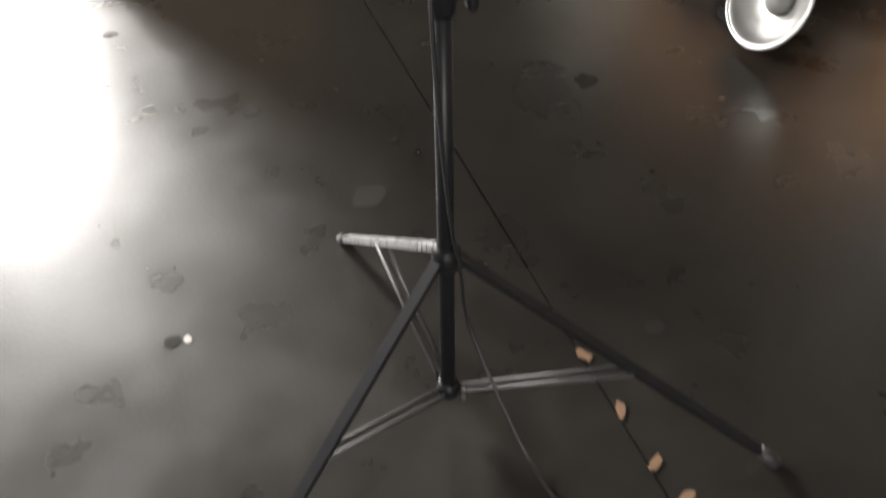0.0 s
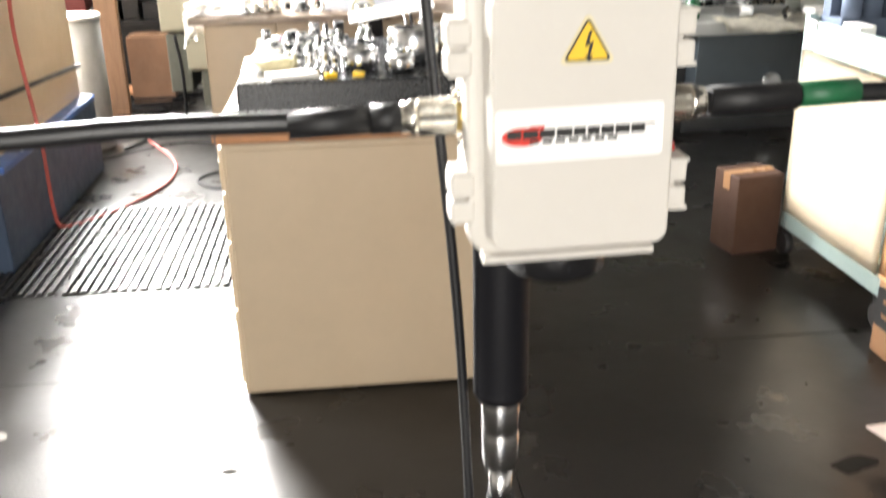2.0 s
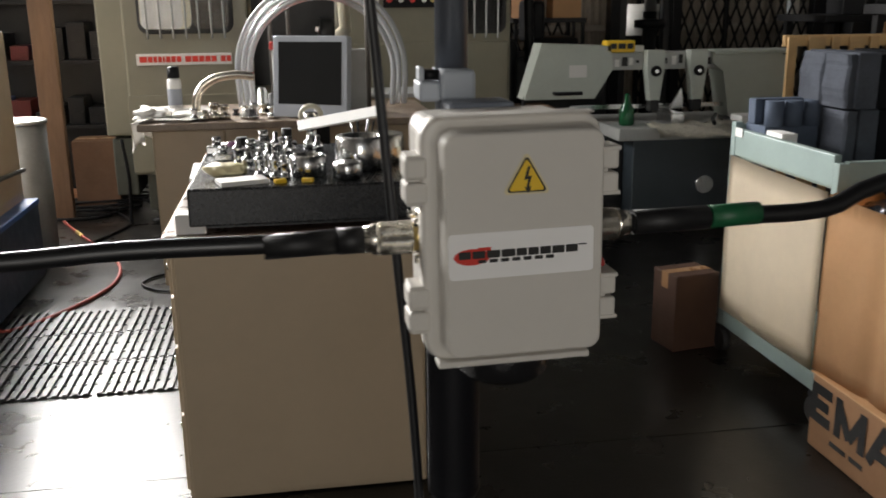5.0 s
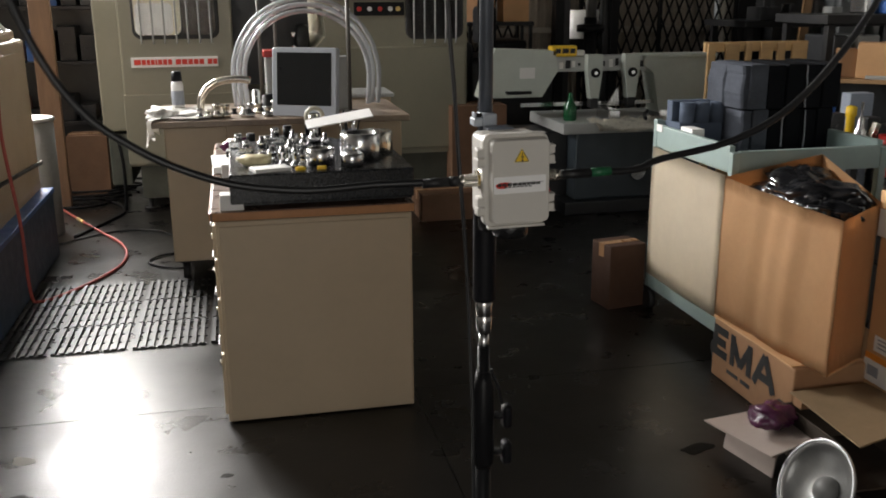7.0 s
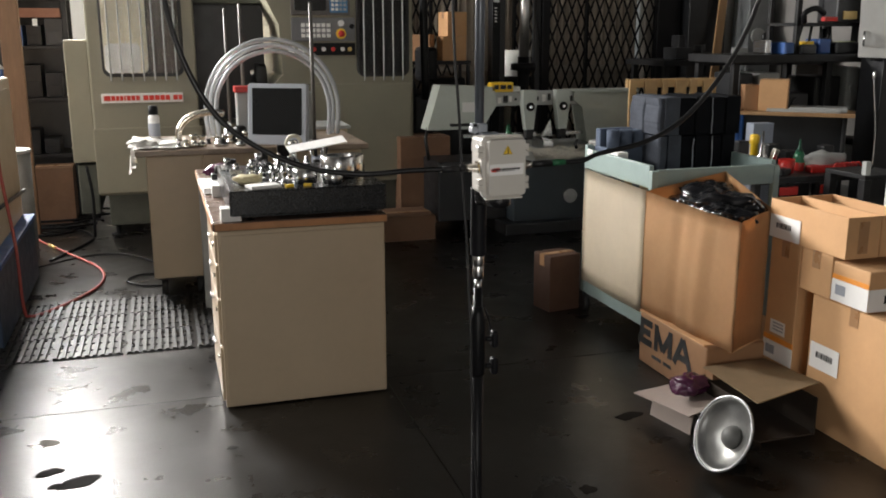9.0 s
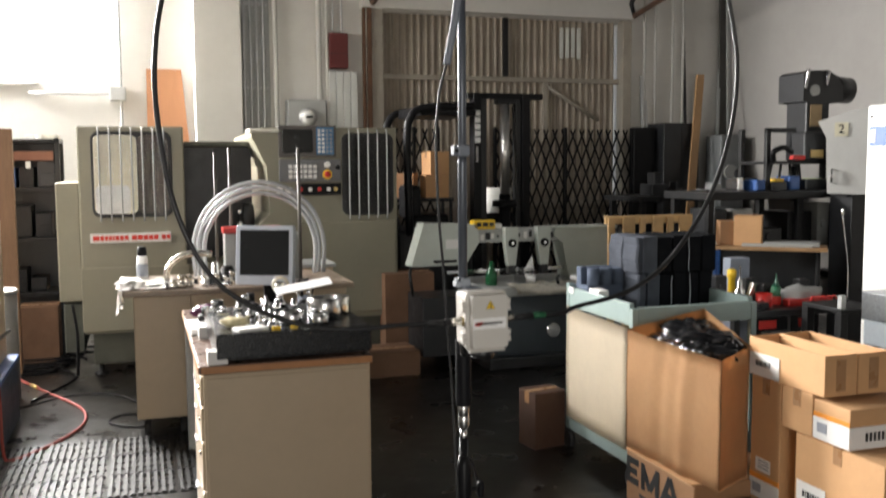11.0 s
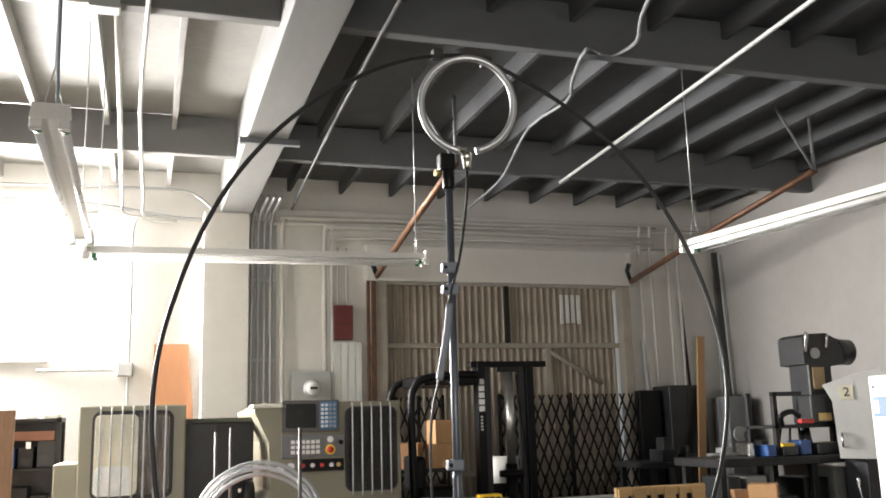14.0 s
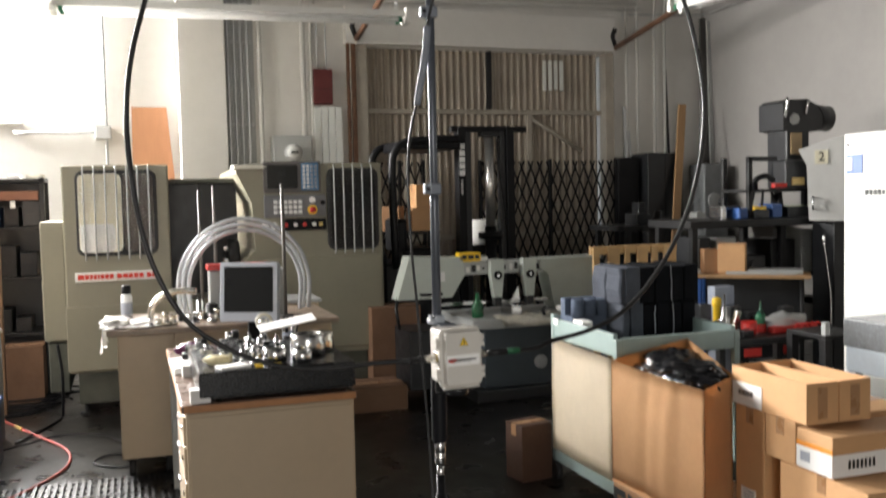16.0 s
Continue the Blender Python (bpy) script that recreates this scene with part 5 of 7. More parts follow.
part("cabinet", B(0.86, 1.29, 8.2, 8.4, 2.1, 2.43, bev=0.01), GREYPAINT, mt_)
part("meter_ring", rev(N(), [(0.1, 0), (0.1, 0.02), (0.085, 0.03)], (1.08, 8.2, 2.24), (0, -1, 0), n=24), CONDUIT, mt_)
part("meter_glass", rev(N(), [(0.084, 0), (0.08, 0.05), (0.06, 0.07), (0.01, 0.075)], (1.08, 8.18, 2.24), (0, -1, 0), n=24), M("meter_face", (0.62, 0.62, 0.6), 0.2), mt_)
part("meter_dial", B(1.04, 1.12, 8.098, 8.106, 2.225, 2.255), INK, mt_)
wp = thing("ribbed_panel", "tall white ribbed panel standing against the wall", "panel", (1.5, 8.3, 0))
for k in range(4):
    part("rib", B(1.34 + k * 0.082, 1.418 + k * 0.082, 8.28, 8.38, 0, 2.76, bev=0.008), WHITEPAINT, wp)
rdp = thing("maroon_box", "maroon metal box on the wall", "box", (1.45, 8.35, 2.79), kind="structure")
part("box", B(1.345, 1.56, 8.27, 8.4, 2.79, 3.18, bev=0.008), MAROON, rdp)
part("lid_seam", B(1.35, 1.555, 8.266, 8.272, 2.95, 2.956), INK, rdp)
for x in (1.4, 1.5):
    conduit([(x, 8.33, 3.18), (x, 8.33, 3.5), (x, 8.33, 3.86)], 0.008, CONDUIT, "thin wire conduit above the maroon box")

# shelving at the far left
rk = thing("shelf_rack", "dark steel shelf rack full of dim tools", "shelf", (-1.9, 7.2, 0))
for x in (-2.42, -1.4):
    for y in (7.02, 7.45):
        part("post", B(x - 0.02, x + 0.02, y - 0.02, y + 0.02, 0, 1.97, bev=0.003), DARKSTEEL, rk)
for z in (0.55, 1.05, 1.5, 1.93):
    part("shelf", B(-2.44, -1.38, 7.0, 7.47, z, z + 0.03, bev=0.003), DARKSTEEL, rk)
part("back_sheet", B(-2.43, -1.39, 7.475, 7.485, 0, 1.95), DARKPAINT, rk)
part("shelf_board", B(-2.38, -1.43, 6.985, 7.0, 1.77, 1.85, bev=0.003), M("red_brown_board", (0.2, 0.085, 0.05), 0.6), rk, "red-brown board across the shelf")
part("shelf_tag", B(-1.66, -1.62, 6.978, 6.985, 1.7, 1.76), PAPER, rk)
rr = random.Random(3)
for z in (0.58, 1.08, 1.53):
    x = -2.38
    while x < -1.55:
        w, h = rr.uniform(0.08, 0.16), rr.uniform(0.1, 0.3)
        bm = bx(N(), x, x + w, 7.06, 7.36, z + 0.001, z + h, bev=0.006)
        bx(bm, x + 0.01, x + w - 0.01, 7.054, 7.061, z + 0.02, z + h * 0.5, bev=0.002, seg=1)
        solid("tool_case", bm, rr.choice([DARKPAINT, DARKSTEEL, BLUE, DARKSTEEL, MAROON]), "dim tool case on the dark shelf", "case", group="cases on the shelf rack")
        x += w + 0.03
for x, w, mt in ((-1.68, 0.1, PAPER), (-1.53, 0.14, CLOTHDIRTY), (-2.2, 0.2, MAROON)):
    solid("shelf_paper", bx(N(), x, x + w, 7.05, 7.3, 1.961, 2.0 if mt is not MAROON else 1.99, bev=0.006), mt, "papers and rags on the rack top", "paper", group="papers on the rack")
solid("wood_plank", bx(N(), -1.82, -1.67, 6.2, 6.27, 0, 2.02, bev=0.006), M("weathered_plank", (0.18, 0.1, 0.055), 0.65, var=0.2, scale=8, stretch=(4, 4, 0.4), bump=0.2), "tall tan wooden plank standing by the rack", "plank")


def carton(name, x0, x1, y0, y1, z0, z1, label, mt=CARD, tape=True, group="", turn=0.0, label_side=None):
    """A closed carton: body, flap seam, tape."""
    c = ((x0 + x1) / 2, (y0 + y1) / 2, z0)
    t = thing(name, label, "cardboard box", c, group)
    R = Matrix.Translation(c) @ Matrix.Rotation(turn, 4, "Z") @ Matrix.Translation((-c[0], -c[1], -c[2]))

    def put(bm):
        bmesh.ops.transform(bm, matrix=R, verts=bm.verts)
        return bm
    part("body", put(B(x0, x1, y0, y1, z0, z1 - 0.004, bev=0.004)), mt, t)
    ym = (y0 + y1) / 2
    part("flap", put(B(x0 + 0.001, x1 - 0.001, y0 + 0.001, ym - 0.0015, z1 - 0.004, z1, bev=0.001, seg=1)), mt, t)
    part("flap", put(B(x0 + 0.001, x1 - 0.001, ym + 0.0015, y1 - 0.001, z1 - 0.004, z1, bev=0.001, seg=1)), mt, t)
    if tape:
        part("tape", put(B(x0 - 0.0015, x1 + 0.0015, ym - 0.024, ym + 0.024, z1 - 0.0005, z1 + 0.0012)), TAPEBROWN, t)
        part("tape", put(B(x0 - 0.0015, x0 + 0.001, ym - 0.024, ym + 0.024, z1 - 0.07, z1 + 0.0005)), TAPEBROWN, t)
    return t


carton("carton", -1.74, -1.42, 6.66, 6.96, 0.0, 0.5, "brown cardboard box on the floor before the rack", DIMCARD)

# ---- forklift, folding gate ----
fk = thing("forklift", "black forklift with tall mast and overhead guard", "forklift", (2.4, 7.2, 0))
for x in (2.56, 3.1):
    part("mast_channel", B(x, x + 0.085, 6.93, 7.06, 0.08, 2.43, bev=0.006), BLACK, fk)
    part("inner_channel", B(x + (0.09 if x < 2.8 else -0.065), x + (0.15 if x < 2.8 else -0.005), 6.96, 7.05, 0.1, 2.4, bev=0.005), DARKPAINT, fk)
part("mast_crossbar", B(2.5, 3.34, 6.95, 7.05, 2.38, 2.44, bev=0.006), BLACK, fk)
part("mast_crossbar", B(2.6, 3.15, 7.06, 7.12, 1.1, 1.2, bev=0.006), BLACK, fk)
part("lift_cylinder", C((2.92, 6.98, 1.38), (2.92, 6.98, 2.33), 0.05, n=20), CHROMEDULL, fk, "bright chrome lift cylinder")
part("cylinder_barrel", C((2.92, 6.98, 0.2), (2.92, 6.98, 1.4), 0.06, n=18), BLACK, fk)
part("cylinder_collar", rev(N(), [(0.06, 0), (0.13, 0.01), (0.13, 0.07), (0.06, 0.08)], (2.92, 6.98, 1.26), n=20), BLACK, fk)
part("cylinder_cap", B(2.82, 3.02, 6.92, 7.04, 2.33, 2.38, bev=0.006), DARKSTEEL, fk)
part("hydraulic_hose", T([(3.0, 6.96, 2.3), (3.03, 6.95, 1.9), (3.08, 6.95, 1.5), (3.1, 6.95, 1.2)], 0.01, n=6), BLACK, fk)
part("pail", rev(N(), [(0.13, 0), (0.145, 0.01), (0.165, 0.3), (0.155, 0.3)], (2.93, 7.24, 1.16), n=24), FIXTURE, fk, "white pail behind the cylinder")
mk = part("mast_decal", B(2.564, 2.636, 6.926, 6.931, 1.7, 2.32), BLACK, fk)
z = 1.93
for h in (0.068, 0.068, 0.068, 0.068, 0.068):
    part("mark_bar", B(2.57, 2.63, 6.9225, 6.927, z, z + h - 0.014), PAPER, mk)
    z += h
for k in range(5):
    part("mark_bar", B(2.582, 2.606, 6.9225, 6.927, 1.74 + k * 0.032, 1.755 + k * 0.032), PAPER, mk)
part("overhead_guard", T([(1.86, 6.9, 1.0), (1.84, 6.9, 1.95), (1.88, 6.9, 2.18), (2.0, 6.9, 2.27), (2.3, 6.9, 2.3), (2.56, 6.9, 2.3)], 0.04, n=10), BLACK, fk)
part("overhead_guard", T([(1.86, 7.75, 1.0), (1.84, 7.75, 1.95), (1.88, 7.75, 2.18), (2.0, 7.75, 2.27), (2.3, 7.75, 2.3), (2.56, 7.75, 2.3)], 0.04, n=10), BLACK, fk)
part("guard_roof", B(1.98, 2.58, 6.9, 7.76, 2.2, 2.3, bev=0.02), BLACK, fk)
part("chassis", B(1.75, 2.55, 6.9, 7.8, 0.25, 1.05, bev=0.05), DARKPAINT, fk)
part("counterweight", B(1.55, 1.8, 6.95, 7.75, 0.25, 1.2, bev=0.08), DARKPAINT, fk)
part("seat", B(2.0, 2.35, 7.1, 7.55, 1.05, 1.2, bev=0.04), BLACK, fk)
part("backrest", B(1.92, 2.05, 7.1, 7.55, 1.15, 1.5, bev=0.04), BLACK, fk)
for x in (1.95, 2.75):
    for y in (6.95, 7.7):
        wh = part("wheel", C((x, y - 0.08, 0.24), (x, y + 0.08, 0.24), 0.24, n=24), RUBBER, fk)
        part("rim", C((x, y - 0.085, 0.24), (x, y + 0.085, 0.24), 0.12, n=18), DARKSTEEL, wh)
for x in (2.62, 3.02):
    part("fork", B(x, x + 0.1, 6.0, 6.95, 0.05, 0.09, bev=0.006), DARKSTEEL, fk)
# cartons heaped behind the guard
st = thing("tall_stand", "dark steel stand behind the forklift", "stand", (2.3, 8.0, 0))
part("shelf", B(1.95, 2.65, 7.84, 8.2, 1.3, 1.34, bev=0.004), DARKSTEEL, st)
for x in (1.97, 2.61):
    part("post", B(x, x + 0.03, 7.86, 7.89, 0, 1.3), DARKSTEEL, st)
    part("post", B(x, x + 0.03, 8.15, 8.18, 0, 1.3), DARKSTEEL, st)
carton("carton", 2.33, 2.6, 7.86, 8.1, 1.341, 1.6, "brown taped box heaped on the stand", CARD, group="boxes behind the forklift")
carton("carton", 2.36, 2.6, 7.88, 8.1, 1.602, 1.86, "brown taped box on top of another", CARD, group="boxes behind the forklift", turn=0.2)
carton("carton", 2.0, 2.25, 7.88, 8.12, 1.341, 1.62, "tilted brown box on the stand", CARDDARK, group="boxes behind the forklift", turn=-0.5)

gt = thing("folding_gate", "black folding scissor gate before the shutter", "gate", (3.5, 8.1, 0))
Z0, Z1, pit = 0.1, 2.12, 0.118
slope = 0.3
for part_x in ((1.98, 2.55), (3.25, 5.05)):
    xa, xb = part_x
    for s in (1, -1):
        k = -int((Z1 - Z0) * pit / slope / pit) - 1
        while True:
            xs0 = xa + k * pit
            if xs0 > xb + 1.2:
                break
            # a flat bar from the bottom to the top, clipped to the gate's width
            dx = (Z1 - Z0) * pit / slope * s
            x0_, x1_ = (xs0, xs0 + dx) if s > 0 else (xs0, xs0 + dx)
            t0, t1 = 0.0, 1.0
            for lim, sign_ in ((xa, 1), (xb, -1)):
                f0, f1 = (x0_ - lim) * sign_, (x1_ - lim) * sign_
                if f0 < 0 and f1 < 0:
                    t0, t1 = 1, 0
                elif f0 < 0:
                    t0 = max(t0, f0 / (f0 - f1))
                elif f1 < 0:
                    t1 = min(t1, f0 / (f0 - f1))
            if t1 - t0 > 0.02:
                pa = Vector((x0_ + dx * t0, 0, Z0 + (Z1 - Z0) * t0))
                pb = Vector((x0_ + dx * t1, 0, Z0 + (Z1 - Z0) * t1))
                d = (pb - pa).normalized()
                nrm = Vector((d.z, 0, -d.x)) * 0.011
                y0 = 8.1 - 0.006 * s
                bm = N()
                loft(bm, [[p + Vector((0, y0 - 0.0025, 0)) + nrm * a for p, a in ((pa, 1), (pb, 1), (pb, -1), (pa, -1))], [p + Vector((0, y0 + 0.0025, 0)) + nrm * a for p, a in ((pa, 1), (pb, 1), (pb, -1), (pa, -1))]])
                part("lattice_bar", bm, BLACK, gt)
            k += 1
    for x in (xa, xb, (xa + xb) / 2):
        part("post", B(x - 0.015, x + 0.015, 8.07, 8.13, 0, Z1 + 0.02, bev=0.003), BLACK, gt)
part("folded_end", B(5.05, 5.34, 8.04, 8.16, 0.05, 2.15, bev=0.01), BLACK, gt)

# ---- horizontal band saw ----
sw = thing("band_saw", "pale green horizontal band saw with two guide arms", "saw", (2.4, 5.5, 0))
YS = 5.33
wl_ = part("idler_housing", loft(N(), [[(x, y, z) for x, z in ((1.42, 0.86), (1.53, 1.22), (2.0, 1.2), (2.02, 1.05), (1.9, 0.86))] for y in (YS, YS + 0.2)]), SAWGREEN, sw)
part("sticker", B(1.72, 1.84, YS - 0.002, YS + 0.002, 1.0, 1.08), PAPER, wl_)
part("handle", T([(1.62, YS - 0.005, 0.9), (1.62, YS - 0.04, 0.9), (1.8, YS - 0.04, 0.9), (1.8, YS - 0.005, 0.9)], 0.012, n=8, sharp=True), BLACK, wl_)
part("drive_housing", loft(N(), [[(x, y, z) for x, z in ((2.86, 0.72), (3.0, 0.66), (3.28, 0.68), (3.32, 0.8), (3.31, 1.1), (3.2, 1.14), (2.72, 1.15), (2.72, 1.08), (2.8, 1.02))] for y in (YS, YS + 0.22)]), SAWGREEN, sw)
part("drive_lip", B(2.72, 3.32, YS - 0.02, YS + 0.24, 1.135, 1.16, bev=0.005), SAWGREEN, sw)
part("arm_beam", B(1.95, 2.78, YS + 0.03, YS + 0.17, 1.04, 1.155, bev=0.006), GREYPAINT, sw)
rr = random.Random(8)
for k in range(15):
    x = 1.99 + k * 0.05
    part("scale_mark", B(x, x + rr.uniform(0.015, 0.04), YS + 0.0265, YS + 0.031, 1.06 + rr.uniform(0, 0.03), 1.1 + rr.uniform(0, 0.04)), PAPER if k % 2 else INK, sw)
for x in (2.3, 2.6):
    arm = part("guide_arm", loft(N(), [[(x + a, y, z) for a, z in ((-0.06, 1.17), (0.06, 1.17), (0.06, 1.05), (0.035, 0.84), (-0.03, 0.84), (-0.06, 1.05))] for y in (YS - 0.05, YS + 0.03)]), SAWGREEN, sw)
    part("boss", C((x, YS - 0.065, 1.035), (x, YS - 0.045, 1.035), 0.036, n=18), BLACK, arm)
    part("screw", C((x, YS - 0.072, 1.035), (x, YS - 0.06, 1.035), 0.014, n=10), STEEL, arm)
    part("carbide_block", B(x - 0.03, x + 0.03, YS - 0.06, YS + 0.02, 0.77, 0.845, bev=0.005), DARKSTEEL, arm)
part("blade", B(1.75, 3.1, YS + 0.06, YS + 0.062, 0.78, 0.81), STEEL, sw)
part("warning_tag", B(1.97, 2.17, YS + 0.0, YS + 0.1, 1.156, 1.235, bev=0.01), YELLOW, sw, "yellow box on the arm")
bars_on(sw, INK, 2.0, YS + 0.0, 1.18, (0.04, 0.05, 0.04), 0.035, 0.012)
part("cap", B(2.17, 2.24, YS + 0.02, YS + 0.1, 1.156, 1.2, bev=0.01), FIXTURE, sw)
part("table", B(1.95, 3.0, YS - 0.35, YS + 0.45, 0.62, 0.7, bev=0.008), GREYPAINT, sw)
part("vise_jaw", B(2.33, 2.42, YS - 0.28, YS - 0.02, 0.7, 0.78, bev=0.006), STEEL, sw)
part("chip_guard", loft(N(), [[(2.42, y, 0.78), (2.52, y, 0.78), (2.5, y, 0.92)] for y in (YS - 0.02, YS)]), STEEL, sw)
part("cabinet", B(2.1, 2.95, YS - 0.22, YS + 0.4, 0.1, 0.62, bev=0.01), M("slate_paint", (0.045, 0.058, 0.07), 0.4, var=0.08), sw)
part("cabinet", B(1.5, 2.1, YS - 0.05, YS + 0.4, 0.1, 0.6, bev=0.01), DARKPAINT, sw)
part("wheel_boss", C((2.6, YS - 0.25, 0.3), (2.6, YS - 0.21, 0.3), 0.06, n=18), STEEL, sw)
part("drip_tray", B(2.0, 3.05, YS - 0.3, YS + 0.42, 0, 0.1, bev=0.01), DARKPAINT, sw)
part("tension_chain", T([(1.44, YS + 0.05, 0.88), (1.4, YS - 0.02, 0.8), (1.41, YS - 0.03, 0.7), (1.43, YS, 0.62)], 0.014, n=6), DARKSTEEL, sw)
bm = N()
g = [[None] * 10 for _ in range(16)]
for i in range(16):
    for j in range(10):
        u, v = i / 15, j / 9
        x, y = 2.16 + 0.78 * u, YS - 0.62 + 0.42 * v
        z = 0.712 + 0.02 * noise.noise(Vector((i * 0.6, j * 0.6, 7))) + 0.012 * math.sin(i * 1.1 + j)
        if v < 0.25:
            z -= (0.25 - v) * 0.2
        g[i][j] = bm.verts.new((x, y + 0.1 * (1 - u) * (1 - v), z))
for i in range(15):
    for j in range(9):
        bm.faces.new((g[i][j], g[i + 1][j], g[i + 1][j + 1], g[i][j + 1])).smooth = True
bmesh.ops.solidify(bm, geom=bm.faces[:], thickness=0.008)
solid("stained_cloth", bm, CLOTHDIRTY, "stained pale cloth spread over the saw table", "cloth")
pl = solid("pliers", T([(2.52, YS - 0.5, 0.74), (2.58, YS - 0.35, 0.75), (2.66, YS - 0.22, 0.76)], 0.014, n=8), BLACK, "black pliers lying on the cloth", "pliers")
solid("green_bottle", rev(N(), [(0.045, 0), (0.05, 0.01), (0.05, 0.1), (0.02, 0.15), (0.016, 0.2), (0.012, 0.205)], (2.06, YS - 0.18, 0.702), n=20), GREENGLASS, "green glass bottle on the saw table", "bottle")
solid("white_part", bx(N(), 2.78, 2.94, YS - 0.34, YS - 0.18, 0.702, 0.76, bev=0.01), PAPER, "white block on the saw table", "block")
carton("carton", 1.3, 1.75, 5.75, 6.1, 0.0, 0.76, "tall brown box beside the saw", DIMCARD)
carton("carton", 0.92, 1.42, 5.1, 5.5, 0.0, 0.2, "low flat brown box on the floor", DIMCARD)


# ---- teal cart with foam ----
ct = thing("teal_cart", "teal steel cart with paperboard side on casters", "cart", (2.1, 2.7, 0))
X0, X1, Y0, Y1 = 1.70, 2.46, 2.2, 2.98
for x in (X0, X1 - 0.035):
    for y in (Y0, Y1 - 0.035):
        part("post", B(x, x + 0.035, y, y + 0.035, 0.12, 1.0 if y > 2.5 else 0.95, bev=0.003), TEAL, ct)
        cs = part("caster", B(x - 0.005, x + 0.04, y - 0.005, y + 0.04, 0.1, 0.122), DARKSTEEL, ct)
        part("wheel", C((x + 0.002, y + 0.017, 0.05), (x + 0.033, y + 0.017, 0.05), 0.05, n=18), RUBBER, cs)
part("side_rim", B(X0 + 0.002, X0 + 0.03, Y0 + 0.036, Y1 - 0.036, 0.865, 0.975, bev=0.003), TEAL, ct)
part("side_rim", B(X1 - 0.03, X1 - 0.002, Y0 + 0.036, Y1 - 0.036, 0.865, 0.975, bev=0.003), TEAL, ct)
part("end_rim", B(X0 + 0.036, X1 - 0.036, Y0 + 0.002, Y0 + 0.03, 0.855, 0.955, bev=0.003), TEAL, ct)
part("end_rim", B(X0 + 0.036, X1 - 0.036, Y1 - 0.03, Y1 - 0.002, 0.865, 0.99, bev=0.003), TEAL, ct)
part("tray", B(X0 + 0.03, X1 - 0.03, Y0 + 0.03, Y1 - 0.03, 0.85, 0.866), TEAL, ct)
part("bottom_rail", B(X0 + 0.002, X0 + 0.034, Y0 + 0.036, Y1 - 0.036, 0.12, 0.235, bev=0.003), TEAL, ct)
part("bottom_shelf", B(X0 + 0.034, X1 - 0.03, Y0 + 0.03, Y1 - 0.03, 0.13, 0.15), TEAL, ct)
part("bottom_rail", B(X0 + 0.036, X1 - 0.036, Y0 + 0.002, Y0 + 0.03, 0.12, 0.235, bev=0.003), TEAL, ct)
part("tag", B(X0 - 0.003, X0 + 0.0, Y1 - 0.1, Y1 - 0.04, 0.945, 0.98), PAPER, ct, "white tag")
# charcoal foam made paler: window light on the stack's left side
FOAMLIT = M("lit_side_foam", (0.06, 0.066, 0.08), 0.9, var=0.25, bump=0.5, bscale=90)
for soft_ in (FOAM, FOAMBLUE, FOAMLIT):
    soft_.node_tree.nodes["Principled BSDF"].inputs["Specular IOR Level"].default_value = 0.05
fm = thing("foam_stack", "stack of charcoal foam blocks on the cart", "foam", (2.3, 2.75, 0.866))
for x0, x1, y0, y1, z0, z1 in ((2.02, 2.45, 2.6, 2.9, 0.867, 1.08), (1.98, 2.46, 2.58, 2.92, 1.082, 1.29)):
    n = 5
    w = (x1 - x0) / n
    for k in range(n):
        part("foam_block", B(x0 + k * w + 0.002, x0 + (k + 1) * w - 0.002, y0 + 0.006 * (k % 2), y1, z0, z1 - 0.006 * ((k * 3) % 2), bev=0.006), FOAM if k else FOAMLIT, fm)
FOAMSEAM = M("pale_foam_edge", (0.3, 0.31, 0.34), 0.9, var=0.3, bump=0.5, bscale=90)
for x_, z0, z1 in ((2.275, 1.086, 1.284), (2.3, 0.872, 1.07), (2.18, 0.9, 1.06)):
    bm = N()
    ring_ = []
    for k in range(9):
        v = k / 8
        ring_.append((x_ + 0.006 * noise.noise(Vector((x_ * 9, v * 6, 1))), z0 + (z1 - z0) * v, 0.0016 + 0.0035 * abs(noise.noise(Vector((v * 9, x_, 4))))))
    y_ = 2.577 if z0 > 1 else 2.597
    loft(bm, [[(x - w, y_, z), (x + w, y_, z), (x + w, y_ + 0.006, z), (x - w, y_ + 0.006, z)] for x, z, w in ring_])
    part("seam", bm, FOAMSEAM, fm, "pale torn foam edge")
for z0, z1, xa in ((1.085, 1.285, 1.95), (0.87, 1.075, 1.962)):
    for k in range(2):
        y0_, rings = 2.592 + k * 0.162, []
        for j in range(15):
            z = z0 + (z1 - z0) * j / 14
            o_ = 0.014 * noise.noise(Vector((k * 3.1, z * 13, xa * 5))) + 0.004 * noise.noise(Vector((z * 60, k, 2)))
            rings.append([(xa + o_, y0_ + 0.158, z), (xa + o_ * 0.6, y0_ + 0.08, z), (xa + o_, y0_ + 0.012, z), (xa + o_ + 0.008, y0_, z), (xa + 0.045 + o_, y0_ - 0.002, z), (xa + 0.045, y0_ + 0.158, z)])
        part("torn_edge", loft(N(), rings), FOAMLIT, fm, "torn foam edge, window light put into its slate-grey tone")
fb = thing("foam_cradle", "blue-grey foam cradle with three round cutouts", "foam", (1.86, 2.9, 0.866))
part("base", B(1.74, 1.985, 2.78, 2.94, 0.867, 1.0, bev=0.005), FOAMBLUE, fb)
for k in range(3):
    part("lobe", C((1.785 + k * 0.08, 2.8, 1.0), (1.785 + k * 0.08, 2.8, 1.1), 0.036, n=18), FOAMBLUE, fb)
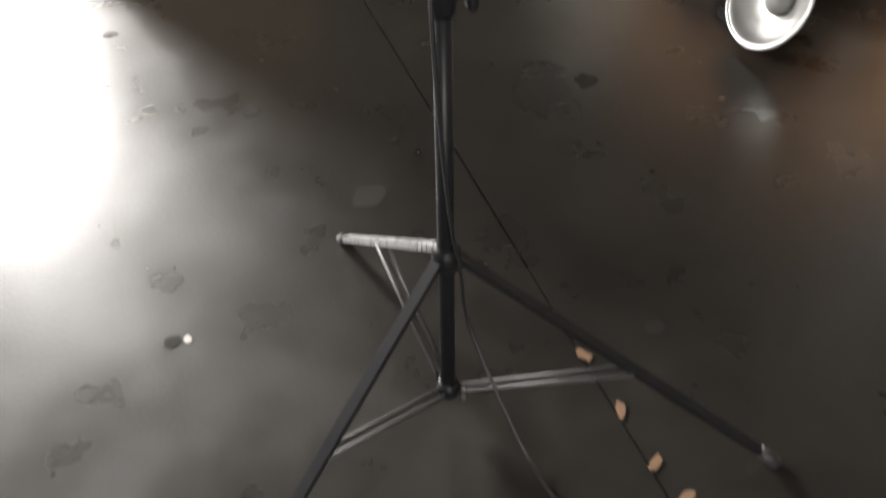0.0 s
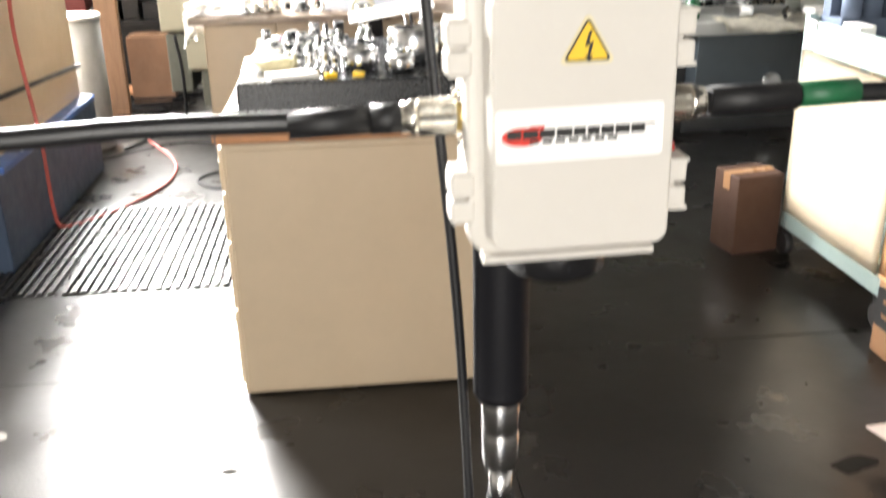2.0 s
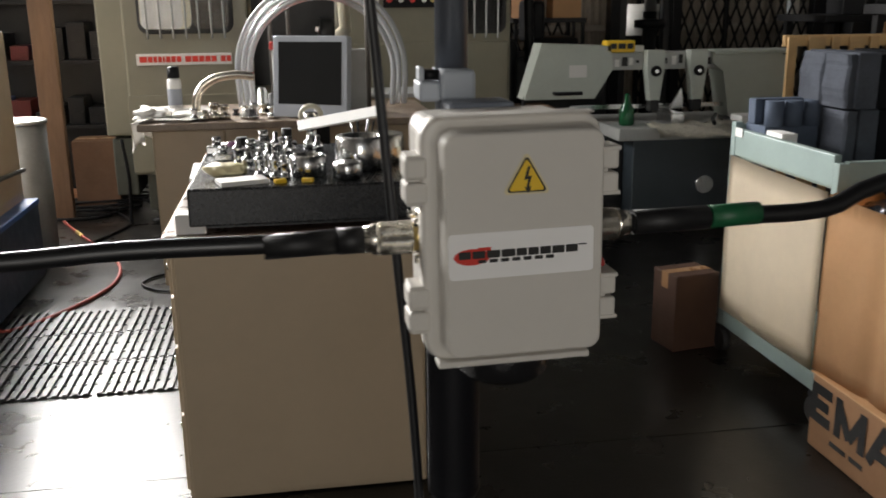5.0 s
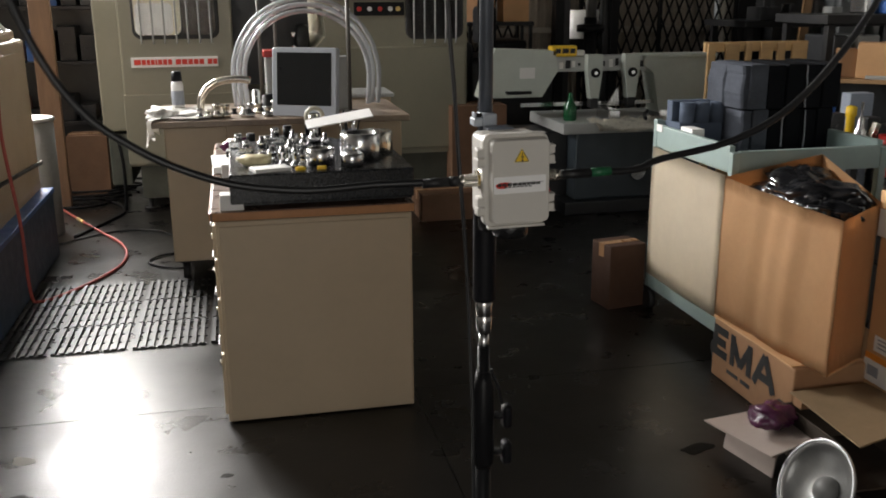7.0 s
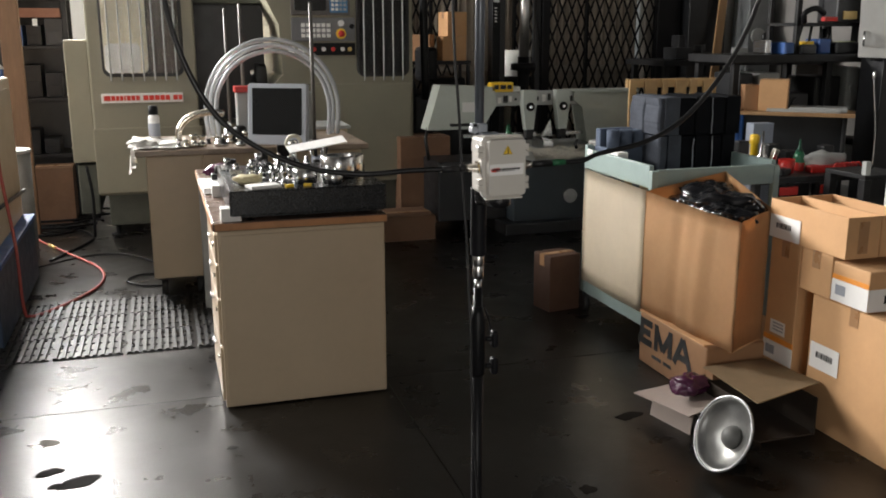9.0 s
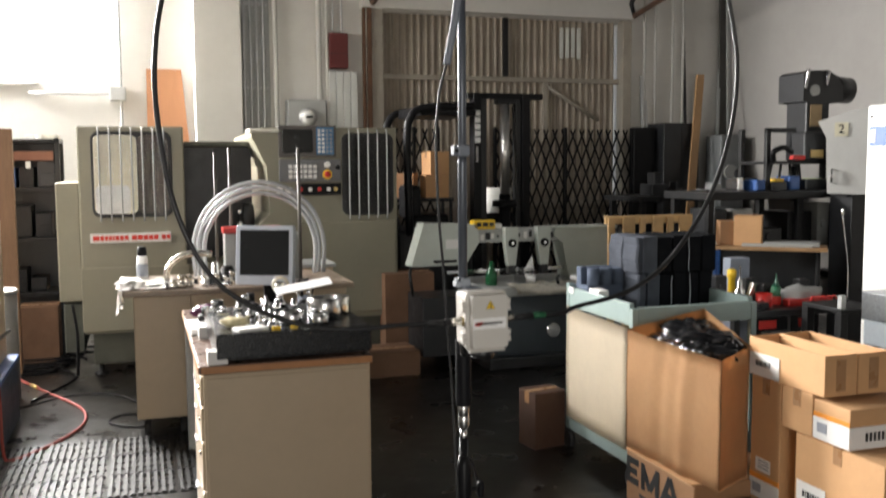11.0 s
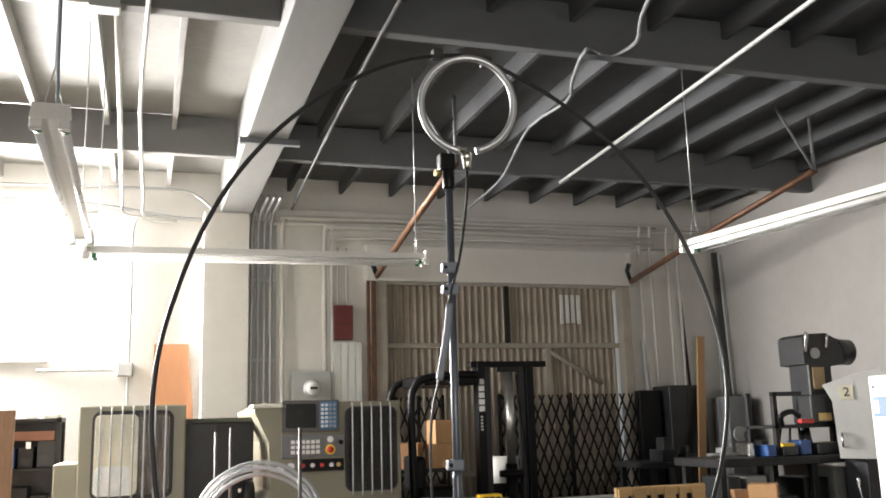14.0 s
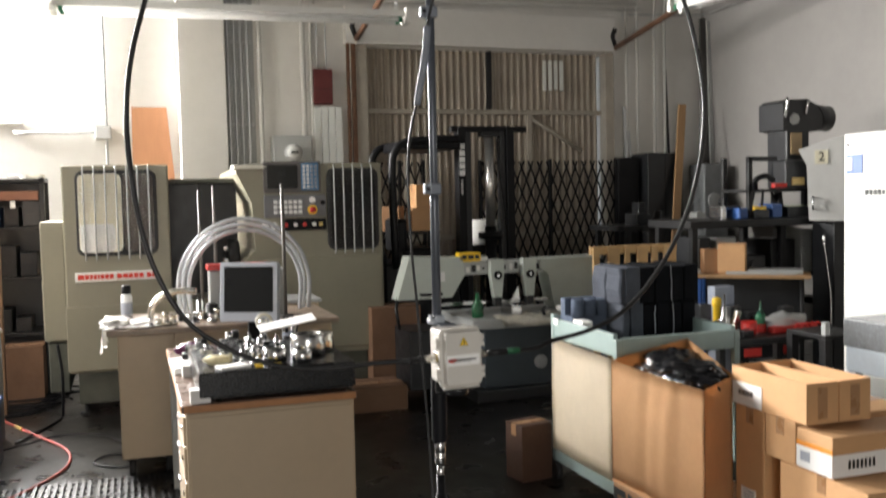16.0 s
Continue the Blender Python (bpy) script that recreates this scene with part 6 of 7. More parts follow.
part("back", B(1.74, 1.985, 2.87, 2.93, 1.0, 1.1, bev=0.005), FOAMBLUE, fb)
solid("white_block", bx(N(), 1.735, 1.8, 2.64, 2.76, 0.867, 0.99, bev=0.004), PAPER, "white foam block on the cart", "block")
# card colour darkened for the shade the desk throws on this box
carton("carton", 1.475, 1.69, 2.98, 3.16, 0.0, 0.342, "small taped brown box on the floor", M("shaded_reddish_cardboard", (0.062, 0.027, 0.014), 0.75, var=0.1, scale=5, bump=0.1, bscale=40), turn=radians(10))

# ---- heap of cartons ----
em = thing("flattened_box", "worn brown box with bold black lettering", "cardboard box", (1.8, 1.8, 0))
body = part("body", B(1.605, 2.15, 1.48, 2.08, 0, 0.262, bev=0.008), CARDDARK, em)
part("top_flap", B(1.6, 2.14, 1.5, 2.085, 0.2625, 0.2675, bev=0.001, seg=1), CARD, em)
MT = Matrix(((0, 0, -1, 1.6035), (-1, 0, 0, 1.84), (0, 1, 0, 0.15), (0, 0, 0, 1)))


def strokes(lines, w=0.035):
    """Broad painted letter strokes on the box side, from start, end pairs."""
    bm = N()
    for k, (xa, za, xb, zb) in enumerate(lines):
        a, b = Vector((xa, za, 0.0002 * k)), Vector((xb, zb, 0.0002 * k))
        d = (b - a).normalized()
        n_ = Vector((-d.y, d.x, 0)) * w / 2
        up_ = Vector((0, 0, 0.0008))
        loft(bm, [[a - n_, b - n_, b + n_, a + n_], [a - n_ + up_, b - n_ + up_, b + n_ + up_, a + n_ + up_]])
    bmesh.ops.transform(bm, matrix=MT, verts=bm.verts)
    return bm


LE, LT, LB, LH = -0.215, 0.07, -0.03, 0.0175
part("letter_e", strokes([(LE, LB - LH, LE, LT + LH), (LE, LT, LE + 0.1, LT), (LE, 0.02, LE + 0.085, 0.02), (LE, LB, LE + 0.1, LB)]), INK, body, "bold black letter E")
part("letter_m", strokes([(-0.075, LB - LH, -0.075, LT + LH), (-0.075, LT, -0.01, LB), (-0.01, LB, 0.055, LT), (0.055, LB - LH, 0.055, LT + LH)]), INK, body, "bold black letter M")
part("letter_a", strokes([(0.095, LB - LH, 0.165, LT + LH), (0.235, LB - LH, 0.165, LT + LH), (0.125, -0.005, 0.205, -0.005)]), INK, body, "bold black letter A")
for k, w in ((0, 0.09), (1, 0.07)):
    part("print_bar", B(1.6035, 1.605, 1.95 - k * 0.11 - w, 1.95 - k * 0.11, 0.055, 0.072), INK, body)

tb = thing("open_carton", "tall open brown carton stuffed with black plastic", "cardboard box", (1.8, 1.8, 0.268))
FL, FR, BR, BL = Vector((1.66, 1.375, 0)), Vector((1.898, 1.505, 0)), Vector((2.06, 2.1, 0)), Vector((1.612, 2.1, 0))


def panel(a, b, z0, za, zb, thick=0.006, bow=0.0, rows=6, cols=10, folds=()):
    """A bent board panel between two plan points."""
    bm = N()
    d = (b - a).normalized()
    nrm = Vector((d.y, -d.x, 0))
    grid = []
    for i in range(cols + 1):
        u = i / cols
        col = []
        for j in range(rows + 1):
            v = j / rows
            p = a.lerp(b, u) + nrm * (bow * math.sin(math.pi * u) * (0.4 + 0.6 * math.sin(math.pi * v)) + 0.004 * noise.noise(Vector((u * 5, v * 4, a.x))) + sum(d_ * max(0.0, 1 - abs(u - f_ - 0.06 * (1 - v)) / 0.09) for f_, d_ in folds))
            col.append(bm.verts.new((p.x, p.y, z0 + (za + (zb - za) * u - z0) * v)))
        grid.append(col)
    for i in range(cols):
        for j in range(rows):
            bm.faces.new((grid[i][j], grid[i + 1][j], grid[i + 1][j + 1], grid[i][j + 1])).smooth = True
    bmesh.ops.solidify(bm, geom=bm.faces[:], thickness=thick)
    return bm


solid("paperboard_sheet", panel(Vector((X0 - 0.012, Y0 + 0.03, 0)), Vector((X0 - 0.012, Y1 - 0.03, 0)), 0.2, 0.85, 0.866, thick=0.004, bow=-0.012, rows=8, cols=14), CARDPALE, "pale paperboard sheet slotted into the cart side", "cardboard sheet")
side1 = part("side_panel", panel(FL, BL, 0.27, 0.85, 0.872, bow=-0.02, rows=10, cols=40, folds=((0.3, -0.01), (0.55, 0.009))), CARD, tb)
part("side_panel", panel(FR, FL, 0.27, 0.87, 0.85, bow=0.01), CARD, tb)
part("side_panel", panel(BR, FR, 0.27, 0.95, 0.88, bow=0.0), CARD, tb)
part("side_panel", panel(BL, BR, 0.27, 0.872, 0.95, bow=0.0), CARD, tb)
part("bottom", prism(N(), [(p.x, p.y) for p in (FL, FR, BR, BL)], 0.2685, 0.275), CARD, tb)
bag = thing("black_bag", "shiny black plastic bag bulging from the carton", "bag", (1.8, 1.85, 0.28))
part("bag", blob(N(), (1.83, 1.82, 0.815), 0.33, (0.55, 0.95, 0.3), 0.4, sub=5, seed=1.0), BAG, bag)
part("fold", blob(N(), (1.88, 1.98, 0.86), 0.14, (0.9, 0.8, 0.5), 0.5, sub=4, seed=4.0), BAG, bag)
part("fold", blob(N(), (1.76, 1.6, 0.83), 0.1, (0.9, 1.3, 0.45), 0.5, sub=4, seed=8.0), BAG, bag)
part("filling", blob(N(), (1.8, 1.83, 0.5), 0.22, (0.75, 1.05, 1.0), 0.1, seed=3.0), BAG, bag)


def white_label(parent, y1, z1, w, h, x=1.903, bars=True):
    lb = part("label", B(x - 0.002, x, y1 - w, y1, z1 - h, z1), PAPER, parent, "white printed label")
    if bars:
        u = y1 - w * 0.22
        for k, bw in enumerate((0.012, 0.006, 0.014, 0.008, 0.012, 0.006, 0.01)):
            part("print_bar", B(x - 0.003, x - 0.002, u - bw, u, z1 - h * 0.55, z1 - h * 0.32), INK, lb)
            u -= bw + 0.005
    return lb


def open_tray(x0, x1, y0, y1, z0, z1, label):
    t = thing("open_box", label, "cardboard box", ((x0 + x1) / 2, (y0 + y1) / 2, z0), group="open boxes on the heap")
    w = 0.005
    part("bottom", B(x0 + w, x1 - w, y0 + w, y1 - w, z0, z0 + w), CARD, t)
    part("side_panel", B(x0, x0 + w, y0, y1, z0, z1, bev=0.001, seg=1), CARD, t)
    part("side_panel", B(x1 - w, x1, y0, y1, z0, z1, bev=0.001, seg=1), CARD, t)
    part("end_panel", B(x0 + w, x1 - w, y0, y0 + w, z0, z1 - 0.001), CARD, t)
    part("end_panel", B(x0 + w, x1 - w, y1 - w, y1, z0, z1 - 0.001), CARD, t)
    part("tape", B((x0 + x1) / 2 - 0.024, (x0 + x1) / 2 + 0.024, y0 - 0.0012, y0, z0 + 0.02, z1 - 0.02), TAPEBROWN, t)
    return t


t1 = open_tray(1.905, 2.065, 1.03, 1.515, 0.752, 0.922, "long open brown box with a white label on the heap")
white_label(t1, 1.505, 0.855, 0.2, 0.1)
open_tray(2.07, 2.23, 1.03, 1.515, 0.752, 0.922, "long open brown box lying beside another")
c1 = carton("stacked_carton", 1.905, 2.1, 1.29, 1.49, 0.0, 0.75, "tall narrow brown box with orange and white label", CARD, group="stacked cartons")
part("label", B(1.9025, 1.9045, 1.29, 1.49, 0.2, 0.285), PAPER, c1, "white label")
part("label_strip", B(1.9025, 1.9045, 1.29, 1.49, 0.2855, 0.31), ORANGEPRINT, c1, "orange strip")
lb = part("sticker", B(1.9025, 1.9045, 1.35, 1.45, 0.325, 0.385), PAPER, c1)
for k in range(3):
    part("print_bar", B(1.9015, 1.9026, 1.36, 1.43, 0.34 + k * 0.015, 0.346 + k * 0.015), GREYPRINT, lb)
part("picture", B(1.9015, 1.9026, 1.41, 1.47, 0.225, 0.265), GREYPRINT, c1)
c2 = carton("stacked_carton", 1.905, 2.25, 1.095, 1.285, 0.57, 0.75, "small brown taped box in the heap", CARD, group="stacked cartons")
c3 = carton("stacked_carton", 1.905, 2.3, 0.70, 1.19, 0.0, 0.568, "large brown box with a white label", CARD, group="stacked cartons")
white_label(c3, 1.175, 0.37, 0.17, 0.11)
c4 = thing("printed_carton", "brown box with white and orange printed band", "cardboard box", (2.1, 0.98, 0.57), group="stacked cartons")
part("body", B(1.907, 2.4, 0.885, 1.09, 0.571, 0.735, bev=0.004), CARD, c4)
part("band", B(1.9045, 1.9072, 0.886, 1.089, 0.575, 0.665), PAPER, c4)
part("band_strip", B(1.9045, 1.9072, 0.886, 1.089, 0.6655, 0.685), ORANGEPRINT, c4)
part("band", B(1.909, 2.25, 0.8825, 0.8855, 0.575, 0.665), PAPER, c4)
part("picture", B(1.903, 1.9046, 1.01, 1.065, 0.605, 0.645), GREYPRINT, c4)
for k in range(7):
    part("print_bar", B(1.98 + k * 0.02, 1.992 + k * 0.02, 0.881, 0.8826, 0.605, 0.64), INK, c4)
carton("stacked_carton", 2.32, 2.75, 0.72, 1.2, 0.0, 0.6, "large plain brown box in the heap", CARD, group="stacked cartons")
carton("stacked_carton", 2.26, 2.65, 1.22, 1.6, 0.0, 0.72, "brown box behind the open boxes", CARD, group="stacked cartons")

# low opened carton with spread flaps, bag and flood lamp
lo = thing("low_carton", "low opened carton with spread brown and whitish flaps", "cardboard box", (1.68, 1.22, 0))
# near-black card: the shade under the flap is put into its colour
SHADECARD = M("shaded_inside_card", (0.035, 0.024, 0.016), 0.9)
part("side_panel", B(1.5, 1.506, 1.05, 1.42, 0, 0.185, bev=0.001, seg=1), SHADECARD, lo)
part("side_panel", B(1.854, 1.86, 1.05, 1.42, 0, 0.165, bev=0.001, seg=1), SHADECARD, lo)
part("back_panel", B(1.506, 1.854, 1.414, 1.42, 0, 0.165), SHADECARD, lo)
part("bottom", B(1.506, 1.854, 1.05, 1.414, 0.001, 0.007), SHADECARD, lo)
bm = N()
loft(bm, [[(1.52, 0.985, 0.205), (1.885, 1.08, 0.215), (1.88, 1.44, 0.195), (1.57, 1.45, 0.185)], [(1.52, 0.985, 0.21), (1.885, 1.08, 0.22), (1.88, 1.44, 0.2), (1.57, 1.45, 0.19)]])
# olive-brown card, darkened because low light misses the upward face
part("flap", bm, M("shaded_olive_cardboard", (0.2, 0.135, 0.07), 0.75, var=0.1), lo, "brown top flap")
bm = N()
loft(bm, [[(1.26, 1.5, 0.082), (1.33, 1.17, 0.095), (1.52, 1.2, 0.13), (1.54, 1.46, 0.13)], [(1.26, 1.5, 0.087), (1.33, 1.17, 0.1), (1.52, 1.2, 0.135), (1.54, 1.46, 0.135)]])
part("flap", bm, CARDWHITE, lo, "whitish side flap")
bm = N()
loft(bm, [[(1.31, 1.44, 0.0), (1.36, 1.2, 0.0), (1.37, 1.2, 0.085), (1.32, 1.44, 0.08)], [(1.315, 1.44, 0.0), (1.365, 1.2, 0.0), (1.375, 1.2, 0.085), (1.325, 1.44, 0.08)]])
part("flap", bm, CARDWHITE, lo)
for zz in (0.166,):
    part("support", B(1.56, 1.84, 1.36, 1.412, 0.16, 0.19), CARDDARK, lo)
solid("purple_bag", blob(N(), (1.43, 1.33, 0.17), 0.058, (1.3, 1.1, 0.75), 0.4, sub=4, seed=6.0), PURPLE, "crumpled purple plastic bag on the carton flap", "bag")

fl = thing("flood_lamp", "old aluminium flood lamp reflector on the floor", "lamp", (1.33, 0.94, 0))
ax = Vector((-0.9, -0.04, 0.45)).normalized()
cc = Vector((1.29, 0.875, 0.16))
dish = N()
u_, w_ = frame_of(ax)
prof = [(0.14, 0.0), (0.148, 0.002), (0.149, -0.003), (0.135, -0.018), (0.112, -0.036), (0.072, -0.054), (0.04, -0.064), (0.03, -0.066)]
inner = [(0.137, 0.001), (0.13, -0.014), (0.108, -0.032), (0.068, -0.05), (0.034, -0.057), (0.002, -0.058)]
rings = []
n = 40
for r, h in prof[::-1] + inner:
    rings.append([dish.verts.new(cc + ax * h + r * (math.cos(2 * math.pi * i / n) * u_ + math.sin(2 * math.pi * i / n) * w_)) for i in range(n)])
for a, b in zip(rings, rings[1:]):
    for i in range(n):
        dish.faces.new((a[i], a[(i + 1) % n], b[(i + 1) % n], b[i])).smooth = True
dish.faces.new(rings[0][::-1]), dish.faces.new(rings[-1])
part("reflector", dish, REFLECTOR, fl)
part("rim", tube(N(), [cc + ax * 0.002 + 0.145 * (math.cos(2 * math.pi * i / 40) * u_ + math.sin(2 * math.pi * i / 40) * w_) for i in range(41)], 0.0045, n=6, sharp=True), RINGALU, fl)
part("bulb", rev(N(), [(0.046, 0), (0.045, 0.012), (0.038, 0.028), (0.024, 0.04), (0.004, 0.045)], cc - ax * 0.056, ax, n=20), M("grey_bulb_coating", (0.12, 0.12, 0.115), 0.5), fl)
part("socket", rev(N(), [(0.035, 0), (0.035, 0.07), (0.025, 0.08), (0.02, 0.12)], cc - ax * 0.062, -ax, n=18), BLACK, fl)
part("base_weight", B(1.27, 1.43, 0.9, 1.06, 0, 0.04, bev=0.008), BLACK, fl)
part("bracket", T([(1.35, 0.98, 0.03), (1.36, 1.0, 0.08), cc - ax * 0.13], 0.008, n=8), DARKSTEEL, fl)

# ---- right side: tool table, plank table, dark rack, mill, white cabinet ----
tt = thing("tool_table", "dark tool table crowded with red and steel tools", "table", (3.8, 3.8, 0))
part("top", B(3.25, 4.3, 3.5, 4.1, 0.6, 0.645, bev=0.006), DARKPAINT, tt)
for x in (3.28, 4.22):
    for y in (3.53, 4.02):
        part("leg", B(x, x + 0.05, y, y + 0.05, 0, 0.6, bev=0.004), DARKSTEEL, tt)
part("drawer", B(3.4, 3.7, 3.485, 3.5, 0.5, 0.6, bev=0.004), BLACK, tt)
part("red_panel", B(3.45, 3.6, 3.478, 3.486, 0.52, 0.58, bev=0.003), REDPLASTIC, tt)
part("red_panel", B(3.8, 3.92, 3.478, 3.5, 0.52, 0.58, bev=0.003), REDPLASTIC, tt)
bt = thing("squeeze_bottle", "green squeeze bottle with pointed nozzle", "bottle", (3.8, 3.75, 0.645))
part("bottle", rev(N(), [(0.035, 0), (0.04, 0.005), (0.04, 0.11), (0.03, 0.14)], (3.8, 3.75, 0.646), n=18), M("green_plastic", (0.02, 0.13, 0.06), 0.35), bt)
part("base_band", rev(N(), [(0.0405, 0.0), (0.0412, 0.003), (0.0412, 0.06), (0.0405, 0.062)], (3.8, 3.75, 0.646), n=18), REDPLASTIC, bt)
part("nozzle", rev(N(), [(0.028, 0.14), (0.012, 0.17), (0.005, 0.23)], (3.8, 3.75, 0.646), n=14), M("green_plastic_dark", (0.02, 0.08, 0.05), 0.35), bt)
solid("red_cup", rev(N(), [(0.05, 0), (0.055, 0.004), (0.06, 0.1), (0.055, 0.1), (0.05, 0.01)], (3.64, 3.68, 0.646), n=20), REDPLASTIC, "red plastic cup on the tool table", "cup")
solid("steel_fixture", rev(N(), [(0.06, 0), (0.06, 0.03), (0.035, 0.04), (0.04, 0.12), (0.02, 0.14), (0.02, 0.2), (0.008, 0.21), (0.008, 0.3)], (3.48, 3.75, 0.646), n=20), STEEL, "bright steel fixture standing on the tool table", "tool")
solid("steel_fixture", bx(N(), -0.02, 0.02, -0.02, 0.02, 0, 0.17, bev=0.004, m=Matrix.Translation((3.58, 3.8, 0.646)) @ Matrix.Rotation(0.35, 4, "Y")), NICKEL, "leaning polished steel bar on the tool table", "tool")
solid("grey_rag", blob(N(), (3.98, 3.72, 0.72), 0.14, (1.25, 0.6, 0.5), 0.4, seed=9.0), GREYPAINT, "grey rag over tools on the table", "rag")
for k in range(5):
    solid("red_clip", bx(T([(3.95 + k * 0.045, 3.56, 0.65), (3.955 + k * 0.045, 3.54, 0.72), (3.985 + k * 0.045, 3.53, 0.7), (3.98 + k * 0.045, 3.55, 0.65)], 0.008, n=6), 3.94 + k * 0.045, 3.985 + k * 0.045, 3.54, 3.6, 0.646, 0.662), REDPLASTIC, "red plastic clip in a row on the tool table", "clip", group="red clips")
solid("red_tray", bx(N(), 3.8, 4.2, 3.6, 3.68, 0.646, 0.7, bev=0.01), REDPLASTIC, "red plastic tray on the tool table", "tray")
for x, y, h in ((3.33, 3.65, 0.12), (3.4, 3.9, 0.22), (3.7, 3.95, 0.18), (4.15, 3.9, 0.16), (3.9, 4.0, 0.12), (3.55, 3.6, 0.05)):
    bm = bx(N(), x - 0.05, x + 0.05, y - 0.04, y + 0.04, 0.646, 0.646 + h, bev=0.01)
    cyl(bm, (x, y - 0.05, 0.646 + h * 0.6), (x, y - 0.04, 0.646 + h * 0.6), 0.02, n=12)
    solid("dark_tool", bm, DARKPAINT, "dim dark tool on the tool table", "tool", group="tools on the tool table")
fs = thing("frame_stand", "dark open steel frame stand", "stand", (3.95, 3.24, 0))
for x in (3.78, 4.08):
    for y in (3.05, 3.38):
        part("post", B(x, x + 0.06, y, y + 0.06, 0, 0.68, bev=0.004), DARKSTEEL, fs)
part("top_rail", B(3.78, 4.14, 3.05, 3.44, 0.68, 0.71, bev=0.004), DARKSTEEL, fs)
part("upright", B(3.79, 3.83, 3.06, 3.1, 0.71, 0.8, bev=0.003), GREYPAINT, fs)

pt = thing("plank_table", "plain wooden plank table with metal legs", "table", (4.3, 4.5, 0))
part("tabletop", B(3.66, 4.61, 4.25, 4.65, 0.985, 1.015, bev=0.004), WOOD, pt)
for x in (3.74, 4.54):
    for y in (4.3, 4.6):
        part("leg", C((x, y, 0), (x, y, 0.985), 0.018, n=10), BLUE if x < 4 else DARKSTEEL, pt)
part("back_panel", B(3.72, 4.56, 4.62, 4.64, 0.4, 0.985), DARKPAINT, pt)
on_plank = [pt]
on_plank.append(carton("carton", 3.88, 4.1, 4.33, 4.57, 1.016, 1.265, "plain brown box on the plank table", CARD, group="boxes on the plank table"))
on_plank.append(carton("carton", 3.745, 3.86, 4.34, 4.5, 1.016, 1.22, "small opened brown box on the plank table", CARDDARK, group="boxes on the plank table", turn=0.3))
on_plank.append(solid("metal_sheet", bx(bx(N(), 3.95, 4.5, 4.27, 4.32, 1.016, 1.04, bev=0.004), 4.12, 4.55, 4.33, 4.6, 1.016, 1.05, bev=0.004), GREYPAINT, "grey metal sheets lying on the plank table", "sheet"))
on_plank.append(solid("white_rag", blob(N(), (3.7, 4.29, 1.04), 0.045, (1.0, 0.8, 0.5), 0.4, seed=11.0), CLOTH, "crumpled white rag on the plank table", "rag"))
# the plank table stands askew
askew = Matrix.Translation((3.78, 4.64, 0)) @ Matrix.Rotation(radians(-40), 4, "Z") @ Matrix.Translation((-3.66, -4.25, 0))
for ob in on_plank:
    ob.matrix_basis = askew @ ob.matrix_basis
solid("white_carton", bx(bx(N(), 3.66, 3.84, 4.12, 4.22, 0.0, 0.96, bev=0.006), 3.655, 3.845, 4.115, 4.16, 0.55, 0.62), M("pale_blue_card", (0.3, 0.34, 0.42), 0.6), "tall pale box standing behind the tool table", "box")
solid("yellow_can", rev(N(), [(0.026, 0), (0.028, 0.005), (0.028, 0.17), (0.036, 0.18), (0.036, 0.235), (0.02, 0.245)], (3.61, 4.03, 0.646), n=18), YELLOW, "round yellow can on the tool table", "can")

pa = thing("pallet", "pale pine pallet standing on edge", "pallet", (3.25, 4.9, 0))
part("rail", B(2.97, 3.8, 4.86, 4.9, 1.2, 1.27, bev=0.004), PALLET, pa)
part("rail", B(2.97, 3.8, 4.86, 4.9, 0.1, 0.17, bev=0.004), PALLET, pa)
for x, w in ((2.98, 0.06), (3.12, 0.11), (3.28, 0.05), (3.4, 0.1), (3.54, 0.06), (3.66, 0.12)):
    part("slat", B(x, x + w, 4.835, 4.859, 0.0, 1.26, bev=0.003), PALLET, pa)

dk = thing("dark_rack", "heavy dark steel rack loaded with machine parts", "rack", (5.0, 5.2, 0))
part("top", B(4.0, 6.0, 4.95, 5.65, 1.38, 1.45, bev=0.006), DARKSTEEL, dk)
for x in (4.05, 5.0, 5.9):
    for y in (5.0, 5.55):
        part("post", B(x, x + 0.06, y, y + 0.06, 0, 1.38, bev=0.004), DARKSTEEL, dk)
for z in (0.4, 0.9):
    part("shelf", B(4.05, 5.96, 5.0, 5.6, z, z + 0.04, bev=0.004), DARKSTEEL, dk)
rr = random.Random(12)
for z in (0.44, 0.94):
    x = 4.15
    while x < 5.7:
        w, h = rr.uniform(0.12, 0.3), rr.uniform(0.15, 0.4)
        bm = bx(N(), x, x + w, 5.05, 5.45, z + 0.001, z + h, bev=0.015)
        cyl(bm, (x + w / 2, 5.03, z + h / 2), (x + w / 2, 5.05, z + h / 2), min(w, h) * 0.3, n=14)
        solid("machine_part", bm, rr.choice([DARKPAINT, DARKSTEEL, DARKPAINT, GREYPAINT]), "dim machine part on the dark rack", "machine part", group="parts on the dark rack")
        x += w + 0.06
for x, y, w, h, mt in ((4.62, 5.1, 0.1, 0.1, BLUE), (4.78, 5.08, 0.16, 0.08, DARKPAINT), (4.98, 5.1, 0.12, 0.13, BLUE), (5.15, 5.08, 0.3, 0.1, DARKPAINT), (4.5, 5.2, 0.06, 0.12, STEEL)):
    solid("rack_tool", bx(bx(N(), x, x + w, y, y + 0.2, 1.451, 1.451 + h, bev=0.012), x + 0.01, x + w - 0.01, y - 0.006, y + 0.001, 1.46, 1.451 + h * 0.6), mt, "tool lying on the dark rack top", "tool", group="tools on the rack top")
solid("yellow_note", bx(N(), 4.83, 4.92, 5.1, 5.2, 1.532, 1.56, bev=0.003), YELLOW, "yellow packet on the rack", "packet")
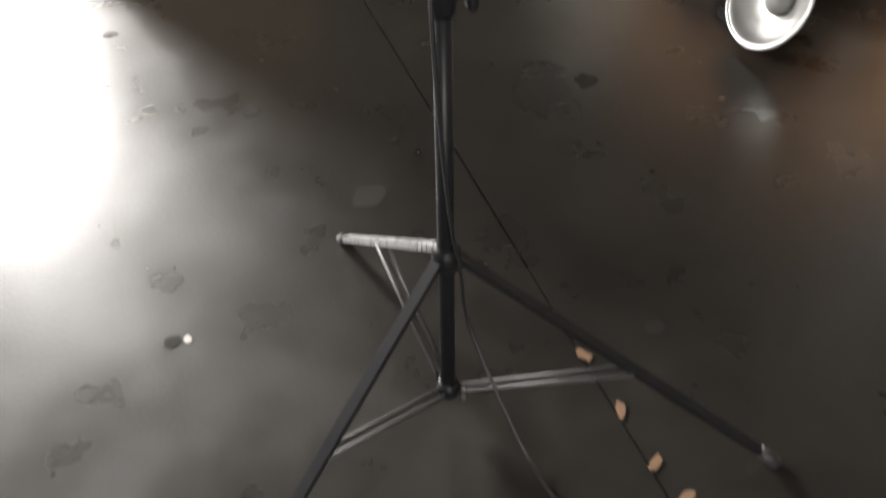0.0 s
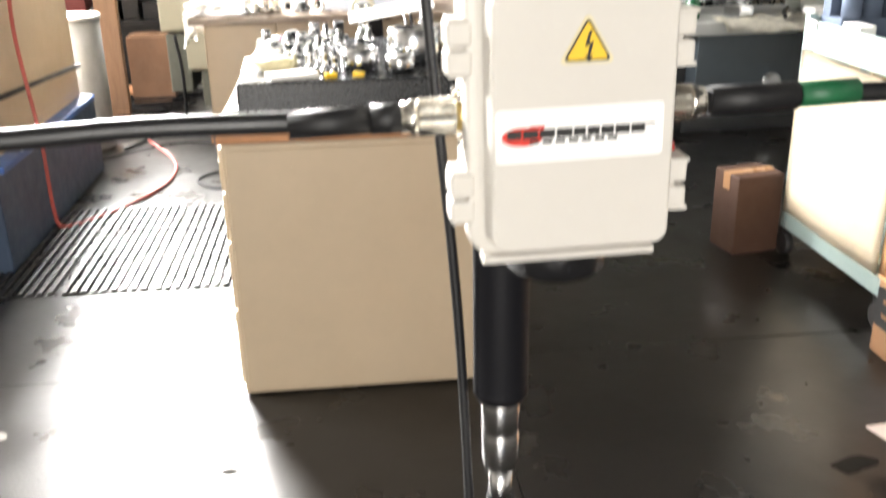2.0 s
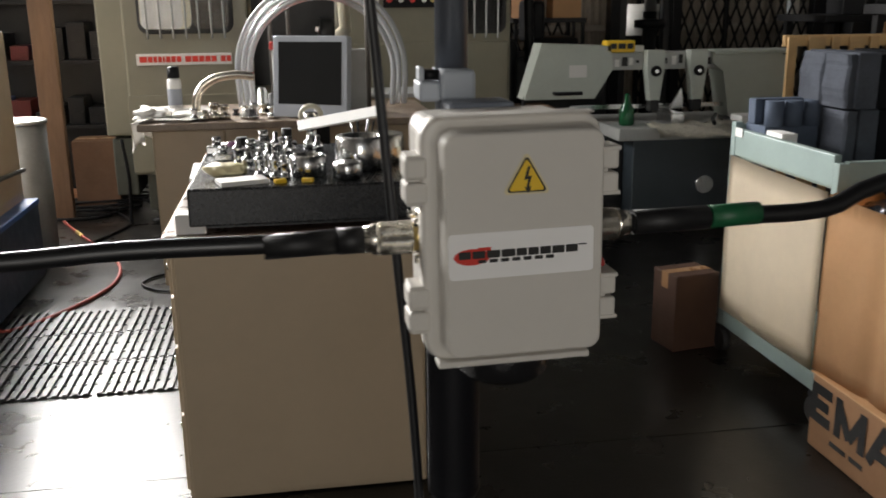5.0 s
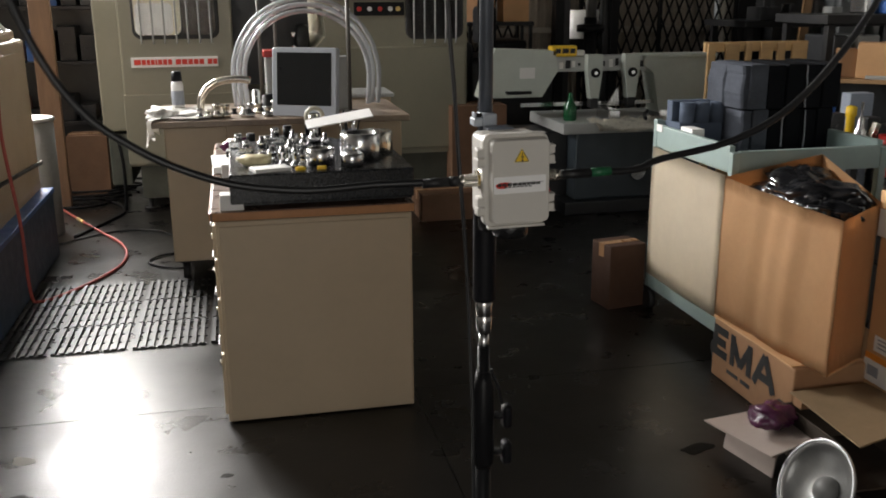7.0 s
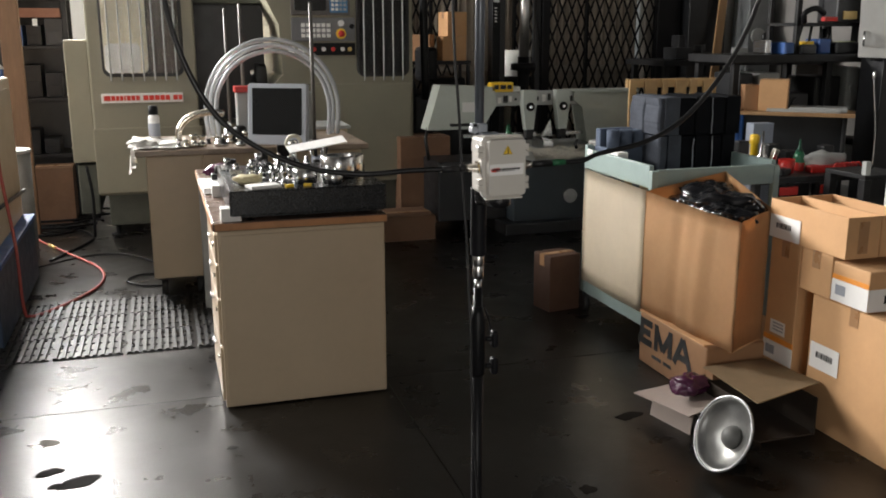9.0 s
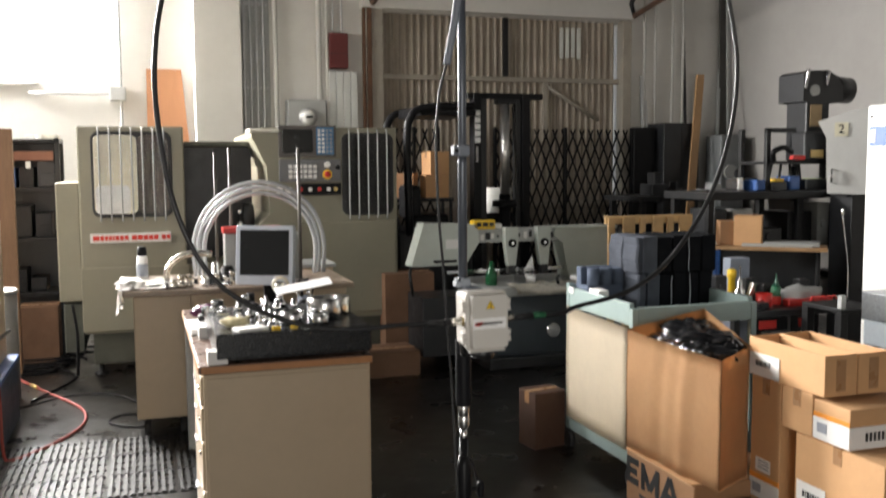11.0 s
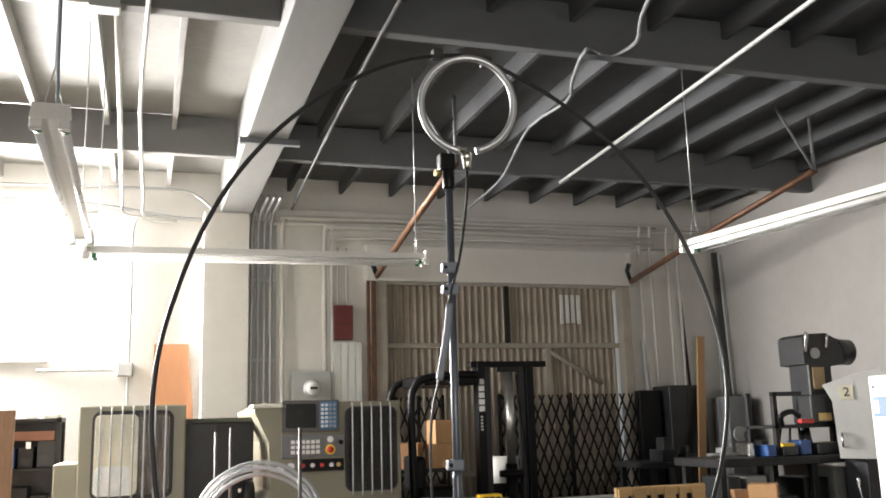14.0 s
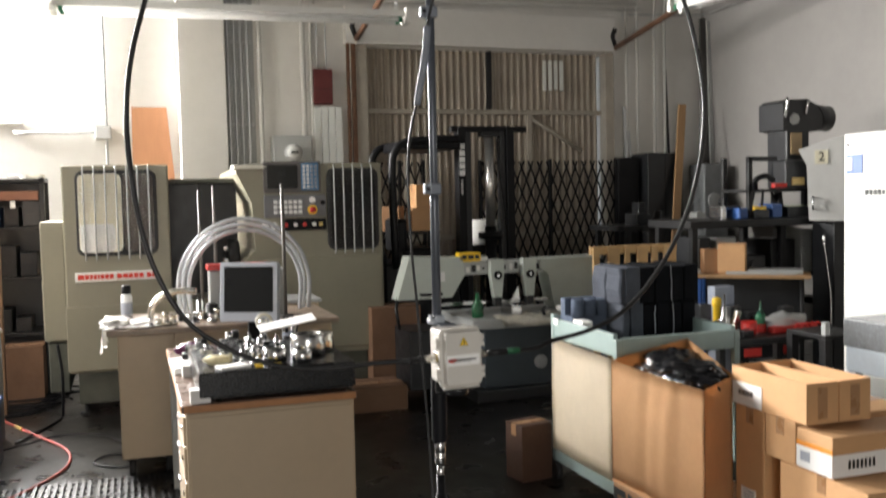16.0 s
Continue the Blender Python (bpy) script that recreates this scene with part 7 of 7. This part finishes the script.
solid("paper_note", bx(N(), 5.2, 5.42, 5.12, 5.24, 1.552, 1.558), M("pale_green_paper", (0.5, 0.55, 0.3), 0.7), "pale green note lying on a tool", "paper")
solid("thin_rod", rev(T([(4.055, 3.3, 0.711), (4.05, 3.3, 0.95), (4.02, 3.3, 1.15), (3.99, 3.3, 1.33)], 0.005, n=8), [(0.006, 0), (0.011, 0.006), (0.011, 0.05), (0.006, 0.055)], (3.99, 3.3, 1.325), n=12), STEEL, "thin bright rod standing upright", "rod")

ml = thing("milling_head", "dark milling machine head on a steel frame stand", "milling machine", (5.2, 5.35, 1.45))
hd = part("head", loft(N(), [[(x, y, z) for x, z in ((5.15, 2.27), (5.15, 2.52), (5.2, 2.55), (5.42, 2.56), (5.54, 2.5), (5.6, 2.42), (5.6, 2.27), (5.4, 2.24))] for y in (5.15, 5.5)]), DARKPAINT, ml)
part("motor", C((5.56, 5.32, 2.4), (5.8, 5.32, 2.39), 0.125, n=20), DARKPAINT, hd)
part("motor_rib", C((5.62, 5.32, 2.398), (5.65, 5.32, 2.398), 0.133, n=20), BLACK, hd)
part("dial", C((5.27, 5.13, 2.37), (5.27, 5.155, 2.37), 0.05, n=20), GREYPAINT, hd)
part("lever", T([(5.16, 5.14, 2.38), (5.155, 5.1, 2.5), (5.16, 5.1, 2.56)], 0.016, n=8), STEEL, hd)
part("lever", T([(5.4, 5.14, 2.42), (5.4, 5.12, 2.5), (5.41, 5.12, 2.55)], 0.014, n=8), STEEL, hd)
part("quill_column", B(5.2, 5.46, 5.16, 5.45, 1.72, 2.28, bev=0.02), DARKPAINT, ml)
part("plate", B(5.235, 5.365, 5.152, 5.161, 2.04, 2.24), M("tan_plate", (0.42, 0.3, 0.16), 0.5), ml, "tan maker's plate")
part("plate", B(5.2, 5.34, 5.085, 5.0985, 1.75, 1.82), M("ochre_plate", (0.5, 0.36, 0.14), 0.5), ml)
part("gearbox", B(5.14, 5.5, 5.1, 5.3, 1.72, 1.99, bev=0.02), DARKPAINT, ml)
part("red_grip", B(5.0, 5.14, 5.08, 5.14, 1.73, 1.77, bev=0.01), REDPLASTIC, ml)
part("spindle", rev(N(), [(0.05, 0), (0.05, 0.08), (0.03, 0.1), (0.03, 0.2)], (5.14, 5.25, 1.47), n=16), STEEL, ml)
for x in (4.74, 5.36):
    part("stand_post", B(x, x + 0.045, 5.12, 5.165, 1.451, 2.02 if x < 5 else 1.7, bev=0.004), DARKSTEEL, ml)
    part("stand_post", B(x, x + 0.045, 5.5, 5.545, 1.451, 2.02 if x < 5 else 1.7, bev=0.004), DARKSTEEL, ml)
part("stand_shelf", B(4.74, 5.42, 5.12, 5.545, 1.69, 1.72, bev=0.004), DARKSTEEL, ml)
part("stand_rail", B(4.74, 5.06, 5.12, 5.15, 1.98, 2.02, bev=0.004), DARKSTEEL, ml)
for k in range(4):
    part("brace", T([(4.86 + 0.1 * k, 5.2, 1.69), (4.8 + 0.13 * k, 5.2, 1.455)], 0.012, n=6, sharp=True), DARKSTEEL, ml)
part("cable", T([(4.8, 5.1, 1.72), (4.76, 5.05, 1.8), (4.86, 5.04, 1.84), (4.98, 5.08, 1.8)], 0.025, n=8), BLACK, ml)

nc = thing("control_cabinet", "light grey control cabinet with a black number 2", "cabinet", (5.45, 4.75, 1.45))
CF = Matrix.Translation((5.14, 4.638, 0)) @ Matrix.Rotation(math.atan2(-0.8, 1), 4, "Z") @ Matrix.Translation((-5.14, -4.6, 0))


def on_front(bm):
    bmesh.ops.transform(bm, matrix=CF, verts=bm.verts)
    return bm


part("body", loft(N(), [[(x + sh, 4.75 - 0.8 * (x - 5.0) + dy, z) for x, z in ((5.06, 1.43), (5.045, 1.92), (4.99, 2.06), (5.2, 2.15), (5.37, 2.19), (5.37, 1.42))] for dy, sh in ((0, 0), (0.3, 0.27))]), M("pale_cabinet_paint", (0.6, 0.6, 0.58), 0.45, var=0.05, dirt=0.15, dirtcol=(0.4, 0.39, 0.37)), nc)
tg = part("number_tag", on_front(B(5.085, 5.195, 4.592, 4.5985, 1.93, 2.05)), M("cream_tag", (0.7, 0.66, 0.5), 0.6), nc)
part("number", on_front(text_mesh("2", 0.11, Matrix(((1, 0, 0, 5.14), (0, 0, -1, 4.5915), (0, 1, 0, 1.99), (0, 0, 0, 1))))), INK, tg)
part("handle", on_front(T([(5.07, 4.6, 1.64), (5.07, 4.57, 1.64), (5.07, 4.57, 1.53), (5.07, 4.6, 1.53)], 0.01, n=8, sharp=True)), STEEL, nc)
part("side_panel", B(5.69, 5.9, 4.7, 4.98, 1.42, 2.18, bev=0.01), GREYPAINT, nc)
part("pedestal", B(5.3, 5.62, 4.66, 4.94, 0, 1.425, bev=0.01), DARKPAINT, nc)

wc = thing("white_cabinet", "tall white steel machine cabinet with a blue sticker", "cabinet", (3.7, 1.9, 0))
part("body", B(3.25, 4.1, 1.3, 2.3, 0.05, 2.02, bev=0.01), WHITEPAINT, wc)
part("door", B(3.236, 3.25, 1.33, 2.28, 0.1, 1.99, bev=0.005), WHITEPAINT, wc)
part("plinth", B(3.28, 4.06, 1.33, 2.27, 0, 0.05), DARKSTEEL, wc)
stk_ = part("sticker", B(3.232, 3.2362, 2.14, 2.26, 1.79, 1.9), M("blue_sticker", (0.07, 0.15, 0.42), 0.5), wc, "blue printed sticker")
part("print_patch", B(3.23, 3.2325, 2.215, 2.25, 1.81, 1.88), PAPER, stk_)
for k in range(5):
    part("print_bar", B(3.232, 3.2362, 2.1 - k * 0.03, 2.12 - k * 0.03, 1.67, 1.7), INK, wc)
part("screw", C((3.23, 2.25, 1.955), (3.237, 2.25, 1.955), 0.008, n=10), INK, wc)
gs = thing("granite_stand", "grey granite plate on a pale blue steel stand", "surface plate", (3.05, 1.65, 0))
PB = M("pale_blue_paint", (0.5, 0.56, 0.62), 0.45)
part("granite", B(2.88, 3.22, 1.35, 1.9, 0.88, 1.03, bev=0.008), GRANITEGREY, gs)
part("frame", B(2.89, 3.21, 1.36, 1.89, 0.75, 0.88, bev=0.006), PB, gs)
for x in (2.9, 3.15):
    for y in (1.37, 1.83):
        part("leg", B(x, x + 0.05, y, y + 0.05, 0, 0.75, bev=0.004), PB, gs)

# stock leaning in the far right corner
OLDCHANNEL = M("dull_brown_steel", (0.1, 0.095, 0.088), 0.6, var=0.2, scale=4)
for x, y, z, w, dx, dy, mt, lb in ((5.38, 7.5, 2.8, 0.1, 0.48, 0.44, WOOD, "tan timber board leaning in the corner"), (6.3, 8.1, 3.95, 0.12, 0.12, 0.2, OLDCHANNEL, "tall dark steel channel leaning in the corner"),
                                  (6.42, 8.0, 3.9, 0.05, 0.03, 0.2, GREYPAINT, "tall grey bar leaning in the corner"), (5.25, 8.05, 2.8, 0.035, 0.03, 0.25, CONDUIT, "bright bar leaning on the wall"), (5.34, 8.02, 2.5, 0.03, 0.0, 0.28, CONDUIT, "bright bar leaning on the wall"),
                                  (6.15, 8.0, 3.4, 0.03, 0.28, 0.3, CONDUIT, "long thin pipe leaning in the corner"), (5.9, 8.1, 3.3, 0.02, 0.02, 0.25, DARKSTEEL, "thin dark bar leaning on the wall")):
    t = thing("leaning_stock", lb, "bar stock", (x, y, 0), group="bar stock in the corner")
    bm = N()
    loft(bm, [[(x, y, 0), (x + w, y, 0), (x + w, y + 0.03, 0), (x, y + 0.03, 0)], [(x + dx, y + dy, z), (x + dx + w, y + dy, z), (x + dx + w, y + dy + 0.03, z), (x + dx, y + dy + 0.03, z)]])
    part("bar", bm, mt, t)
bc = thing("tall_case", "dark grey steel case standing against the wall", "cabinet", (5.62, 8.1, 0))
part("body", B(5.38, 5.88, 7.9, 8.3, 0, 2.2, bev=0.01), DARKPAINT, bc)
part("door_seam", B(5.62, 5.626, 7.896, 7.901, 0.1, 2.15), INK, bc)
bc2 = thing("machine_column", "grey old machine column with round boss", "machine", (6.2, 7.9, 0))
part("column", B(6.02, 6.36, 7.65, 7.98, 0, 2.05, bev=0.02), M("old_grey_paint", (0.2, 0.21, 0.215), 0.5, var=0.15), bc2)
part("boss", C((6.15, 7.62, 1.6), (6.15, 7.66, 1.6), 0.09, n=22), GREYPAINT, bc2)
part("hub", C((6.25, 7.58, 1.58), (6.25, 7.66, 1.58), 0.06, n=18), DARKPAINT, bc2)
lbx = thing("long_bench", "long dark bench under the leaning stock", "bench", (5.3, 7.0, 0))
part("top", B(4.3, 6.4, 6.6, 7.4, 1.3, 1.36, bev=0.006), DARKSTEEL, lbx)
for x in (4.35, 6.3):
    for y in (6.65, 7.3):
        part("leg", B(x, x + 0.06, y, y + 0.06, 0, 1.3), DARKSTEEL, lbx)
for x, w, h in ((4.5, 0.2, 0.25), (4.8, 0.12, 0.15), (5.2, 0.3, 0.12), (5.7, 0.25, 0.18)):
    solid("bench_tool", bx(bx(N(), x, x + w, 6.7, 6.95, 1.361, 1.361 + h * 0.5, bev=0.01), x + w * 0.3, x + w * 0.7, 6.75, 6.9, 1.36, 1.361 + h, bev=0.01), DARKPAINT if h > 0.14 else GREYPAINT, "dim tool on the long bench", "tool", group="tools on the long bench")


# ---- left side: machine, hoses, mats ----
lm = thing("cream_machine", "cream machine cabinet with grey side column", "machine", (-2.1, 3.9, 0))
part("body", B(-2.45, -1.585, 3.3, 4.75, 0.42, 1.36, bev=0.015), CREAM, lm)
part("top_cover", B(-2.4, -1.62, 3.4, 4.7, 1.36, 1.42, bev=0.02), CREAM, lm)
part("base", B(-2.45, -1.53, 3.2, 4.8, 0, 0.42, bev=0.01), M("dark_blue_paint", (0.03, 0.05, 0.09), 0.45), lm)
part("side_door", B(-1.585, -1.573, 3.4, 4.6, 0.5, 1.3, bev=0.006), CREAM, lm)
part("ledge", B(-1.62, -1.51, 3.25, 4.75, 0.42, 0.45, bev=0.005), BLUE, lm)
part("drip_rail", T([(-1.56, 3.3, 0.7), (-1.555, 4.7, 0.62)], 0.012, n=6, sharp=True), DARKSTEEL, lm)
cb = thing("steel_drum", "grey round steel bin with a pale rim", "bin", (-1.72, 5.35, 0))
part("drum", rev(N(), [(0.13, 0), (0.135, 0.01), (0.14, 0.8), (0.13, 0.8), (0.128, 0.02)], (-1.72, 5.35, 0), n=28), M("dull_zinc", (0.2, 0.21, 0.22), 0.5, 0.3, var=0.15), cb)
part("rim", rev(N(), [(0.142, 0), (0.15, 0.004), (0.15, 0.022), (0.14, 0.026)], (-1.72, 5.35, 0.795), n=28), CONDUIT, cb)
tc = thing("tool_chest", "dark blue tool chest on casters", "tool chest", (-2.05, 2.95, 0))
part("body", B(-2.4, -1.72, 2.6, 3.15, 0.1, 0.72, bev=0.012), M("navy_paint", (0.02, 0.035, 0.075), 0.4), tc)
for z in (0.16, 0.33, 0.5):
    d_ = part("drawer", B(-1.72, -1.708, 2.63, 3.12, z, z + 0.15, bev=0.004), BLUE, tc)
    part("handle", B(-1.708, -1.692, 2.68, 3.07, z + 0.12, z + 0.135, bev=0.003), STEEL, d_)
for x in (-2.34, -1.78):
    for y in (2.66, 3.09):
        part("wheel", C((x - 0.02, y, 0.05), (x + 0.02, y, 0.05), 0.05, n=16), RUBBER, tc)
# clamp lamp over the cream machine
cl_ = thing("clamp_lamp", "bright clamp lamp shade above the cream machine", "lamp", (-1.75, 4.0, 1.42))
part("stem", T([(-1.75, 4.05, 1.41), (-1.72, 4.0, 1.5), (-1.63, 3.92, 1.53)], 0.01, n=8), DARKSTEEL, cl_)
part("shade", loft(N(), [[(-1.58 + r * math.cos(2 * math.pi * i / 20), 3.88 + r * math.sin(2 * math.pi * i / 20), z) for i in range(20)] for r, z in ((0.03, 1.54), (0.05, 1.5), (0.1, 1.44), (0.095, 1.438), (0.045, 1.49), (0.02, 1.52))]), FIXTURE, cl_)

hz = thing("red_air_hose", "red air hose hanging and looping over the floor", "hose", (-1.4, 4.2, 0))
part("hose", T([(-1.56, 3.8, 1.38), (-1.54, 3.78, 1.2), (-1.545, 3.76, 0.9), (-1.5, 3.72, 0.45), (-1.49, 3.7, 0.1), (-1.46, 3.76, 0.014), (-1.3, 3.96, 0.012), (-1.14, 4.3, 0.012), (-1.1, 4.6, 0.012), (-1.16, 4.92, 0.012), (-1.34, 5.3, 0.012), (-1.56, 5.75, 0.012), (-1.72, 6.1, 0.012)], 0.0095, n=8, k=6), REDHOSE, hz)
part("coupling", T([(-1.5, 5.62, 0.014), (-1.56, 5.75, 0.014)], 0.014, n=10, sharp=True), BRASS, hz)
kb_ = thing("black_cables", "heap of black cables coiled on the floor", "cable", (-1.6, 6.5, 0))
for k in range(6):
    cx, cy, rx, ry = -1.66 + 0.05 * (k % 3), 6.35 + 0.12 * k, 0.28 + 0.04 * k, 0.2 + 0.03 * (k % 2)
    part("cable", T([(cx + rx * math.cos(radians(a)), cy + ry * math.sin(radians(a)), 0.012 + 0.006 * k) for a in range(0, 340, 30)], 0.011, n=6, k=4), BLACK, kb_)
part("cable", T([(-1.5, 5.2, 0.01), (-1.3, 5.7, 0.01), (-1.25, 6.0, 0.01), (-1.45, 6.4, 0.01), (-1.8, 6.6, 0.01)], 0.011, n=6, k=5), BLACK, kb_)
part("cable", T([(-1.6, 5.0, 0.008), (-1.25, 5.3, 0.008), (-0.95, 5.25, 0.008), (-0.75, 4.9, 0.008)], 0.006, n=6, k=5), BLACK, kb_)
solid("orange_board", bx(N(), -2.1, -1.5, 6.9, 7.1, 0.001, 0.06, bev=0.006), PLY, "orange wooden strip lying on the floor", "plank")
solid("floor_cable", T([(-0.7, 4.25, 0.01), (-0.85, 4.3, 0.01), (-0.95, 4.45, 0.01), (-0.85, 4.6, 0.01), (-0.65, 4.55, 0.01)], 0.007, n=6, k=5), BLACK, "thin black cord curled beside the bench caster", "cable")

# slotted rubber mats
TW, TD = 0.362, 0.362


MATRUBBER = M("shiny_mat_rubber", (0.011, 0.011, 0.012), 0.45, var=0.2, scale=9, dirt=0.3, dirtcol=(0.045, 0.042, 0.04))


def mat_tile():
    t = thing("rubber_mat", "black slotted rubber floor mat tile", "floor mat", (0, 0, 0), group="slotted rubber mats")
    bm = N()
    nb = 9
    for k in range(nb):
        x = 0.009 + k * (TW - 0.016) / nb
        bx(bm, x, x + 0.0195, 0.007, TD - 0.007, 0.004, 0.014)
    for k in range(4):
        y = 0.01 + k * (TD - 0.03) / 3
        bx(bm, 0.009, TW - 0.011, y, y + (0.004 if k in (1, 2) else 0.009), 0.001, 0.006)
    part("slotted_tile", bm, MATRUBBER, t)
    return t


first = mat_tile()
first.location = (-1.64, 2.935, 0)
for i in range(4):
    for j in range(3):
        if i or j:
            copy_thing(first, pose(-1.64 + i * TW, 2.935 + j * TD, 0))

# ---- hanging fluorescent fixtures ----
def fluorescent(p0, p1, z, up, label):
    p0, p1 = Vector((*p0, z)), Vector((*p1, z))
    d = (p1 - p0).normalized()
    s = Vector((-d.y, d.x, 0))
    t = thing("fluorescent_lamp", label, "lamp", (p0 + p1) / 2, group="hanging fluorescent lamps")
    bm = N()
    sec = [(-0.05, 0.01), (-0.035, 0.06), (0.035, 0.06), (0.05, 0.01), (0.02, 0.014), (-0.02, 0.014)]
    loft(bm, [[p + s * a + Vector((0, 0, b)) for a, b in sec] for p in (p0, p1)])
    part("housing", bm, FIXTURE, t)
    for o_ in (-0.056, 0.056):
        part("tube", T([p0 + s * o_ + d * 0.05 - Vector((0, 0, 0.018)), p1 + s * o_ - d * 0.05 - Vector((0, 0, 0.018))], 0.019, n=12, sharp=True), TUBEWHITE, t)
        for p, e in ((p0, 1), (p1, -1)):
            part("tube_end", T([p + s * o_ + d * 0.045 * e - Vector((0, 0, 0.018)), p + s * o_ + d * 0.075 * e - Vector((0, 0, 0.018))], 0.0198, n=12, sharp=True), TUBEGREEN, t, "green end cap")
            part("socket", B(p.x + s.x * o_ - 0.024, p.x + s.x * o_ + 0.024, p.y + s.y * o_ - 0.024, p.y + s.y * o_ + 0.024, z - 0.04, z + 0.002, bev=0.004), FIXTURE, t)
    for f in (0.03, 0.97):
        p = p0.lerp(p1, f)
        for o_ in (-0.075, 0.075):
            part("hanger_wire", T([p + s * o_ * 0.6 + Vector((0, 0, 0.058)), p + Vector((0, 0, 0.27))], 0.0025, n=5, sharp=True), CONDUIT, t)
        part("chain", T([p + Vector((0, 0, 0.27)), p + Vector((0, 0, up - z))], 0.0045, n=5, sharp=True), CONDUIT, t)
    for p in (p0, p1):
        bm = N()
        loft(bm, [[p + d * q_ + s * a_ + Vector((0, 0, b_)) for a_, b_ in ((-0.085, 0.005), (-0.075, 0.075), (0.075, 0.075), (0.085, 0.005))] for q_ in (-0.012, 0.012)])
        part("end_plate", bm, FIXTURE, t)
    return t


fluorescent((-1.12, 5.15), (1.46, 5.03), 3.12, 4.69, "long white fluorescent fixture hung on chains, switched off")
fluorescent((-1.085, 2.03), (-1.12, 4.6), 3.12, 4.69, "twin-tube white fluorescent fixture hung on chains, switched off")
fluorescent((3.3, 4.06), (3.62, 1.6), 3.1, 4.69, "white fluorescent fixture hung low on a chain, switched off")
